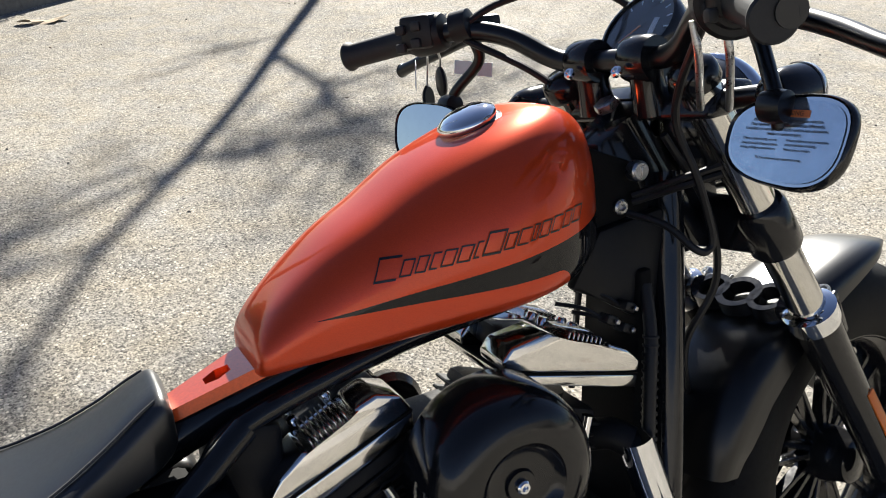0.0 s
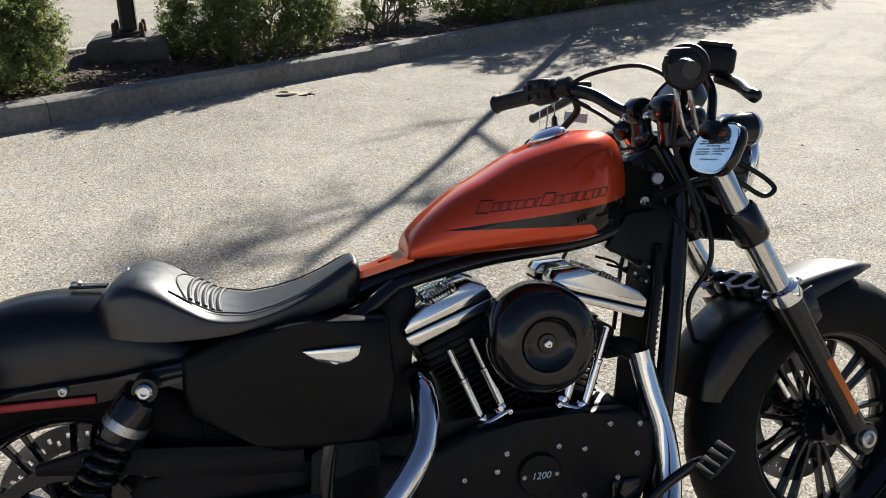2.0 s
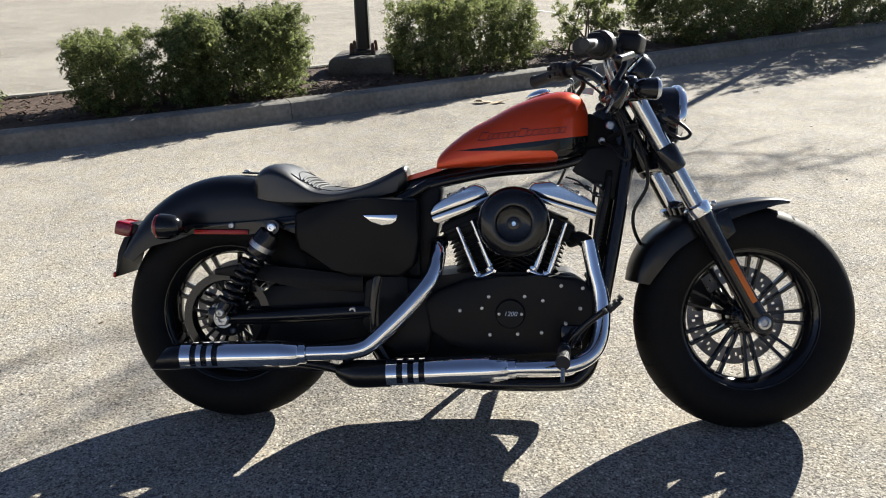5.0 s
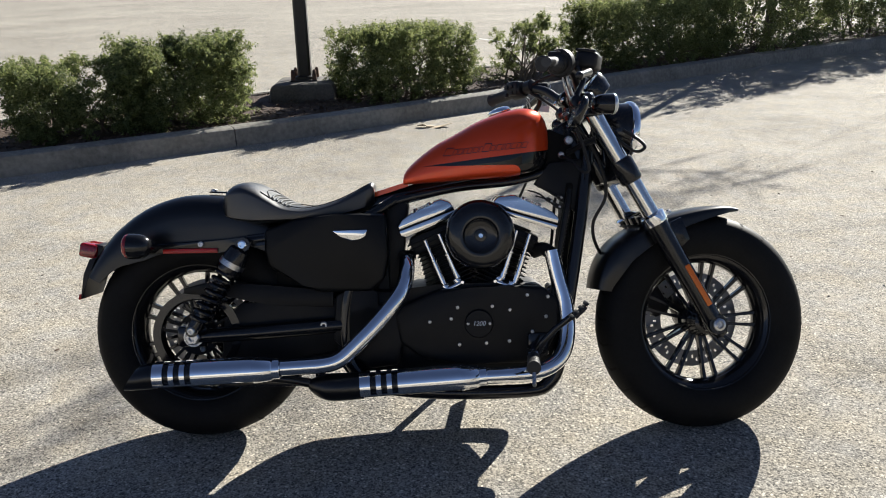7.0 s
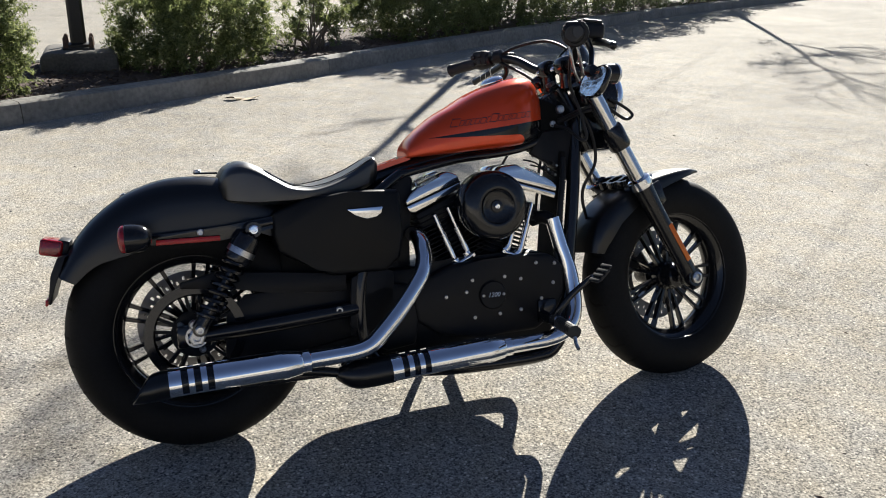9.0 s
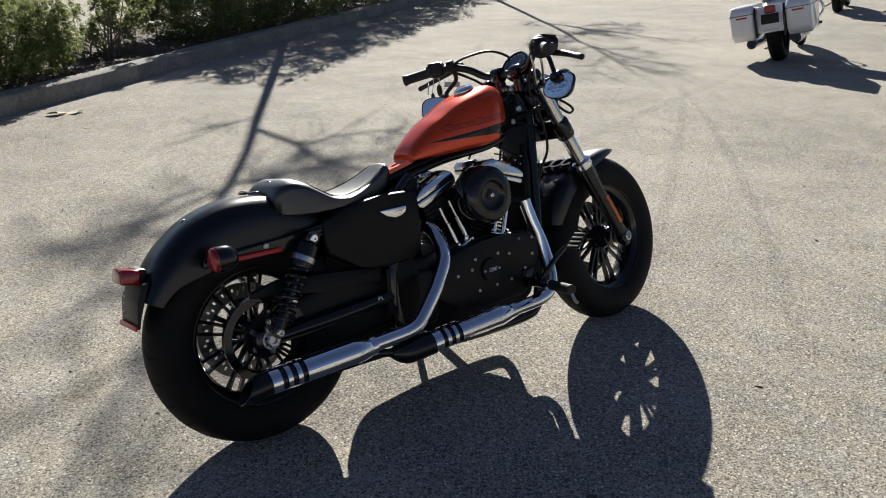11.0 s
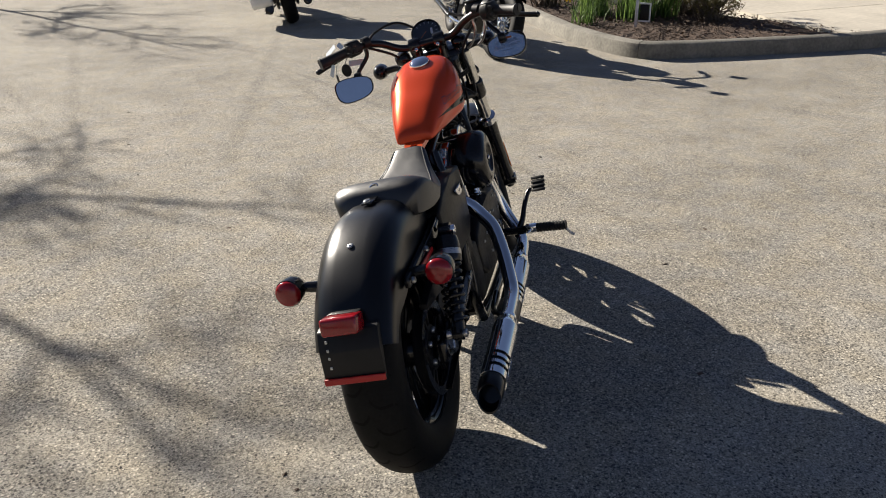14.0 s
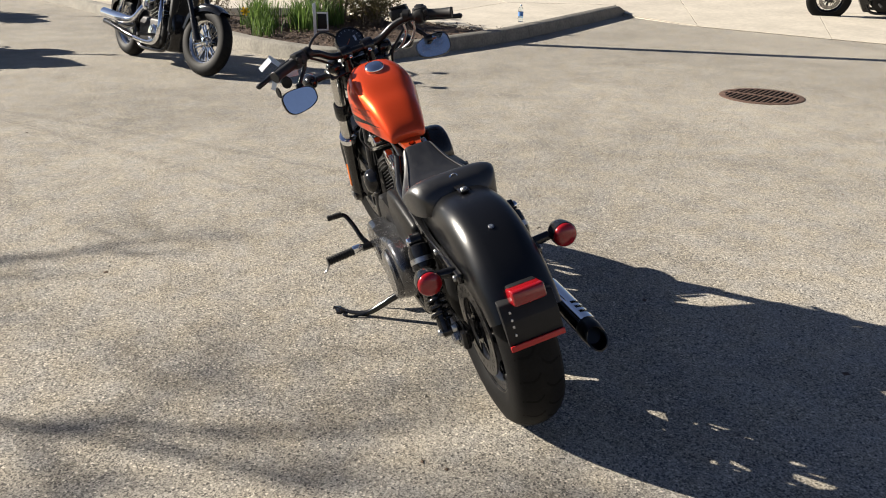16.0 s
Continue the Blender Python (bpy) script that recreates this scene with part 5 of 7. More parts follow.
# key ring with a black fob and two paper tags, hung from the clutch perch
fob = part("key_fob", moved(lathe([(0.0, -0.005), (0.016, -0.005), (0.02, -0.002), (0.02, 0.002), (0.016, 0.005), (0.0, 0.005)], 22), Matrix.Diagonal((1, 1, 1.15, 1))), PLASTIC, bar, "black oval key fob hanging from the bar", BARS @ T((1.054, 0.305, 0.977)) @ pose(0, 0, 0, 0, 0, 70))
part("fob_loop", tube([(1.054, 0.305, 0.998), (1.05, 0.295, 1.012), (1.035, 0.28, 1.026)], 0.0018, 6), STEEL, fob, "thin key ring", BARS)
part("paper_tag", box(0.06, 0.001, 0.02, 0, T((1.088, 0.268, 0.992)) @ pose(0, 0, 0, 0, 10, -60)), LABEL_WHITE, fob, "white paper tag", BARS)
part("paper_tag", box(0.055, 0.001, 0.022, 0, T((1.094, 0.35, 1.055)) @ pose(0, 0, 0, 40, 30, 70)), LABEL_WHITE, fob, "white paper tag", BARS)
part("paper_tag", box(0.05, 0.001, 0.018, 0, T((1.12, 0.31, 1.052)) @ pose(0, 0, 0, 30, -50, 60)), LABEL_WHITE, fob, "white paper tag", BARS)
part("paper_tag", box(0.045, 0.001, 0.016, 0, T((1.04, 0.352, 0.99)) @ pose(0, 0, 0, 10, 60, 70)), LABEL_WHITE, fob, "white paper tag", BARS)
part("tag_string", tube([(1.055, 0.306, 1.02), (1.048, 0.29, 1.028), (1.03, 0.275, 1.035)], 0.001, 6), LABEL_WHITE, fob, "thin tag string", BARS)
fob2 = part("key_fob", moved(lathe([(0.0, -0.003), (0.012, -0.003), (0.014, 0), (0.012, 0.003), (0.0, 0.003)], 20), Matrix.Diagonal((1, 1, 1.6, 1))), PLASTIC, bar, "black key tag hanging from the bar", BARS @ T((1.054, 0.346, 0.952)) @ pose(0, 0, 0, 0, 0, 20))
part("fob_loop", tube([(1.054, 0.346, 0.972), (1.052, 0.335, 1.0), (1.045, 0.32, 1.02)], 0.0015, 6), STEEL, fob2, "thin key ring", BARS)


# ---- ground ----
def tyre_mark(cx, cy, r, y0, y1, wide=0.07, deep=0.09):
    """A faint dark arc of rubber on the road, between the heights y0 and y1 of the plan."""
    def build(nt, pos, blot):
        sep = nt.nodes.new("ShaderNodeSeparateXYZ")
        nt.links.new(pos, sep.inputs[0])
        dx, dy = math_node(nt, "SUBTRACT", sep.outputs[0], cx), math_node(nt, "SUBTRACT", sep.outputs[1], cy)
        d = math_node(nt, "SQRT", math_node(nt, "ADD", math_node(nt, "MULTIPLY", dx, dx), math_node(nt, "MULTIPLY", dy, dy)))
        d = math_node(nt, "ABSOLUTE", math_node(nt, "SUBTRACT", d, r))
        band = nt.nodes.new("ShaderNodeMapRange")
        band.interpolation_type = "SMOOTHSTEP"
        for k, v in ((1, wide * 0.4), (2, wide), (3, deep), (4, 0.0)):
            band.inputs[k].default_value = v
        nt.links.new(d, band.inputs[0])
        a, b = nt.nodes.new("ShaderNodeMapRange"), nt.nodes.new("ShaderNodeMapRange")
        a.inputs[1].default_value, a.inputs[2].default_value = y0, y0 + 1.2
        b.inputs[1].default_value, b.inputs[2].default_value, b.inputs[3].default_value, b.inputs[4].default_value = y1 - 1.5, y1, 1.0, 0.0
        nt.links.new(sep.outputs[1], a.inputs[0])
        nt.links.new(sep.outputs[1], b.inputs[0])
        k = math_node(nt, "MULTIPLY", math_node(nt, "MULTIPLY", a.outputs[0], b.outputs[0]), math_node(nt, "MULTIPLY", blot, 1.8))
        return math_node(nt, "MULTIPLY", band.outputs[0], k)
    return build


def asphalt(name, light, dark, stone=170.0, marks=()):
    """Worn asphalt: pale and dark grit, stains at two scales, faint curved tyre marks."""
    m = bpy.data.materials.new(name)
    m.use_nodes = True
    nt = m.node_tree
    b = nt.nodes["Principled BSDF"]
    tc = nt.nodes.new("ShaderNodeTexCoord")
    pos = tc.outputs["Object"]

    def tex(kind, scale, detail=3.0):
        n = nt.nodes.new(kind)
        n.inputs["Scale"].default_value = scale
        if "Detail" in n.inputs:
            n.inputs["Detail"].default_value = detail
        nt.links.new(pos, n.inputs["Vector"])
        return n
    v1, v2 = tex("ShaderNodeTexVoronoi", stone, 0), tex("ShaderNodeTexVoronoi", stone * 0.45, 0)
    big, mid, fine = tex("ShaderNodeTexNoise", 0.35, 5), tex("ShaderNodeTexNoise", 3.0, 6), tex("ShaderNodeTexNoise", 120, 6)
    grit = nt.nodes.new("ShaderNodeSeparateColor")
    nt.links.new(v1.outputs["Color"], grit.inputs[0])
    grit2 = nt.nodes.new("ShaderNodeSeparateColor")
    nt.links.new(v2.outputs["Color"], grit2.inputs[0])
    # ravelled spots, where the binder is gone and the stones stand bare
    worn = nt.nodes.new("ShaderNodeMapRange")
    worn.interpolation_type = "SMOOTHSTEP"
    worn.inputs[1].default_value, worn.inputs[2].default_value = 0.57, 0.70
    nt.links.new(tex("ShaderNodeTexNoise", 1.7, 8).outputs["Fac"], worn.inputs[0])
    bare = worn.outputs[0]
    pale = math_node(nt, "MULTIPLY", math_node(nt, "GREATER_THAN", grit2.outputs[0], math_node(nt, "MULTIPLY_ADD", bare, -0.08, 0.9)), math_node(nt, "LESS_THAN", v2.outputs["Distance"], 0.4))
    pit = math_node(nt, "MULTIPLY", math_node(nt, "LESS_THAN", grit2.outputs[0], math_node(nt, "MULTIPLY_ADD", bare, 0.14, 0.09)), math_node(nt, "LESS_THAN", v2.outputs["Distance"], 0.45))
    tone = math_node(nt, "ADD", math_node(nt, "MULTIPLY", math_node(nt, "SUBTRACT", grit.outputs[0], 0.5), 0.88), math_node(nt, "MULTIPLY_ADD", fine.outputs["Fac"], 0.6, 0.2))
    for source, much in ((mid, 0.45), (big, 0.6), (tex("ShaderNodeTexNoise", 0.9, 7), 0.36)):
        tone = math_node(nt, "ADD", tone, math_node(nt, "MULTIPLY", math_node(nt, "SUBTRACT", source.outputs["Fac"], 0.5), much))
    tone = math_node(nt, "ADD", tone, math_node(nt, "MULTIPLY", math_node(nt, "SUBTRACT", grit2.outputs[1], 0.5), 0.22))
    tone = math_node(nt, "SUBTRACT", tone, math_node(nt, "MULTIPLY_ADD", pit, 0.9, math_node(nt, "MULTIPLY", bare, 0.06)))
    for mark in marks:
        tone = math_node(nt, "SUBTRACT", tone, mark(nt, pos, mid.outputs["Fac"]))
    ramp = nt.nodes.new("ShaderNodeMix")
    ramp.data_type, ramp.clamp_factor = "RGBA", True
    ramp.inputs[6].default_value, ramp.inputs[7].default_value = (*dark, 1), (*light, 1)
    nt.links.new(tone, ramp.inputs[0])
    # bluish and yellowish patches a hand's width across, then single pale chips
    patch = tex("ShaderNodeTexNoise", 7.0, 3)
    hue = nt.nodes.new("ShaderNodeMix")
    hue.data_type, hue.clamp_factor = "RGBA", True
    hue.inputs[6].default_value, hue.inputs[7].default_value = (0.955, 0.982, 1.04, 1), (1.022, 1.0, 0.955, 1)
    nt.links.new(math_node(nt, "MULTIPLY_ADD", patch.outputs["Fac"], 3.0, -1.0), hue.inputs[0])
    tint = nt.nodes.new("ShaderNodeMix")
    tint.data_type, tint.blend_type = "RGBA", "MULTIPLY"
    tint.inputs[0].default_value = 1.0
    nt.links.new(ramp.outputs[2], tint.inputs[6])
    nt.links.new(hue.outputs[2], tint.inputs[7])
    chip = nt.nodes.new("ShaderNodeMix")
    chip.data_type = "RGBA"
    chip.inputs[7].default_value = tuple(min(0.8, 1.4 * c) for c in light) + (1,)
    nt.links.new(math_node(nt, "MULTIPLY", pale, 0.8), chip.inputs[0])
    nt.links.new(tint.outputs[2], chip.inputs[6])
    nt.links.new(chip.outputs[2], b.inputs["Base Color"])
    b.inputs["Roughness"].default_value = 0.95
    b.inputs["Specular IOR Level"].default_value = 0.15
    bp = nt.nodes.new("ShaderNodeBump")
    bp.inputs["Strength"].default_value, bp.inputs["Distance"].default_value = 0.6, 0.002
    h = math_node(nt, "ADD", math_node(nt, "MULTIPLY", v2.outputs["Distance"], -1.0), math_node(nt, "MULTIPLY", fine.outputs["Fac"], 0.5))
    nt.links.new(h, bp.inputs["Height"])
    nt.links.new(bp.outputs[0], b.inputs["Normal"])
    return m


MARKS = [tyre_mark(-54.64, 24.48, 60.112, 0.6, 7.0, 0.05, 0.11),
         tyre_mark(-27.62, 10.61, 30.537, 0.6, 7.0, 0.05, 0.11),
         tyre_mark(198.83, -33.58, 202.436, 2.6, 12.0),
         tyre_mark(-94.67, 47.41, 104.044, 2.6, 12.0),
         tyre_mark(435.35, -335.20, 550.990, 2.6, 12.0)]
ASPHALT = asphalt("worn_asphalt", (0.50, 0.46, 0.385), (0.10, 0.094, 0.084), 230.0, marks=MARKS)
CONCRETE = material("kerb_concrete", (0.31, 0.29, 0.245), 0.85, vary=0.3, scale=4, bump=0.5, bump_scale=120)
BED_KERB = material("bed_kerb_concrete", (0.20, 0.188, 0.16), 0.87, vary=0.3, scale=4, bump=0.5, bump_scale=120)
FOOTING = material("dark_footing_concrete", (0.11, 0.10, 0.085), 0.85, vary=0.35, scale=5, bump=0.5, bump_scale=110)
# hedge kerb: concrete darkened so its colour deepens the road face's shade
SHADED_CONCRETE = material("shaded_kerb_concrete", (0.20, 0.19, 0.165), 0.88, vary=0.35, scale=3, bump=0.6, bump_scale=110)
PAVING = material("pavement_concrete", (0.52, 0.475, 0.395), 0.85, vary=0.14, scale=1.6, bump=0.35, bump_scale=180)
MULCH = material("bark_mulch", (0.06, 0.034, 0.02), 0.9, vary=0.6, scale=30, bump=1.0, bump_scale=60)
CHIP = material("bark_chips", (0.09, 0.06, 0.04), 0.85, vary=0.6, scale=50)
BARK = material("tree_bark", (0.10, 0.085, 0.07), 0.85, vary=0.35, scale=25, bump=0.6, bump_scale=80)
TWIG = material("shrub_twigs", (0.13, 0.10, 0.07), 0.8, vary=0.3, scale=40)
RUST = material("rusty_cast_iron", (0.14, 0.088, 0.065), 0.75, 0.4, vary=0.4, scale=30, bump=0.4, bump_scale=150)
POST = material("dark_bronze_post", (0.02, 0.019, 0.018), 0.45, 0.3, vary=0.25, scale=10)
DRY_LEAF = material("dry_leaf", (0.46, 0.37, 0.25), 0.8, vary=0.3, scale=60)
YELLOW = material("daffodil_petals", (0.75, 0.52, 0.02), 0.6, vary=0.15, scale=80)
PARK_LINE = material("worn_road_paint", (0.55, 0.54, 0.51), 0.8, vary=0.25, scale=12)
ORANGE_PLASTIC = material("orange_plastic", (0.62, 0.11, 0.02), 0.5, vary=0.12, scale=10)


def leaf_material(name, low, high, glow=0.35):
    m = bpy.data.materials.new(name)
    m.use_nodes = True
    nt = m.node_tree
    b, out = nt.nodes["Principled BSDF"], nt.nodes["Material Output"]
    geo, mix = nt.nodes.new("ShaderNodeNewGeometry"), nt.nodes.new("ShaderNodeMix")
    mix.data_type = "RGBA"
    mix.inputs[6].default_value, mix.inputs[7].default_value = (*low, 1), (*high, 1)
    nt.links.new(geo.outputs["Random Per Island"], mix.inputs[0])
    nt.links.new(mix.outputs[2], b.inputs["Base Color"])
    b.inputs["Roughness"].default_value = 0.62
    b.inputs["Specular IOR Level"].default_value = 0.25
    tr, sh = nt.nodes.new("ShaderNodeBsdfTranslucent"), nt.nodes.new("ShaderNodeMixShader")
    hsv = nt.nodes.new("ShaderNodeHueSaturation")
    hsv.inputs["Value"].default_value, hsv.inputs["Hue"].default_value = 2.2, 0.48
    nt.links.new(mix.outputs[2], hsv.inputs["Color"])
    nt.links.new(hsv.outputs[0], tr.inputs[0])
    sh.inputs[0].default_value = glow
    nt.links.new(b.outputs[0], sh.inputs[1])
    nt.links.new(tr.outputs[0], sh.inputs[2])
    nt.links.new(sh.outputs[0], out.inputs[0])
    return m


LEAF = leaf_material("boxwood_leaves", (0.045, 0.065, 0.022), (0.17, 0.20, 0.08), 0.45)
BLADE = leaf_material("daffodil_leaves", (0.03, 0.07, 0.015), (0.09, 0.15, 0.04))
DULL_LEAF = leaf_material("shrub_leaves", (0.06, 0.06, 0.02), (0.16, 0.13, 0.06), 0.25)


def pydata(name, verts, faces, mat, parent=None, label="", kind=""):
    me = bpy.data.meshes.new(name)
    me.from_pydata(verts, [], faces)
    me.materials.append(mat)
    ob = new(name, me)
    ob.parent = parent
    return tagged(ob, label, kind=kind)


def ground_sheet():
    n = 60
    xs = np.concatenate([np.linspace(-300, -12, 8), np.linspace(-10, 16, 40), np.linspace(18, 300, 8)])
    ys = np.concatenate([np.linspace(-300, -8, 8), np.linspace(-6, 20, 40), np.linspace(22, 300, 8)])
    v = [(float(x), float(y), 0.0) for y in ys for x in xs]
    k = len(xs)
    f = [(j * k + i, j * k + i + 1, (j + 1) * k + i + 1, (j + 1) * k + i) for j in range(len(ys) - 1) for i in range(k - 1)]
    return tagged(pydata("ground", v, f, ASPHALT), "worn grey asphalt with pale grit and faint tyre marks", "ground", kind="structure")


ground_sheet()

# ---- kerbs ----
KERB_A = catmull([(-7.2, -3.6), (-5.9, -0.9), (-4.46, 1.88), (-3.74, 3.4), (-3.2, 4.75), (-2.72, 6.05), (-2.05, 8.05), (-1.0, 11.0), (0.4, 14.6), (2.6, 19.5), (6, 26), (11, 34)], 8)
KERB_B = catmull([(11.1, 0.97), (10.3, 1.23), (9.4, 1.5), (8.4, 1.79), (7.4, 2.14), (6.3, 2.71), (5.62, 3.1), (5.27, 3.45), (5.4, 4.05), (5.75, 4.75), (6.25, 5.5), (7.04, 6.64), (8.4, 8.7), (10.6, 12.0), (15, 18.5)], 8)


def offset(line, d):
    """The polyline shifted by d to its left."""
    out = []
    for i, p in enumerate(line):
        a, b = line[max(0, i - 1)], line[min(len(line) - 1, i + 1)]
        t = np.array(b[:2]) - np.array(a[:2])
        t = t / np.linalg.norm(t)
        out.append((p[0] - t[1] * d, p[1] + t[0] * d))
    return out


def kerb(name, line, side, label, high=0.15, piece=8, taper=0, mat=None):
    """A poured kerb in lengths with open joints; side is +1 where the bed lies to the left of the line."""
    top = thing(name, Matrix(), label, "kerb", kind="structure")
    prof = [(0.0, -0.02), (0.012, high * 0.75), (0.02, high * 0.92), (0.04, high), (0.15, high + 0.004), (0.165, high - 0.01), (0.165, -0.02)]
    cols = [offset(line, side * o) for o, z in prof]
    for i in range(0, len(line) - 1, piece):
        j = min(i + piece, len(line) - 1)
        rings = []
        for k in range(i, j + 1):
            ring = []
            for (o, z), c in zip(prof, cols):
                p = np.array(c[k])
                if k == i:
                    q = np.array(c[k + 1])
                    p = p + (q - p) / np.linalg.norm(q - p) * 0.006
                ring.append((p[0], p[1], z * min(1, (k + 1) / (taper + 1)) + 0.003 * noise.noise((p[0] * 2, p[1] * 2, o * 9))))
            rings.append(ring)
        part("kerb_stone", loft(rings), mat or CONCRETE, top)
    return top


def even(line, step, mark):
    """The line in even steps, counted so that one step falls on the point nearest to mark."""
    p = np.array([q[:2] for q in line])
    run = np.concatenate([[0], np.cumsum(np.linalg.norm(np.diff(p, axis=0), axis=1))])
    k = run[int(np.argmin(np.linalg.norm(p - np.array(mark), axis=1)))]
    at = np.arange(k % (step * 12), run[-1], step)
    return [(float(np.interp(a, run, p[:, 0])), float(np.interp(a, run, p[:, 1]))) for a in at]


kerb("kerb", even(catmull(KERB_A, 4), 0.26, (-3.82, 3.47)), 1, "grey concrete kerb along the hedge bed, darkened for its shaded face", piece=12, mat=SHADED_CONCRETE)
kerb("kerb", KERB_B, -1, "grey concrete kerb round the flower bed", piece=28, taper=3, mat=BED_KERB)
# far kerb of the hedge bed
kerb("kerb", [p for p in offset(KERB_A, 2.0)], -1, "low concrete kerb behind the hedges", 0.13)


def strip(name, a, b, z, mat, label, wob=0.02, rows=8):
    """A bed surface between two lines of equally many points."""
    v, f = [], []
    for p, q in zip(a, b):
        for k in range(rows + 1):
            t = k / rows
            x, y = p[0] + (q[0] - p[0]) * t, p[1] + (q[1] - p[1]) * t
            v.append((x, y, z + wob * noise.noise((x * 3, y * 3, 0)) + wob * 0.7 * noise.noise((x * 11, y * 11, 3))))
    n = rows + 1
    for i in range(len(a) - 1):
        for k in range(rows):
            f.append((i * n + k, (i + 1) * n + k, (i + 1) * n + k + 1, i * n + k + 1))
    ob = pydata(name, v, f, mat, None, label, "structure")
    ob["category"] = "bed"
    return ob


dense_a = catmull(KERB_A, 2)
strip("hedge_bed", offset(dense_a, 0.16), offset(dense_a, 1.85), 0.11, MULCH, "dark bark mulch bed under the hedges")
edge_in = offset(KERB_B, -0.16)
# flower bed: kerb side to an inner line
bed_outer = edge_in[30:94]
c_bed = np.array((8.2, 4.3))
bed_in = []
for p in bed_outer:
    d = c_bed - np.array(p)
    l = np.linalg.norm(d)
    bed_in.append(tuple(np.array(p) + d / l * min(l * 0.98, 2.6)))
strip("flower_bed", bed_outer, bed_in, 0.115, MULCH, "bark mulch flower bed inside the kerb", 0.03, 10)


def chips(name, a, b, n, z, label):
    rnd = random.Random(5)
    v, f = [], []
    for _ in range(n):
        i = rnd.randrange(len(a) - 1)
        t, u = rnd.random(), rnd.random()
        p = [a[i][k] + (a[i + 1][k] - a[i][k]) * u for k in (0, 1)]
        q = [b[i][k] + (b[i + 1][k] - b[i][k]) * u for k in (0, 1)]
        x, y = p[0] + (q[0] - p[0]) * t, p[1] + (q[1] - p[1]) * t
        m = Matrix.Translation((x, y, z + rnd.uniform(0, 0.025))) @ pose(0, 0, 0, rnd.uniform(-30, 30), rnd.uniform(-30, 30), rnd.uniform(0, 360))
        l, w = rnd.uniform(0.01, 0.035), rnd.uniform(0.004, 0.01)
        k = len(v)
        v += [tuple(m @ Vector(c)) for c in ((-l, -w, 0), (l, -w * 0.6, 0.003), (l, w, 0), (-l, w * 0.7, 0.004))]
        f.append((k, k + 1, k + 2, k + 3))
    ob = pydata(name, v, f, CHIP, None, label, "stuff")
    ob["category"] = "mulch"


chips("mulch_chips", offset(KERB_A, 0.2)[14:60], offset(KERB_A, 1.8)[14:60], 5000, 0.115, "scattered bark chips on the hedge bed")
chips("mulch_chips", bed_outer, bed_in, 3500, 0.13, "scattered bark chips on the flower bed")

# pavement behind the flower bed and the drive apron, in joined slabs
def paving(name, polys, z, label, bed=None):
    top = thing(name, Matrix(), label, "pavement", kind="structure")
    for poly in polys:
        bm = bmesh.new()
        c = np.mean(np.array(poly), axis=0)
        sh = [tuple(np.array(p) + (c - np.array(p)) / np.linalg.norm(c - np.array(p)) * 0.014) for p in poly]
        a = [bm.verts.new((x, y, z(x, y))) for x, y in sh]
        b = [bm.verts.new((x, y, z(x, y) - 0.1)) for x, y in sh]
        bm.faces.new(a)
        for i in range(len(a)):
            j = (i + 1) % len(a)
            bm.faces.new((a[j], a[i], b[i], b[j]))
        part("slab", bm, PAVING, top)
        if bed:
            under = bmesh.new()
            under.faces.new([under.verts.new((x, y, z(x, y) - 0.007)) for x, y in poly])
            part("joint_bed", under, bed, top, "dark dirt in the joints")
    return top


ki = offset(KERB_B, -0.168)
pv = []
pv.append([ki[1], ki[8], ki[16], ki[24], ki[32], (7.5, 2.45), (7.79, 3.04), (8.23, 3.67), (10.9, 2.9)])
pv.append([(8.23, 3.67), (10.9, 2.9), (13.5, 4.6), (11.5, 7.0), (9.2, 5.0), (8.53, 4.2)])
pv.append([(10.9, 2.9), ki[1], (12.6, 2.0), (14.5, 3.2), (13.5, 4.6)])
pv.append([(9.2, 5.0), (11.5, 7.0), (13.5, 10.0), (11.0, 11.8), ki[98], (8.6, 6.6)])
pv.append([(13.5, 4.6), (14.5, 3.2), (22, 8), (20, 14), (13.5, 10.0), (11.5, 7.0)])
paving("pavement", pv, lambda x, y: 0.148, "pale concrete pavement with scored joints")
ap = [[(10.66, 0.84), (9.8, -0.1), (13.9, 0.35), (13.6, 1.2), (12.4, 1.85), (11.15, 1.22)],
      [(9.8, -0.1), (8.95, -1.74), (14.6, -2.0), (13.9, 0.35)],
      [(8.95, -1.74), (8.2, -3.3), (15.0, -4.4), (14.6, -2.0)],
      [(8.2, -3.3), (7.2, -5.6), (15, -7), (15.0, -4.4)],
      [(13.6, 1.2), (13.9, 0.35), (14.6, -2.0), (24, -2), (24, 6), (14.5, 3.2), (12.6, 2.0)], [(14.6, -2.0), (15, -7), (24, -7), (24, -2)]]
paving("drive_apron", ap, lambda x, y: 0.012 + 0.13 * min(1, max(0, (x - 10.6 + 0.3 * y) / 2.5)) if x > 10 else 0.012, "pale concrete drive apron with dark joints", MULCH)

# added pale wall, never in view: bounces fill light, shows in chrome reflections
far_wall = [(34 * math.cos(a), 34 * math.sin(a)) for a in np.linspace(radians(188), radians(352), 42)]
back = bmesh.new()
low_ = [back.verts.new((x, y, -0.1)) for x, y in far_wall] + [back.verts.new((x * 1.02, y * 1.02, -0.1)) for x, y in far_wall[::-1]]
high_ = [back.verts.new((v.co.x, v.co.y, 6.0)) for v in low_]
for i in range(len(low_)):
    j = (i + 1) % len(low_)
    back.faces.new((low_[i], low_[j], high_[j], high_[i]))
back.faces.new(high_)
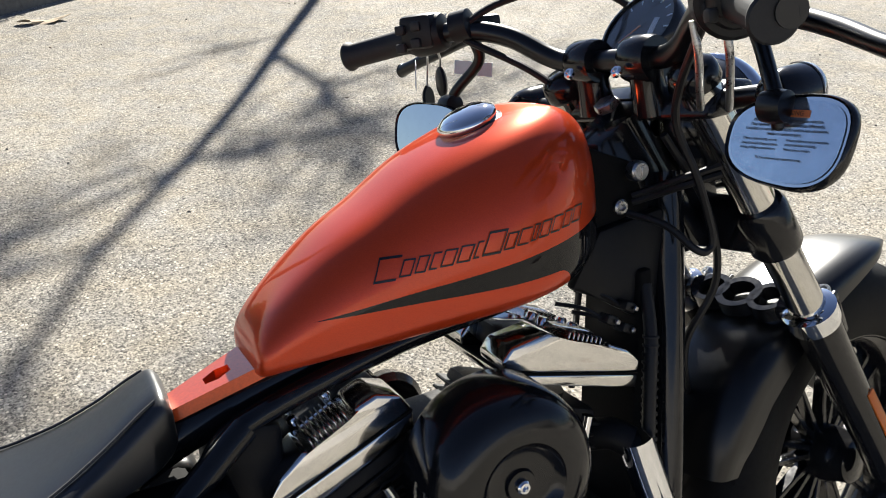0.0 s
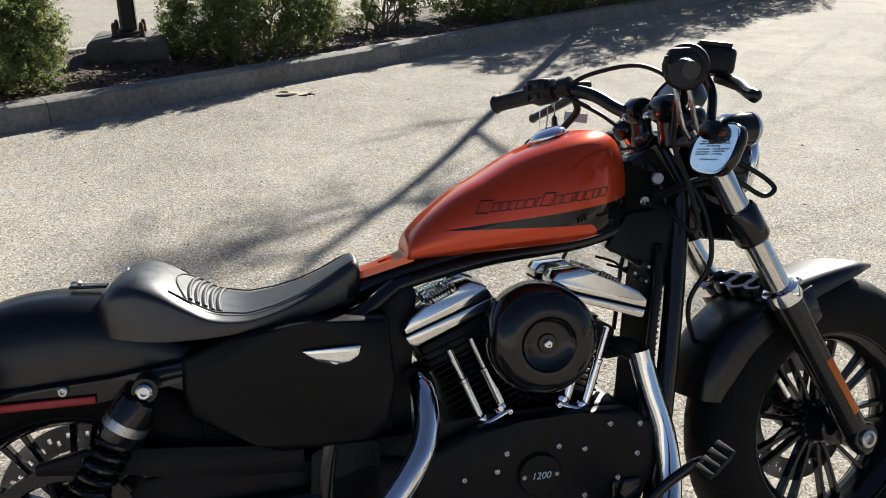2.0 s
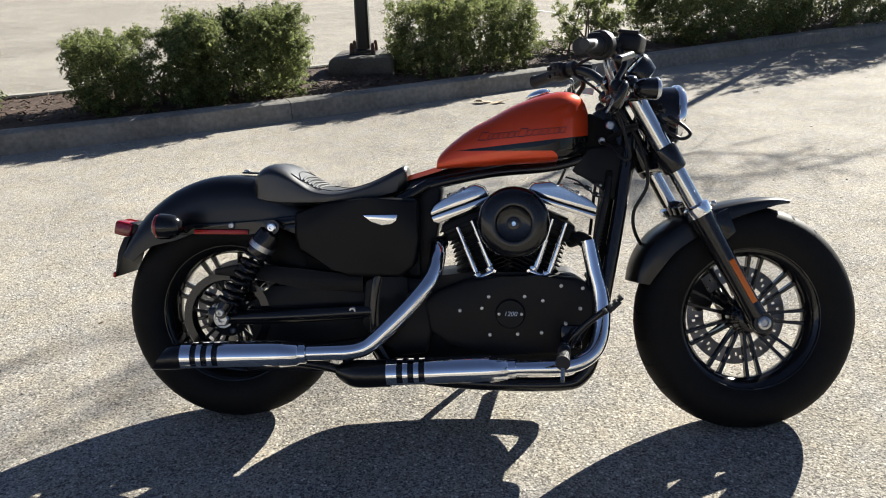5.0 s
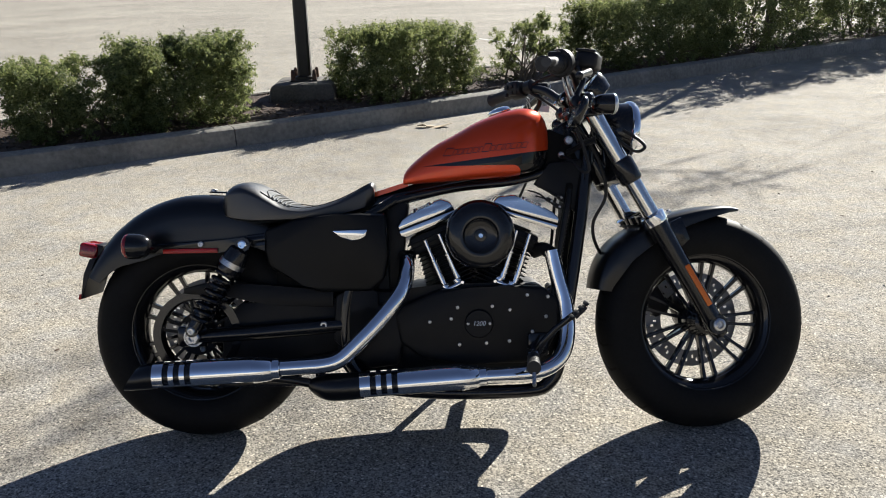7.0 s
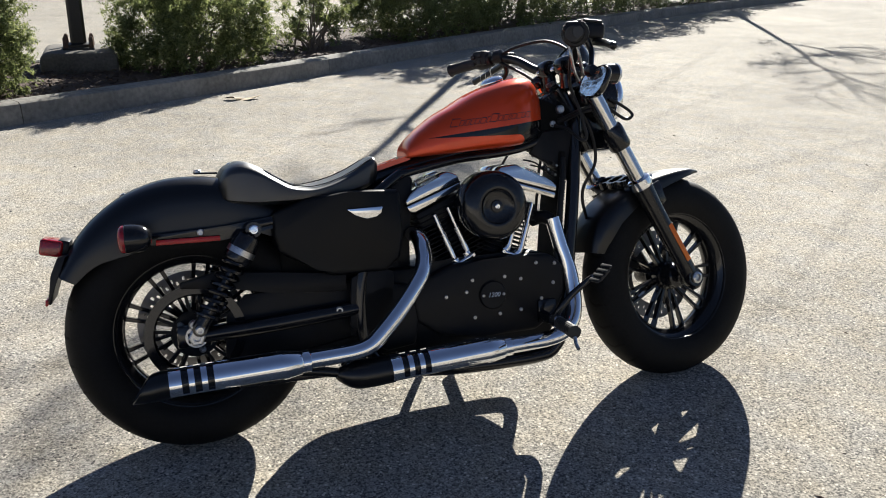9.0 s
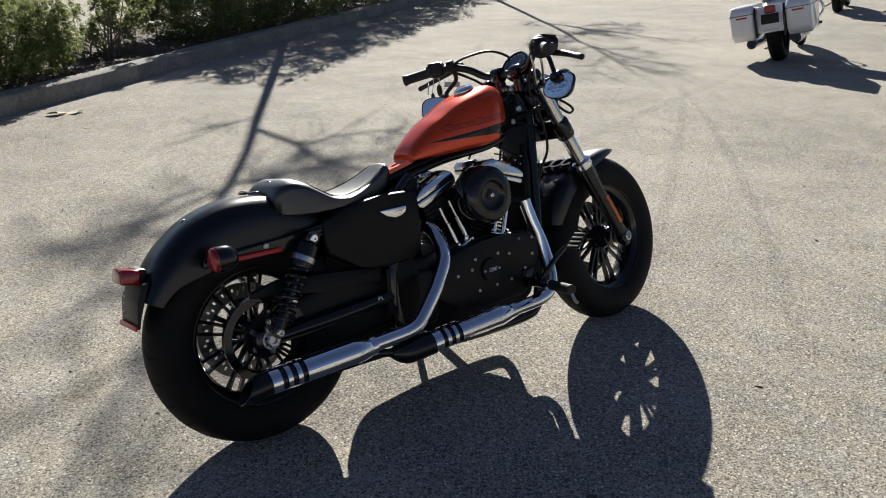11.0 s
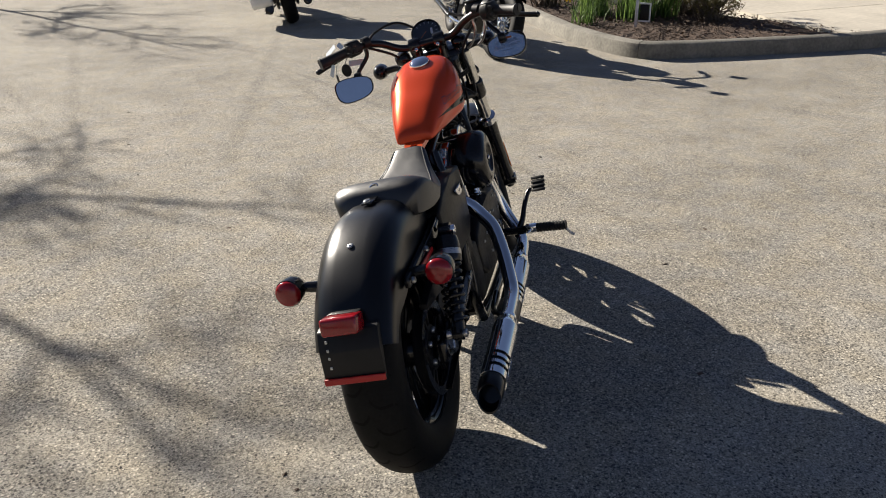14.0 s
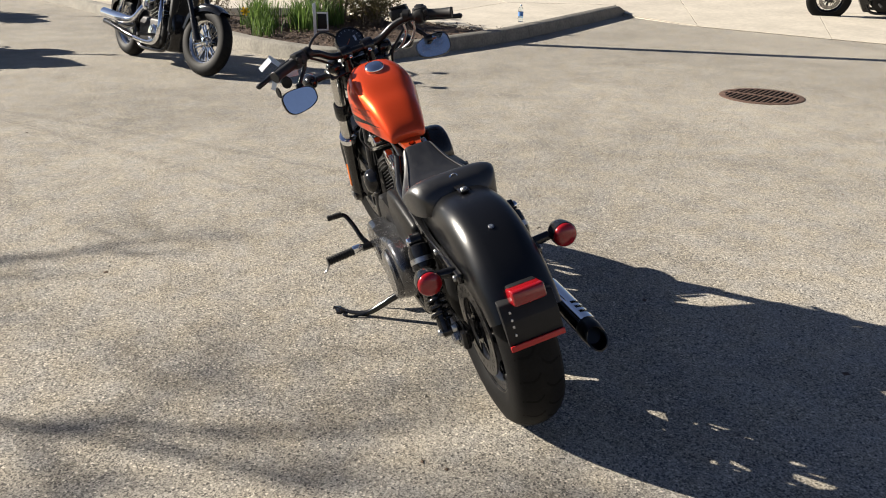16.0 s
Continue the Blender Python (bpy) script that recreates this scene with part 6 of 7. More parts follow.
tagged(part("backdrop", back, material("pale_fill_wall", (0.25, 0.24, 0.228), 0.9, vary=0.2, scale=0.8), None, "long pale unseen wall added for fill light and reflections"), category="backdrop", kind="structure")

# ---- foliage ----
def leaves(n, place, size, rnd, flat=0.6):
    """Vertices and faces of n small folded leaves; place() gives a point and an outward way."""
    v, f = [], []
    for _ in range(n):
        p, way = place(rnd)
        a = Vector((rnd.gauss(0, 1), rnd.gauss(0, 1), rnd.gauss(0, 1)))
        nrm = (Vector(way) * flat + a * 0.55 + Vector((0, 0, 0.35))).normalized()
        t = nrm.cross(Vector((rnd.gauss(0, 1), rnd.gauss(0, 1), rnd.gauss(0, 1)))).normalized()
        u = nrm.cross(t)
        l = size * rnd.uniform(0.6, 1.25)
        w = l * 0.42
        p = Vector(p)
        k = len(v)
        v += [tuple(p - t * l), tuple(p - u * w + nrm * w * 0.25), tuple(p + t * l), tuple(p + u * w + nrm * w * 0.25)]
        f += [(k, k + 1, k + 2), (k, k + 2, k + 3)]
    return v, f


def shrub(base, sizes, turn, n, seed, label, name="hedge_shrub", mat=None, leaf=0.0135, open_=0.0, group="clipped shrubs in the bed", stems=14, lumps=9):
    """A clipped shrub: stems from the ground, and a boxy crown of clumps, each with many short leafy sprigs."""
    rnd = random.Random(seed)
    sx, sy, sz = sizes
    m = Matrix.Translation(base) @ pose(0, 0, 0, 0, 0, turn)
    ob = thing(name, m, label, "shrub", group)
    clumps = []
    while len(clumps) < lumps * 5:
        x, y, z = rnd.uniform(-1, 1), rnd.uniform(-1, 1), rnd.uniform(0.05, 1.0)
        if rnd.random() < 0.75 and not open_:  # most clumps sit near the clipped faces
            k = rnd.choice((0, 0, 1, 1, 1, 2, 2))
            x, y, z = (math.copysign(rnd.uniform(0.85, 1), x) if k == 0 else x), (math.copysign(rnd.uniform(0.85, 1), y) if k == 1 else y), (rnd.uniform(0.88, 1) if k == 2 else z)
        if abs(x) ** 5 + abs(y) ** 5 + max(0, z - 0.3) ** 6 > 1.35:
            continue
        r = rnd.uniform(0.09, 0.16) * min(1.4, sz / 0.7)
        under = 1 - 0.16 * max(0, 0.35 - z) / 0.35
        clumps.append((x * (sx - r * 0.7) * under, y * (sy - r * 0.7) * under, max(0.05, z * (sz - r)), r * (0.8 if open_ else 1)))
    if open_:
        clumps = clumps[: int(len(clumps) * (1 - open_))]
    sprigs = []
    for cx, cy, cz, r in clumps:
        for _ in range(16):
            d = Vector((rnd.gauss(0, 1), rnd.gauss(0, 1), rnd.gauss(0.25, 1))).normalized()
            sprigs.append((Vector((cx, cy, cz)), d, r * rnd.uniform(0.75, 1.15)))

    def place(r_):
        c, d, r = sprigs[r_.randrange(len(sprigs))]
        p = c + d * r * (0.35 + 0.7 * r_.random() ** 0.6) + Vector((r_.gauss(0, 1), r_.gauss(0, 1), r_.gauss(0, 1))) * 0.012 * (leaf / 0.0135)
        p.z = max(p.z, 0.01)
        return p, d
    v, f = leaves(n, place, leaf, rnd)
    pydata("foliage", v, f, mat or LEAF, ob)
    bms = []
    for k in range(stems):
        cx, cy, cz, r = clumps[rnd.randrange(len(clumps))]
        b = (rnd.uniform(-0.4, 0.4) * sx, rnd.uniform(-0.3, 0.3) * sy, -0.05)
        mid = (b[0] * 0.6 + cx * 0.4 + rnd.uniform(-0.05, 0.05), b[1] * 0.6 + cy * 0.4, cz * 0.5)
        bms.append(tube([b, mid, (cx, cy, cz)], [0.012, 0.008, 0.003], 6, 3))
    tagged(part("stem_work", join(*bms), TWIG, ob, "bare woody branching"), kind="stuff")
    return ob


shrub((-5.72, 1.55, 0.1), (0.55, 0.48, 0.62), 60, 36000, 13, "low green clipped shrub at the end of the hedge bed", lumps=20)
shrub((-4.83, 2.92, 0.1), (0.62, 0.48, 0.64), 62, 62000, 3, "low stepped green shrub grown into its neighbour", lumps=25)
shrub((-4.5, 3.61, 0.1), (0.56, 0.5, 0.77), 62, 80000, 4, "full green boxwood shrub with sunlit flat top", lumps=29)
shrub((-3.68, 5.64, 0.1), (0.70, 0.5, 0.74), 68, 80000, 5, "rounded green boxwood shrub beside the lamp post", lumps=32)
shrub((-3.13, 7.2, 0.1), (0.6, 0.42, 0.78), 70, 16000, 6, "thin straggly young shrub with gaps", open_=0.5, stems=30, lumps=10)
shrub((-2.42, 9.2, 0.1), (1.15, 0.62, 0.86), 70, 100000, 7, "dense dark green clipped hedge shrub", lumps=46, leaf=0.015)
shrub((-1.67, 11.5, 0.1), (1.3, 0.9, 2.0), 70, 90000, 8, "tall dark green hedge shrub", leaf=0.018, lumps=69)
shrub((-0.88, 13.86, 0.1), (1.25, 0.88, 2.0), 70, 66000, 9, "tall dark green hedge shrub", lumps=69, leaf=0.021)
shrub((0.02, 16.15, 0.1), (1.35, 0.88, 1.95), 68, 34000, 10, "tall dark green hedge shrub", lumps=69, leaf=0.026)
shrub((1.06, 18.75, 0.1), (1.5, 0.8, 1.7), 66, 24000, 11, "tall dark green hedge shrub", lumps=50, leaf=0.034)
shrub((2.3, 21.55, 0.1), (1.7, 0.75, 1.3), 64, 14000, 12, "tall dark green hedge shrub", lumps=50, leaf=0.036)


# ---- bare trees behind the hedges ----
def tree(base, seed, label):
    rnd = random.Random(seed)
    ob = thing("bare_tree", Matrix.Translation(base), label, "tree", "bare trees in the hedge bed")
    part("trunk", tube([(0, 0, -0.06), (0.06, 0, 0.79), (0.14, 0, 1.6), (0.26, 0, 2.5), (0.31, 0, 2.9), (0.37, 0, 3.4), (0.43, 0, 3.8), (0.445, 0, 4.2), (0.435, 0, 4.5), (0.5, 0, 4.76), (0.5, 0, 5.05), (0.49, 0.03, 5.4), (0.46, 0.05, 5.85)], [0.07, 0.06, 0.053, 0.047, 0.043, 0.038, 0.034, 0.03, 0.026, 0.023, 0.018, 0.013, 0.006], 12), BARK, ob, "grey bark trunk")
    limbs = [(0.022, (0.40, 0, 3.5), (0.55, 0.03, 3.61), (0.74, 0.02, 3.72), (0.85, 0, 3.83), (0.96, 0, 3.92), (1.09, 0.03, 3.98), (1.34, 0.05, 4.12), (1.6, 0, 4.28), (1.96, 0, 4.48)),
             (0.012, (0.74, 0, 3.72), (0.86, -0.04, 3.66), (1.07, -0.06, 3.56), (1.36, -0.05, 3.5), (1.6, -0.02, 3.62)), (0.011, (0.96, 0, 3.92), (1.17, 0.1, 3.92), (1.4, 0.14, 3.83), (1.65, 0.1, 3.67)),
             (0.009, (0.76, 0, 3.74), (0.86, -0.1, 3.89), (0.92, -0.16, 3.98), (0.98, -0.2, 4.04)), (0.016, (0.44, 0, 4.17), (0.55, -0.04, 4.11), (0.65, -0.06, 4.08), (0.7, -0.1, 4.04), (0.75, -0.1, 3.95)),
             (0.011, (0.44, 0, 3.91), (0.51, 0.06, 4.05), (0.57, 0.08, 4.11)), (0.011, (0.55, -0.03, 4.14), (0.65, 0.02, 4.14), (0.82, 0.05, 4.06), (0.97, 0.05, 4.01)),
             (0.015, (0.44, 0, 4.23), (0.32, 0.05, 4.32), (0.23, 0.04, 4.41), (0.11, 0, 4.49), (-0.1, 0, 4.56)), (0.009, (0.43, 0, 4.22), (0.29, -0.05, 4.19), (0.19, -0.08, 4.22), (0.14, -0.1, 4.35)),
             (0.017, (0.43, 0, 4.48), (0.33, 0, 4.52), (0.22, 0.04, 4.57), (0.09, 0.04, 4.59), (-0.15, 0, 4.66)), (0.008, (0.37, 0, 3.31), (0.27, 0.04, 3.39), (0.17, 0.04, 3.47)),
             (0.021, (0.5, 0, 4.76), (0.57, 0.02, 4.82), (0.61, 0, 4.96), (0.70, 0, 5.12), (0.86, 0, 5.28)), (0.012, (0.5, 0, 5.1), (0.36, 0.03, 5.25), (0.2, 0.05, 5.4), (0.05, 0, 5.65)),
             (0.015, (0.5, 0, 4.74), (0.4, 0.03, 4.79), (0.31, 0.04, 4.85), (0.12, 0.06, 4.97)), (0.011, (0.57, 0.02, 4.82), (0.7, 0.04, 4.85), (0.85, 0.04, 4.88), (1.05, 0, 4.97)), (0.01, (0.61, 0, 4.96), (0.56, -0.05, 5.1), (0.57, -0.06, 5.25), (0.64, -0.1, 5.5)), (0.01, (0.49, 0.03, 5.35), (0.6, 0.05, 5.5), (0.75, 0.06, 5.62))]
    for r0, *l in limbs:
        part("limb", tube(l, [1.22 * r0 * (1 - 0.66 * k / (len(l) - 1)) for k in range(len(l))], 8, 4), BARK, ob)
        bms = []

        def grow(p, way, length, r, depth):
            q = p + way * length
            mid = p + way * length * 0.5 + Vector((rnd.gauss(0, 1), rnd.gauss(0, 1), rnd.gauss(0, 1))) * length * 0.06
            bms.append(tube([p, mid, q], [r, r * 0.75, r * 0.45], 5, 2))
            if depth:
                for k in range(3):
                    f = rnd.uniform(0.3, 1.0)
                    w = (way + Vector((rnd.gauss(0, 0.55), rnd.gauss(0, 0.4), rnd.gauss(0.1, 0.5)))).normalized()
                    grow(p + (q - p) * f, w, length * rnd.uniform(0.5, 0.75), r * 0.55, depth - 1)
        pts = [Vector(c) for c in catmull(l, 3)]
        for i in range(3, len(pts)):
            way = (pts[i] - pts[i - 1]).normalized()
            for k in range(3 if i == len(pts) - 1 else rnd.choice((1, 1, 2))):
                w = (way * 0.8 + Vector((rnd.gauss(0, 0.55), rnd.gauss(0, 0.4), rnd.gauss(-0.05, 0.6)))).normalized()
                grow(pts[i], w, rnd.uniform(0.14, 0.36), 0.0055, 2)
        tagged(part("twig_work", join(*bms), BARK, ob, "fine bare twigs"), kind="stuff")
    return ob


tree((-1.7, 12.0, 0.1), 21, "slender bare tree in the hedge bed")
t2 = tree((1.75, 19.2, 0.1), 22, "slender bare tree in the hedge bed")

# ---- scrap of paper beside the lamp post's foot ----
scrap = [[(0.02 * i + 0.004 * math.sin(3 * j), 0.022 * j, 0.012 + 0.01 * math.sin(2.1 * i + j) * math.cos(1.7 * j)) for j in range(6)] for i in range(6)]
paper = part("paper_scrap", loft([[*r, *[(x, y, z + 0.002) for x, y, z in r[::-1]]] for r in scrap]), LABEL_WHITE, None, "crumpled white paper scrap lying on the mulch", T((-4.3, 5.5, 0.115)) @ pose(0, 0, 0, 0, 0, 40))
paper["category"] = "paper"

# ---- lamp post on its concrete foot ----
lamp = thing("lamp_post", T((-4.5, 5.14, 0.1)) @ pose(0, 0, 0, 0, 0, 35), "dark square lamp post bolted to a concrete foot", "lamp post")
part("footing", slab([(-0.32, -0.05), (-0.31, 0.14), (-0.27, 0.18), (0.27, 0.18), (0.31, 0.14), (0.32, -0.05)], -0.31, 0.31, 0.03), FOOTING, lamp, "dark concrete footing")
part("post", loft([[(w * x, w * y, z) for x, y in ((-1, -0.7), (-0.7, -1), (0.7, -1), (1, -0.7), (1, 0.7), (0.7, 1), (-0.7, 1), (-1, 0.7))] for z, w in ((0.17, 0.09), (0.22, 0.09), (0.23, 0.065), (5.2, 0.05))]), POST, lamp, "dark bronze square post")
part("base_plate", box(0.26, 0.26, 0.025, 0.006, T((0, 0, 0.182))), POST, lamp, "dark base plate")
for x in (-1, 1):
    for y in (-1, 1):
        part("anchor_cap", lathe([(0.02, 0), (0.022, 0.004), (0.019, 0.08), (0.011, 0.10), (0, 0.102)], 14), RUST, lamp, "rusty anchor bolt cap", T((x * 0.105, y * 0.105, 0.194)) @ pose(0, 0, 0, 90, 0, 0))
part("lamp_head", box(0.55, 0.3, 0.12, 0.03, T((0.2, 0, 5.22))), POST, lamp, "dark lamp head")

# dry leaf and litter on the asphalt
dl = bmesh.new()
ring = [(0.13 * math.cos(a) * (1 + 0.3 * math.sin(3 * a)), 0.05 * math.sin(a) * (1 + 0.25 * math.cos(5 * a)), 0.012 + 0.012 * math.cos(2 * a) + 0.008 * math.sin(4 * a)) for a in (2 * math.pi * k / 26 for k in range(26))]
cv = dl.verts.new((0, 0, 0.006))
rv = [dl.verts.new(p) for p in ring]
for k in range(26):
    dl.faces.new((cv, rv[k], rv[(k + 1) % 26]))
ex = bmesh.ops.extrude_face_region(dl, geom=dl.faces[:])
bmesh.ops.translate(dl, vec=(0, 0, 0.002), verts=[q for q in ex["geom"] if isinstance(q, bmesh.types.BMVert)])
leaf_ob = part("dry_leaf", dl, DRY_LEAF, None, "curled brown dry leaf lying on the asphalt")
leaf_ob.matrix_world = T((-2.76, 4.84, 0.001)) @ pose(0, 0, 0, 0, 0, 35)
leaf_ob["category"] = "leaf"

def litter(name, n, mat, size, flat, label, seed):
    """Small crumbs of grit and dead leaf scattered over the asphalt."""
    rnd = random.Random(seed)
    v, f = [], []
    for _ in range(n):
        x, y = rnd.uniform(-3.2, 7.0), rnd.uniform(-2.5, 9.0)
        if y > 6 + 0.5 * x + 3 or (x > 5 and y > 1.2):
            continue
        l = size * rnd.uniform(0.4, 1.3)
        w, h, a = l * rnd.uniform(0.3, 0.9), l * flat * rnd.uniform(0.5, 1), rnd.uniform(0, 6.28)
        c, s_ = math.cos(a), math.sin(a)
        k = len(v)
        for px, py, pz in ((-l, -w * 0.4, 0), (l * 0.3, -w, 0), (l, w * 0.3, 0), (-l * 0.4, w, 0), (0.1 * l, 0, h)):
            v.append((x + px * c - py * s_, y + px * s_ + py * c, pz + 0.001))
        f += [(k, k + 1, k + 4), (k + 1, k + 2, k + 4), (k + 2, k + 3, k + 4), (k + 3, k, k + 4)]
    ob = pydata(name, v, f, mat, None, label, "stuff")
    ob["category"] = "litter"


litter("road_grit", 900, material("loose_grit", (0.3, 0.27, 0.23), 0.9, vary=0.5, scale=3), 0.006, 0.8, "loose pale grit scattered on the asphalt", 71)
litter("dead_leaf_bits", 160, CHIP, 0.013, 0.35, "bits of dead leaf and twig on the asphalt", 72)

# ---- storm drain ----
drain = thing("storm_drain", T((4.83, -0.66, 0.0)) @ pose(0, 0, 0, 0, 0, 68), "round rusty cast iron drain grate set in the asphalt", "drain")
rg = lathe([(0.30, 0), (0.30, 0.008), (0.335, 0.009), (0.35, 0.004), (0.35, 0.0)], 56, close=True)
part("drain_ring", rg, RUST, drain, "rusty iron ring", pose(0, 0, 0, 90, 0, 0))
# no hole is cut: a black disc carries the pit's darkness
part("pit_shade_disc", lathe([(0.30, 0.0025), (0.0, 0.0026)], 56), DARK, drain, "flat dark disc painted as the shade below the bars", pose(0, 0, 0, 90, 0, 0))
for k in range(-6, 7):
    x = k * 0.044
    l = math.sqrt(0.30 ** 2 - x * x) * 2
    part("grate_bar", box(0.018, l, 0.008, 0.002, T((x, 0, 0.007)), 1), RUST, drain)
part("grate_bar", box(0.58, 0.03, 0.008, 0.002, T((0, 0, 0.0075)), 1), RUST, drain)

# ---- flower bed plants ----
def daffodils(at, seed, n=60, flowers=3, tall=0.34):
    rnd = random.Random(seed)
    ob = thing("daffodil_clump", T(at), "clump of green daffodil leaves with yellow flowers" if flowers else "clump of green daffodil leaves", "daffodil", "daffodils in the flower bed")
    v, f = [], []
    for _ in range(n):
        a, out = rnd.uniform(0, 6.283), rnd.uniform(0.02, 0.26)
        h = tall * rnd.uniform(0.6, 1.1)
        b = Vector((0.09 * rnd.gauss(0, 1), 0.09 * rnd.gauss(0, 1), 0))
        d = Vector((math.cos(a), math.sin(a), 0))
        w = Vector((-d.y, d.x, 0)) * 0.008
        k = len(v)
        for t in (0, 0.35, 0.7, 1):
            p = b + d * out * t * t + Vector((0, 0, h * (t - 0.18 * t ** 3)))
            q = w * (1 - 0.75 * t)
            v += [tuple(p - q), tuple(p + q)]
        f += [(k + 2 * i, k + 2 * i + 1, k + 2 * i + 3, k + 2 * i + 2) for i in range(3)]
    pydata("foliage", v, f, BLADE, ob)
    for k in range(flowers):
        p = Vector((rnd.uniform(-0.2, 0.2), rnd.uniform(-0.2, 0.2), tall * rnd.uniform(0.95, 1.2)))
        q = p + Vector((-0.03, -0.02, 0.0))
        fl = [moved(lathe([(0.006, 0), (0.016, 0.008), (0.023, 0.03), (0.020, 0.03), (0.006, 0.006)], 10, close=True), axle(q, q + Vector((-1, -0.6, 0.1))))]
        for j in range(6):
            fl.append(moved(box(0.048, 0.002, 0.022, 0.0008, T((0.027, 0, 0)), 1), axle(q, q + Vector((-1, -0.6, 0.1))) @ Matrix.Rotation(j * 1.047, 4, "Y")))
        part("flower", join(*fl), YELLOW, ob, "yellow daffodil flower")
        part("stalk", tube([(p.x * 0.4, p.y * 0.4, 0), tuple(p * 0.9), tuple(q)], 0.003, 5, 3), BLADE, ob)


for k, (x, y, n, fl) in enumerate(((6.85, 5.1, 150, 2), (7.1, 5.35, 130, 1), (6.9, 4.5, 150, 0), (7.15, 4.75, 140, 0), (6.22, 4.8, 70, 1), (7.3, 4.4, 120, 0))):
    daffodils((x, y, 0.11), 40 + k, n, fl, 0.3 if n < 100 else 0.46)


def open_shrub(at, sizes, n, seed, label):
    shrub(at, sizes, 20, n, seed, label, "open_shrub", DULL_LEAF, 0.014, 0.35, "thin shrubs in the flower bed", 60, 9)


open_shrub((7.3, 6.2, 0.1), (0.55, 0.45, 0.75), 4000, 61, "brown twiggy shrub with few leaves")
open_shrub((7.75, 4.55, 0.1), (0.55, 0.5, 0.85), 9000, 62, "green and brown twiggy shrub with fine leaves")
open_shrub((7.55, 3.95, 0.1), (0.5, 0.42, 0.72), 8000, 63, "green and brown twiggy shrub with fine leaves")
sign = thing("plant_label", T((6.41, 4.12, 0.1)) @ pose(0, 0, 0, 0, 0, -70), "small white framed stake sign in the mulch", "garden sign")
part("stake", box(0.035, 0.015, 0.40, 0.003, T((-0.09, 0, 0.19))), WHITE_PAINT, sign, "white stake")
part("sign_frame", join(box(0.13, 0.012, 0.018, 0.002, T((0, 0, 0.28))), box(0.13, 0.012, 0.018, 0.002, T((0, 0, 0.09))), box(0.018, 0.012, 0.2, 0.002, T((0.058, 0, 0.185)))), WHITE_PAINT, sign, "white frame")
part("sign_face", box(0.10, 0.006, 0.175, 0.001, T((-0.005, 0.002, 0.185))), PLASTIC, sign, "dark sign face")
pole = thing("flower_bed_post", T((7.25, 4.62, 0.05)), "round grey post standing in the flower bed", "post")
part("post", lathe([(0.115, 0), (0.115, 0.25), (0.085, 0.28), (0.08, 4.6), (0, 4.62)], 24), STEEL, pole, "grey painted steel post", pose(0, 0, 0, 90, 0, 0))

# ---- water bottle and orange pail ----
bottle = thing("water_bottle", T((8.3, 2.15, 0.148)), "clear plastic water bottle with a blue label on the pavement", "bottle")
part("body", lathe([(0.028, 0), (0.033, 0.004), (0.033, 0.05), (0.031, 0.054), (0.033, 0.058), (0.033, 0.15), (0.026, 0.175), (0.013, 0.195), (0.013, 0.205)], 24), glass("bottle_plastic", (0.85, 0.93, 0.97), 0.05, 1.33), bottle, "clear plastic body", pose(0, 0, 0, 90, 0, 0))
part("label", lathe([(0.0338, 0.075), (0.0338, 0.13)], 24, caps=False), material("blue_label", (0.08, 0.2, 0.5), 0.4, vary=0.2, scale=80), bottle, "blue paper label", pose(0, 0, 0, 90, 0, 0))
part("cap", lathe([(0.0145, 0.203), (0.0145, 0.22), (0, 0.221)], 18), LABEL_WHITE, bottle, "white cap", pose(0, 0, 0, 90, 0, 0))
pail = thing("orange_pail", T((13.75, 2.62, 0.15)), "orange plastic pail standing on the pavement", "pail")
part("pail_body", lathe([(0.11, 0), (0.12, 0.01), (0.145, 0.36), (0.152, 0.37), (0.14, 0.37), (0.11, 0.02)], 28), ORANGE_PLASTIC, pail, "orange plastic body", pose(0, 0, 0, 90, 0, 0))

# parking line beyond the hedge
pl = box(0.1, 2.6, 0.004, 0, T((-7.0, 12.6, 0.003)) @ pose(0, 0, 0, 0, 0, 62))
lo_ = part("lot_line", pl, PARK_LINE, None, "faded white parking line")
tagged(lo_, category="road marking", kind="structure")


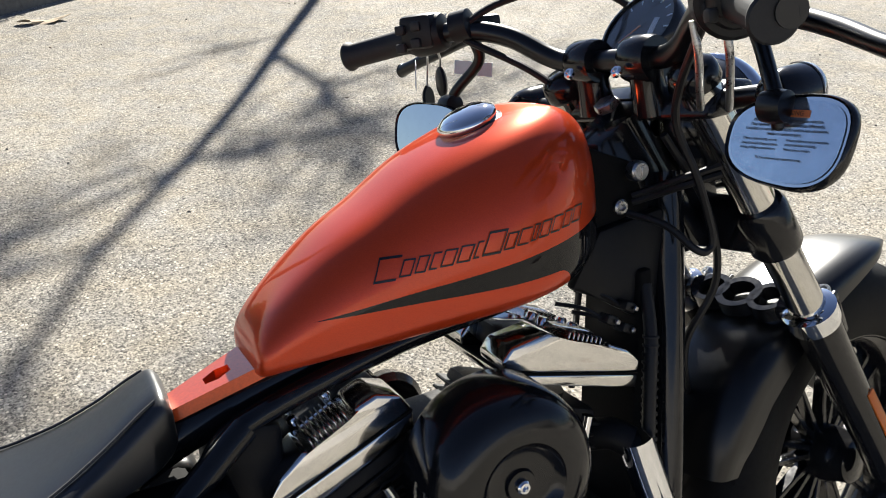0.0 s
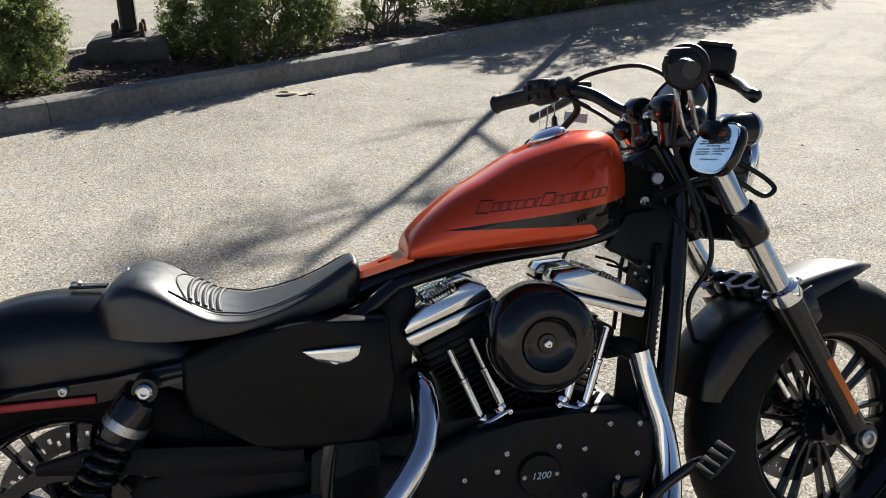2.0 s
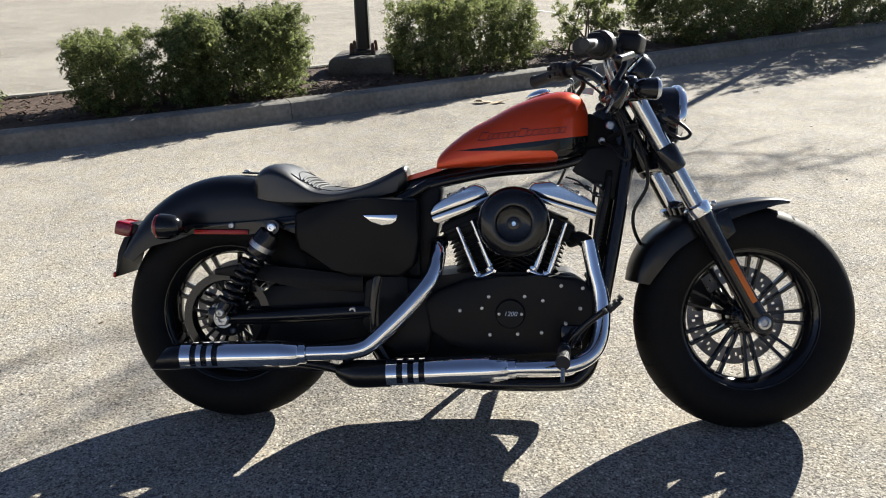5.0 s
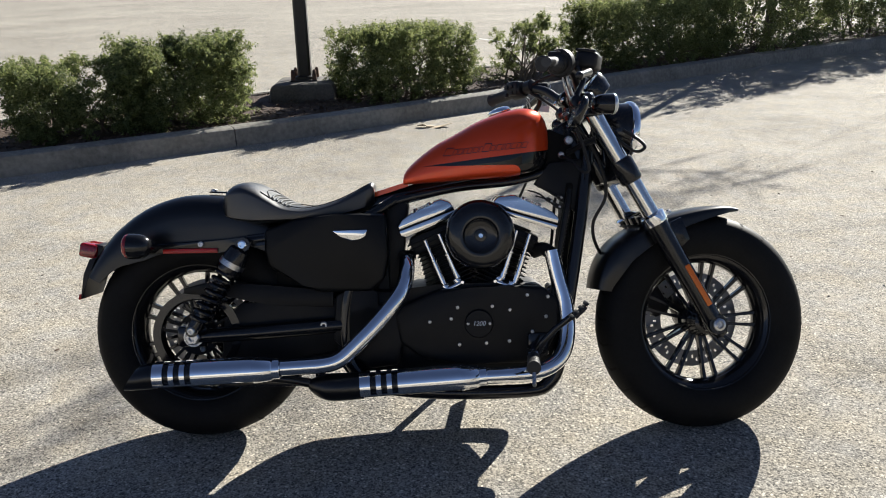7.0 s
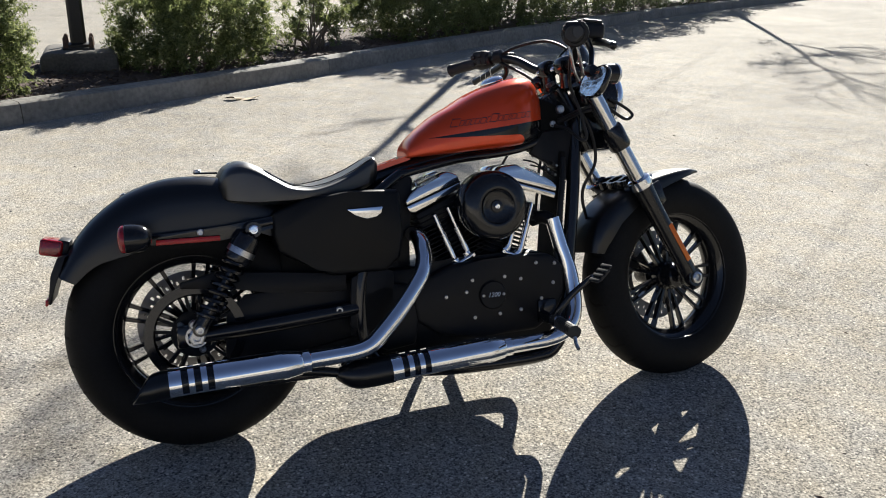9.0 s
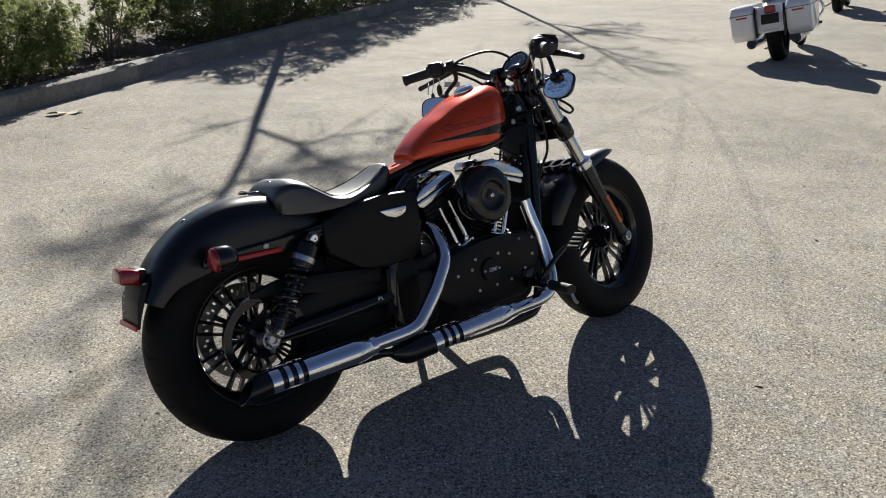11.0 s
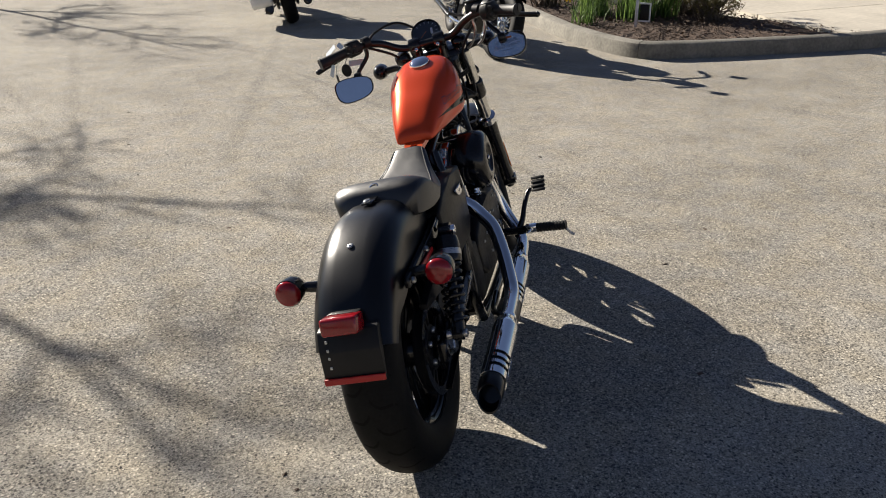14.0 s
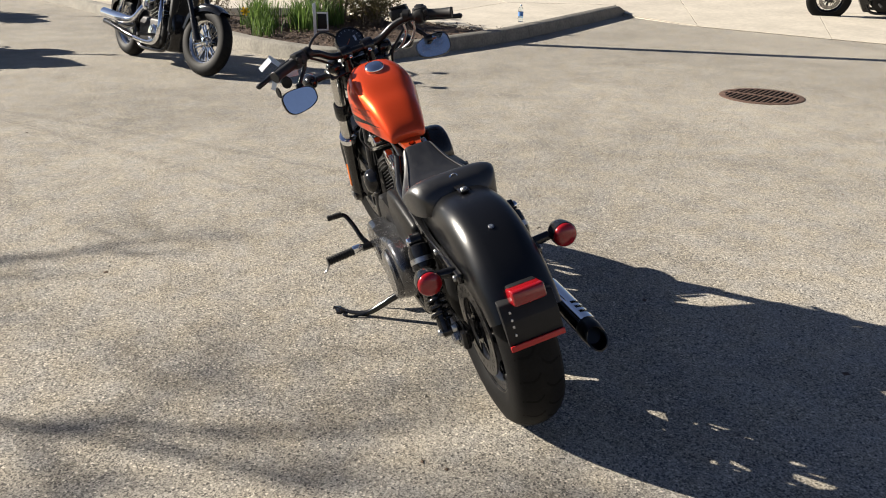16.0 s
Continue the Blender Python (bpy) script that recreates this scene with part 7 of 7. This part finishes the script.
# ---- the other parked motorcycles ----
def parked(name, at, heading, lean, label, steer=0.0, white=False, detail=True, wheel_paint=None, edge=None, base=1.66):
    """A parked cruiser or tourer: wheels, frame, engine, tank, seat, fork, bars, exhausts; the tourer has saddlebags."""
    m = T((at[0], at[1], 0.0)) @ pose(0, 0, 0, 0, 0, heading) @ pose(0, 0, 0, -lean, 0, 0)
    ob = thing(name, m, label, "motorcycle", "parked motorcycles")
    st = T((base - 0.05, 0, 0.32)) @ Matrix.Rotation(radians(steer), 4, Vector((-0.5, 0, 0.866))) @ T((-base + 0.05, 0, -0.32))
    wheel("rear_wheel", Vector((0, 0, 0.32)), 0.085, None, False, "cast rear wheel", ob, wheel_paint, edge)
    wheel("front_wheel", Vector((base, 0, 0.32)), 0.06, st, False, "cast front wheel", ob, wheel_paint, edge)
    paint = WHITE_PAINT if white else GLOSS
    part("rear_fender", fender([(-0.34, 0.42), (-0.32, 0.56), (-0.22, 0.66), (-0.08, 0.71), (0.1, 0.72), (0.25, 0.68)], [0.11, 0.115, 0.12, 0.12, 0.12, 0.11], [0.05, 0.1, 0.13, 0.14, 0.14, 0.12]), paint, ob, "rear mudguard")
    part("front_fender", fender([(base - 0.33, 0.42), (base - 0.25, 0.57), (base - 0.1, 0.655), (base + 0.06, 0.665), (base + 0.2, 0.61)], [0.06, 0.075, 0.08, 0.08, 0.06], [0.05, 0.07, 0.08, 0.07, 0.04]), paint, ob, "front mudguard", st)
    # tank and seat
    rings = []
    for x, zb, zt, w in catmull([(0.62, 0.76, 0.80, 0.05), (0.7, 0.75, 0.88, 0.1), (0.85, 0.75, 0.96, 0.14), (1.0, 0.77, 0.99, 0.15), (1.12, 0.80, 0.97, 0.12), (1.17, 0.84, 0.92, 0.06)], 4):
        rings.append([(x, w * math.copysign(abs(math.cos(a)) ** 0.75, math.cos(a)), (zb + zt) / 2 + (zt - zb) / 2 * math.copysign(abs(math.sin(a)) ** 0.8, math.sin(a))) for a in (2 * math.pi * k / 28 for k in range(28))])
    part("fuel_tank", loft(rings), paint, ob, "rounded fuel tank", None, 50)
    rings = []
    for x, zb, zt, w in catmull([(-0.12, 0.70, 0.76, 0.09), (0.0, 0.69, 0.80, 0.13), (0.18, 0.67, 0.74, 0.17), (0.35, 0.66, 0.71, 0.17), (0.52, 0.68, 0.74, 0.12), (0.66, 0.72, 0.79, 0.06)], 4):
        rings.append([(x, w * math.copysign(abs(math.cos(a)) ** 0.6, math.cos(a)), (zb + zt) / 2 + (zt - zb) / 2 * math.copysign(abs(math.sin(a)) ** 0.6, math.sin(a))) for a in (2 * math.pi * k / 28 for k in range(28))])
    part("seat", loft(rings), LEATHER, ob, "black seat", None, 50)
    # frame and engine
    for s in (-1, 1):
        part("frame_tube", tube([(1.3, s * 0.03, 0.85), (1.22, s * 0.08, 0.5), (1.12, s * 0.12, 0.2), (0.9, s * 0.13, 0.15), (0.5, s * 0.13, 0.17), (0.42, s * 0.13, 0.4), (0.5, s * 0.1, 0.68)], 0.02, 10), GLOSS, ob)
        part("swingarm_leg", tube([(0, s * 0.13, 0.32), (0.25, s * 0.14, 0.33), (0.45, s * 0.12, 0.35)], 0.024, 10), GLOSS, ob)
        part("shock_absorber", tube([(0.03, s * 0.15, 0.36), (0.14, s * 0.15, 0.62)], 0.03, 12), CHROME, ob, "shock absorber")
        part("fork_leg", tube([(base, s * 0.105, 0.31), (base - 0.11, s * 0.105, 0.5), (base - 0.12, s * 0.105, 0.52), (base - 0.36, s * 0.105, 0.95)], [0.033, 0.033, 0.025, 0.025], 16, smooth=False), FORK_STEEL if white else GLOSS, ob, "fork leg", st)
        part("grip", tube([(base - 0.62, s * 0.34, 1.10), (base - 0.66, s * 0.45, 1.085)], 0.018, 12), GRIP_RUBBER, ob, "rubber grip", st)
        part("mirror", join(box(0.02, 0.11, 0.07, 0.012, T((base - 0.56, s * 0.40, 1.22))), tube([(base - 0.56, s * 0.32, 1.10), (base - 0.55, s * 0.38, 1.20)], 0.006, 8)), GLOSS, ob, "mirror", st)
        part("foot_peg", tube([(1.0, s * 0.15, 0.30), (0.99, s * 0.36, 0.30)], 0.016, 10), GRIP_RUBBER, ob, "foot peg")
        part("turn_signal", lathe([(0.006, -0.03), (0.03, -0.01), (0.034, 0.02), (0.0, 0.03)], 16), RED_LENS if white else GLOSS, ob, "turn signal", T((-0.2, s * (0.15 if white else 0.2), 0.62)) @ pose(0, 0, 0, 0, 0, 90))
    part("handlebar", tube([(base - 0.65, -0.44, 1.085), (base - 0.56, -0.26, 1.11), (base - 0.47, -0.1, 1.02), (base - 0.45, 0, 1.0), (base - 0.47, 0.1, 1.02), (base - 0.56, 0.26, 1.11), (base - 0.65, 0.44, 1.085)], 0.0135, 12), GLOSS, ob, "handlebar", st)
    part("headlamp", lathe([(0.02, -0.1), (0.08, -0.04), (0.095, 0.04), (0.09, 0.06), (0, 0.075)], 28), GLOSS, ob, "round headlamp", st @ T((base - 0.22, 0, 0.93)) @ pose(0, 0, 0, 0, 0, -90))
    part("crankcase", slab([(0.52, 0.42), (0.6, 0.46), (1.0, 0.46), (1.1, 0.38), (1.08, 0.24), (0.98, 0.16), (0.6, 0.16), (0.5, 0.26)], -0.14, 0.14, 0.03, 3), BRUSHED if white else WRINKLE, ob, "engine crankcase")
    for side, sgn in ((-1, -1), (1, 1)):
        part("engine_cover", lathe([(0.10, 0), (0.10, 0.02), (0.085, 0.035), (0, 0.04)], 28), CHROME, ob, "round engine cover", T((0.9 if sgn < 0 else 0.62, sgn * 0.14, 0.30)) @ pose(0, 0, 0, 0, 0, 0 if sgn > 0 else 180))
    for lean_ in (22.5, -22.5):
        mm = T((0.82, 0, 0.32)) @ pose(0, 0, 0, 0, lean_, 0)
        cy = part("cylinder", moved(lathe([(0.06, 0.1), (0.06, 0.34)], 20), mm @ pose(0, 0, 0, 90, 0, 0)), WRINKLE, ob, "finned cylinder")
        for i in range(9):
            part("fin", box(0.16, 0.17, 0.006, 0.0015, mm @ T((0, 0, 0.14 + i * 0.018)), 1), BRUSHED if i % 2 else WRINKLE, cy)
        part("rocker_box", box(0.18, 0.2, 0.07, 0.015, mm @ T((0, 0, 0.37)), 3), CHROME, cy, "chrome rocker box")
    part("air_cleaner", lathe([(0.09, 0), (0.1, -0.02), (0.095, -0.07), (0.06, -0.08), (0, -0.08)], 28), CHROME if not white else GLOSS, ob, "round air cleaner", T((0.82, -0.14, 0.62)))
    part("radiator", box(0.07, 0.26, 0.36, 0.02, T((1.21, 0, 0.52)) @ pose(0, 0, 0, 0, 12, 0), 3), PLASTIC, ob, "black radiator shroud")
    # exhausts
    sides = (-1, 1) if white else (-1,)
    for s in sides:
        mat_ = GLOSS if white else CHROME
        part("exhaust_pipe", tube([(1.0, s * 0.12, 0.62), (1.12, s * 0.18, 0.52), (1.13, s * 0.2, 0.36), (1.02, s * 0.2, 0.24), (0.8, s * 0.21, 0.22), (0.55, s * 0.22, 0.24)], 0.025, 14), CHROME, ob, "exhaust pipe")
        mz = 0.225 if white else 0.30
        x1 = -0.32 if white else -0.12
        part("muffler" if white else "pipe_shield", tube([(0.58, s * 0.22, 0.24), (0.5, s * 0.23, 0.25), (x1 + 0.1, s * 0.24, mz + 0.03), (x1, s * 0.24, mz + 0.035), (x1 - 0.005, s * 0.24, mz + 0.036)], [0.028, 0.05, 0.052, 0.055, 0.04] if white else [0.026, 0.03, 0.03, 0.03, 0.02], 24, smooth=False), mat_ if white else GLOSS, ob, "long muffler" if white else "dark lower pipe")
    if not white:
        part("upper_muffler", tube([(0.7, -0.14, 0.6), (0.66, -0.2, 0.5), (0.58, -0.23, 0.42), (0.4, -0.245, 0.40), (-0.12, -0.25, 0.425)], [0.025, 0.025, 0.03, 0.048, 0.05], 20), CHROME, ob, "chrome muffler")
        part("tail_light", box(0.05, 0.1, 0.045, 0.012, T((-0.34, 0, 0.60)), 3), RED_LENS, ob, "red tail light")
        part("belly_cover", slab([(1.24, 0.55), (1.28, 0.36), (1.18, 0.16), (1.08, 0.16), (1.14, 0.4)], -0.12, 0.12, 0.02), GLOSS, ob, "black belly cover")
    else:
        for s in (-1, 1):
            poly = [(-0.42, 0.36), (-0.45, 0.62), (-0.36, 0.70), (0.16, 0.70), (0.24, 0.62), (0.26, 0.42), (0.16, 0.33), (-0.34, 0.30)]
            bag = part("saddlebag", slab(poly, s * 0.17, s * 0.43, 0.03, 4), WHITE_PAINT, ob, "glossy white saddlebag")
            part("bag_lid_seam", slab([(-0.452, 0.598), (-0.452, 0.604), (0.25, 0.604), (0.25, 0.598)], s * 0.168, s * 0.433), DARK, bag, "dark lid seam")
            part("bag_reflector", box(0.006, 0.12, 0.018, 0.002, T((-0.447, s * 0.30, 0.572)) @ pose(0, 0, 0, 0, 8, 0)), RED_TAPE, bag, "red reflector strip")
            part("bag_rail", tube([(-0.40, s * 0.155, 0.66), (-0.455, s * 0.155, 0.52), (-0.43, s * 0.155, 0.33)], 0.013, 10), GLOSS, bag, "dark guard rail")
            part("floorboard", box(0.3, 0.1, 0.02, 0.006, T((1.05, s * 0.26, 0.27))), GLOSS, ob, "rider floorboard")
            part("engine_guard", tube([(1.2, s * 0.08, 0.62), (1.22, s * 0.32, 0.55), (1.22, s * 0.34, 0.4), (1.2, s * 0.1, 0.25)], 0.016, 10), CHROME, ob, "chrome engine guard")
        part("tail_light", box(0.06, 0.12, 0.085, 0.02, T((-0.36, 0, 0.62)), 3), RED_LENS, ob, "red tail light")
        part("rear_panel", slab([(-0.37, 0.36), (-0.40, 0.38), (-0.38, 0.56), (-0.34, 0.66), (-0.3, 0.66), (-0.32, 0.4)], -0.14, 0.14, 0.01), WHITE_PAINT, ob, "white rear fascia")
        part("plate_carrier", box(0.012, 0.19, 0.11, 0.004, T((-0.415, 0, 0.52)) @ pose(0, 0, 0, 0, 8, 0)), PLASTIC, ob, "black number plate carrier")
        part("fascia_bar", box(0.004, 0.16, 0.022, 0.001, T((-0.408, 0, 0.395)) @ pose(0, 0, 0, 0, 6, 0)), STEEL, ob, "plain grey bar on the fascia")
        part("windscreen", slab([(base - 0.28, 1.05), (base - 0.36, 1.24), (base - 0.35, 1.24), (base - 0.265, 1.05)], -0.2, 0.2, 0.003), PLASTIC, ob, "dark windscreen", st)
        part("fairing", slab([(base - 0.45, 0.95), (base - 0.42, 1.12), (base - 0.26, 1.1), (base - 0.14, 0.95), (base - 0.25, 0.85)], -0.33, 0.33, 0.06, 4), WHITE_PAINT, ob, "white fork fairing", st)
    part("kickstand", tube([(0.8, 0.15, 0.18), (0.86, 0.27, 0.1), (0.92, 0.33, 0.085 if lean > 9 else 0.06)], 0.011, 8), GLOSS, ob, "kickstand")
    return ob


parked("touring_motorcycle", (4.37, 7.9), 57, 14, "white touring motorcycle with hard saddlebags on its kickstand", white=True)
parked("cruiser_motorcycle", (5.14, 5.84), -122, 9, "black cruiser motorcycle with chrome mufflers beside the kerb", steer=14, wheel_paint=BRUSHED, edge=WHITE_PAINT, base=1.72)
parked("cruiser_motorcycle", (7.45, 10.5), 57, 10, "black cruiser motorcycle parked beyond the white tourer")
parked("cruiser_motorcycle", (8.15, 13.9), 57, 10, "black cruiser motorcycle parked far along the lot")
parked("cruiser_motorcycle", (11.4, -3.6), 92, 10, "black cruiser motorcycle parked on the concrete apron")
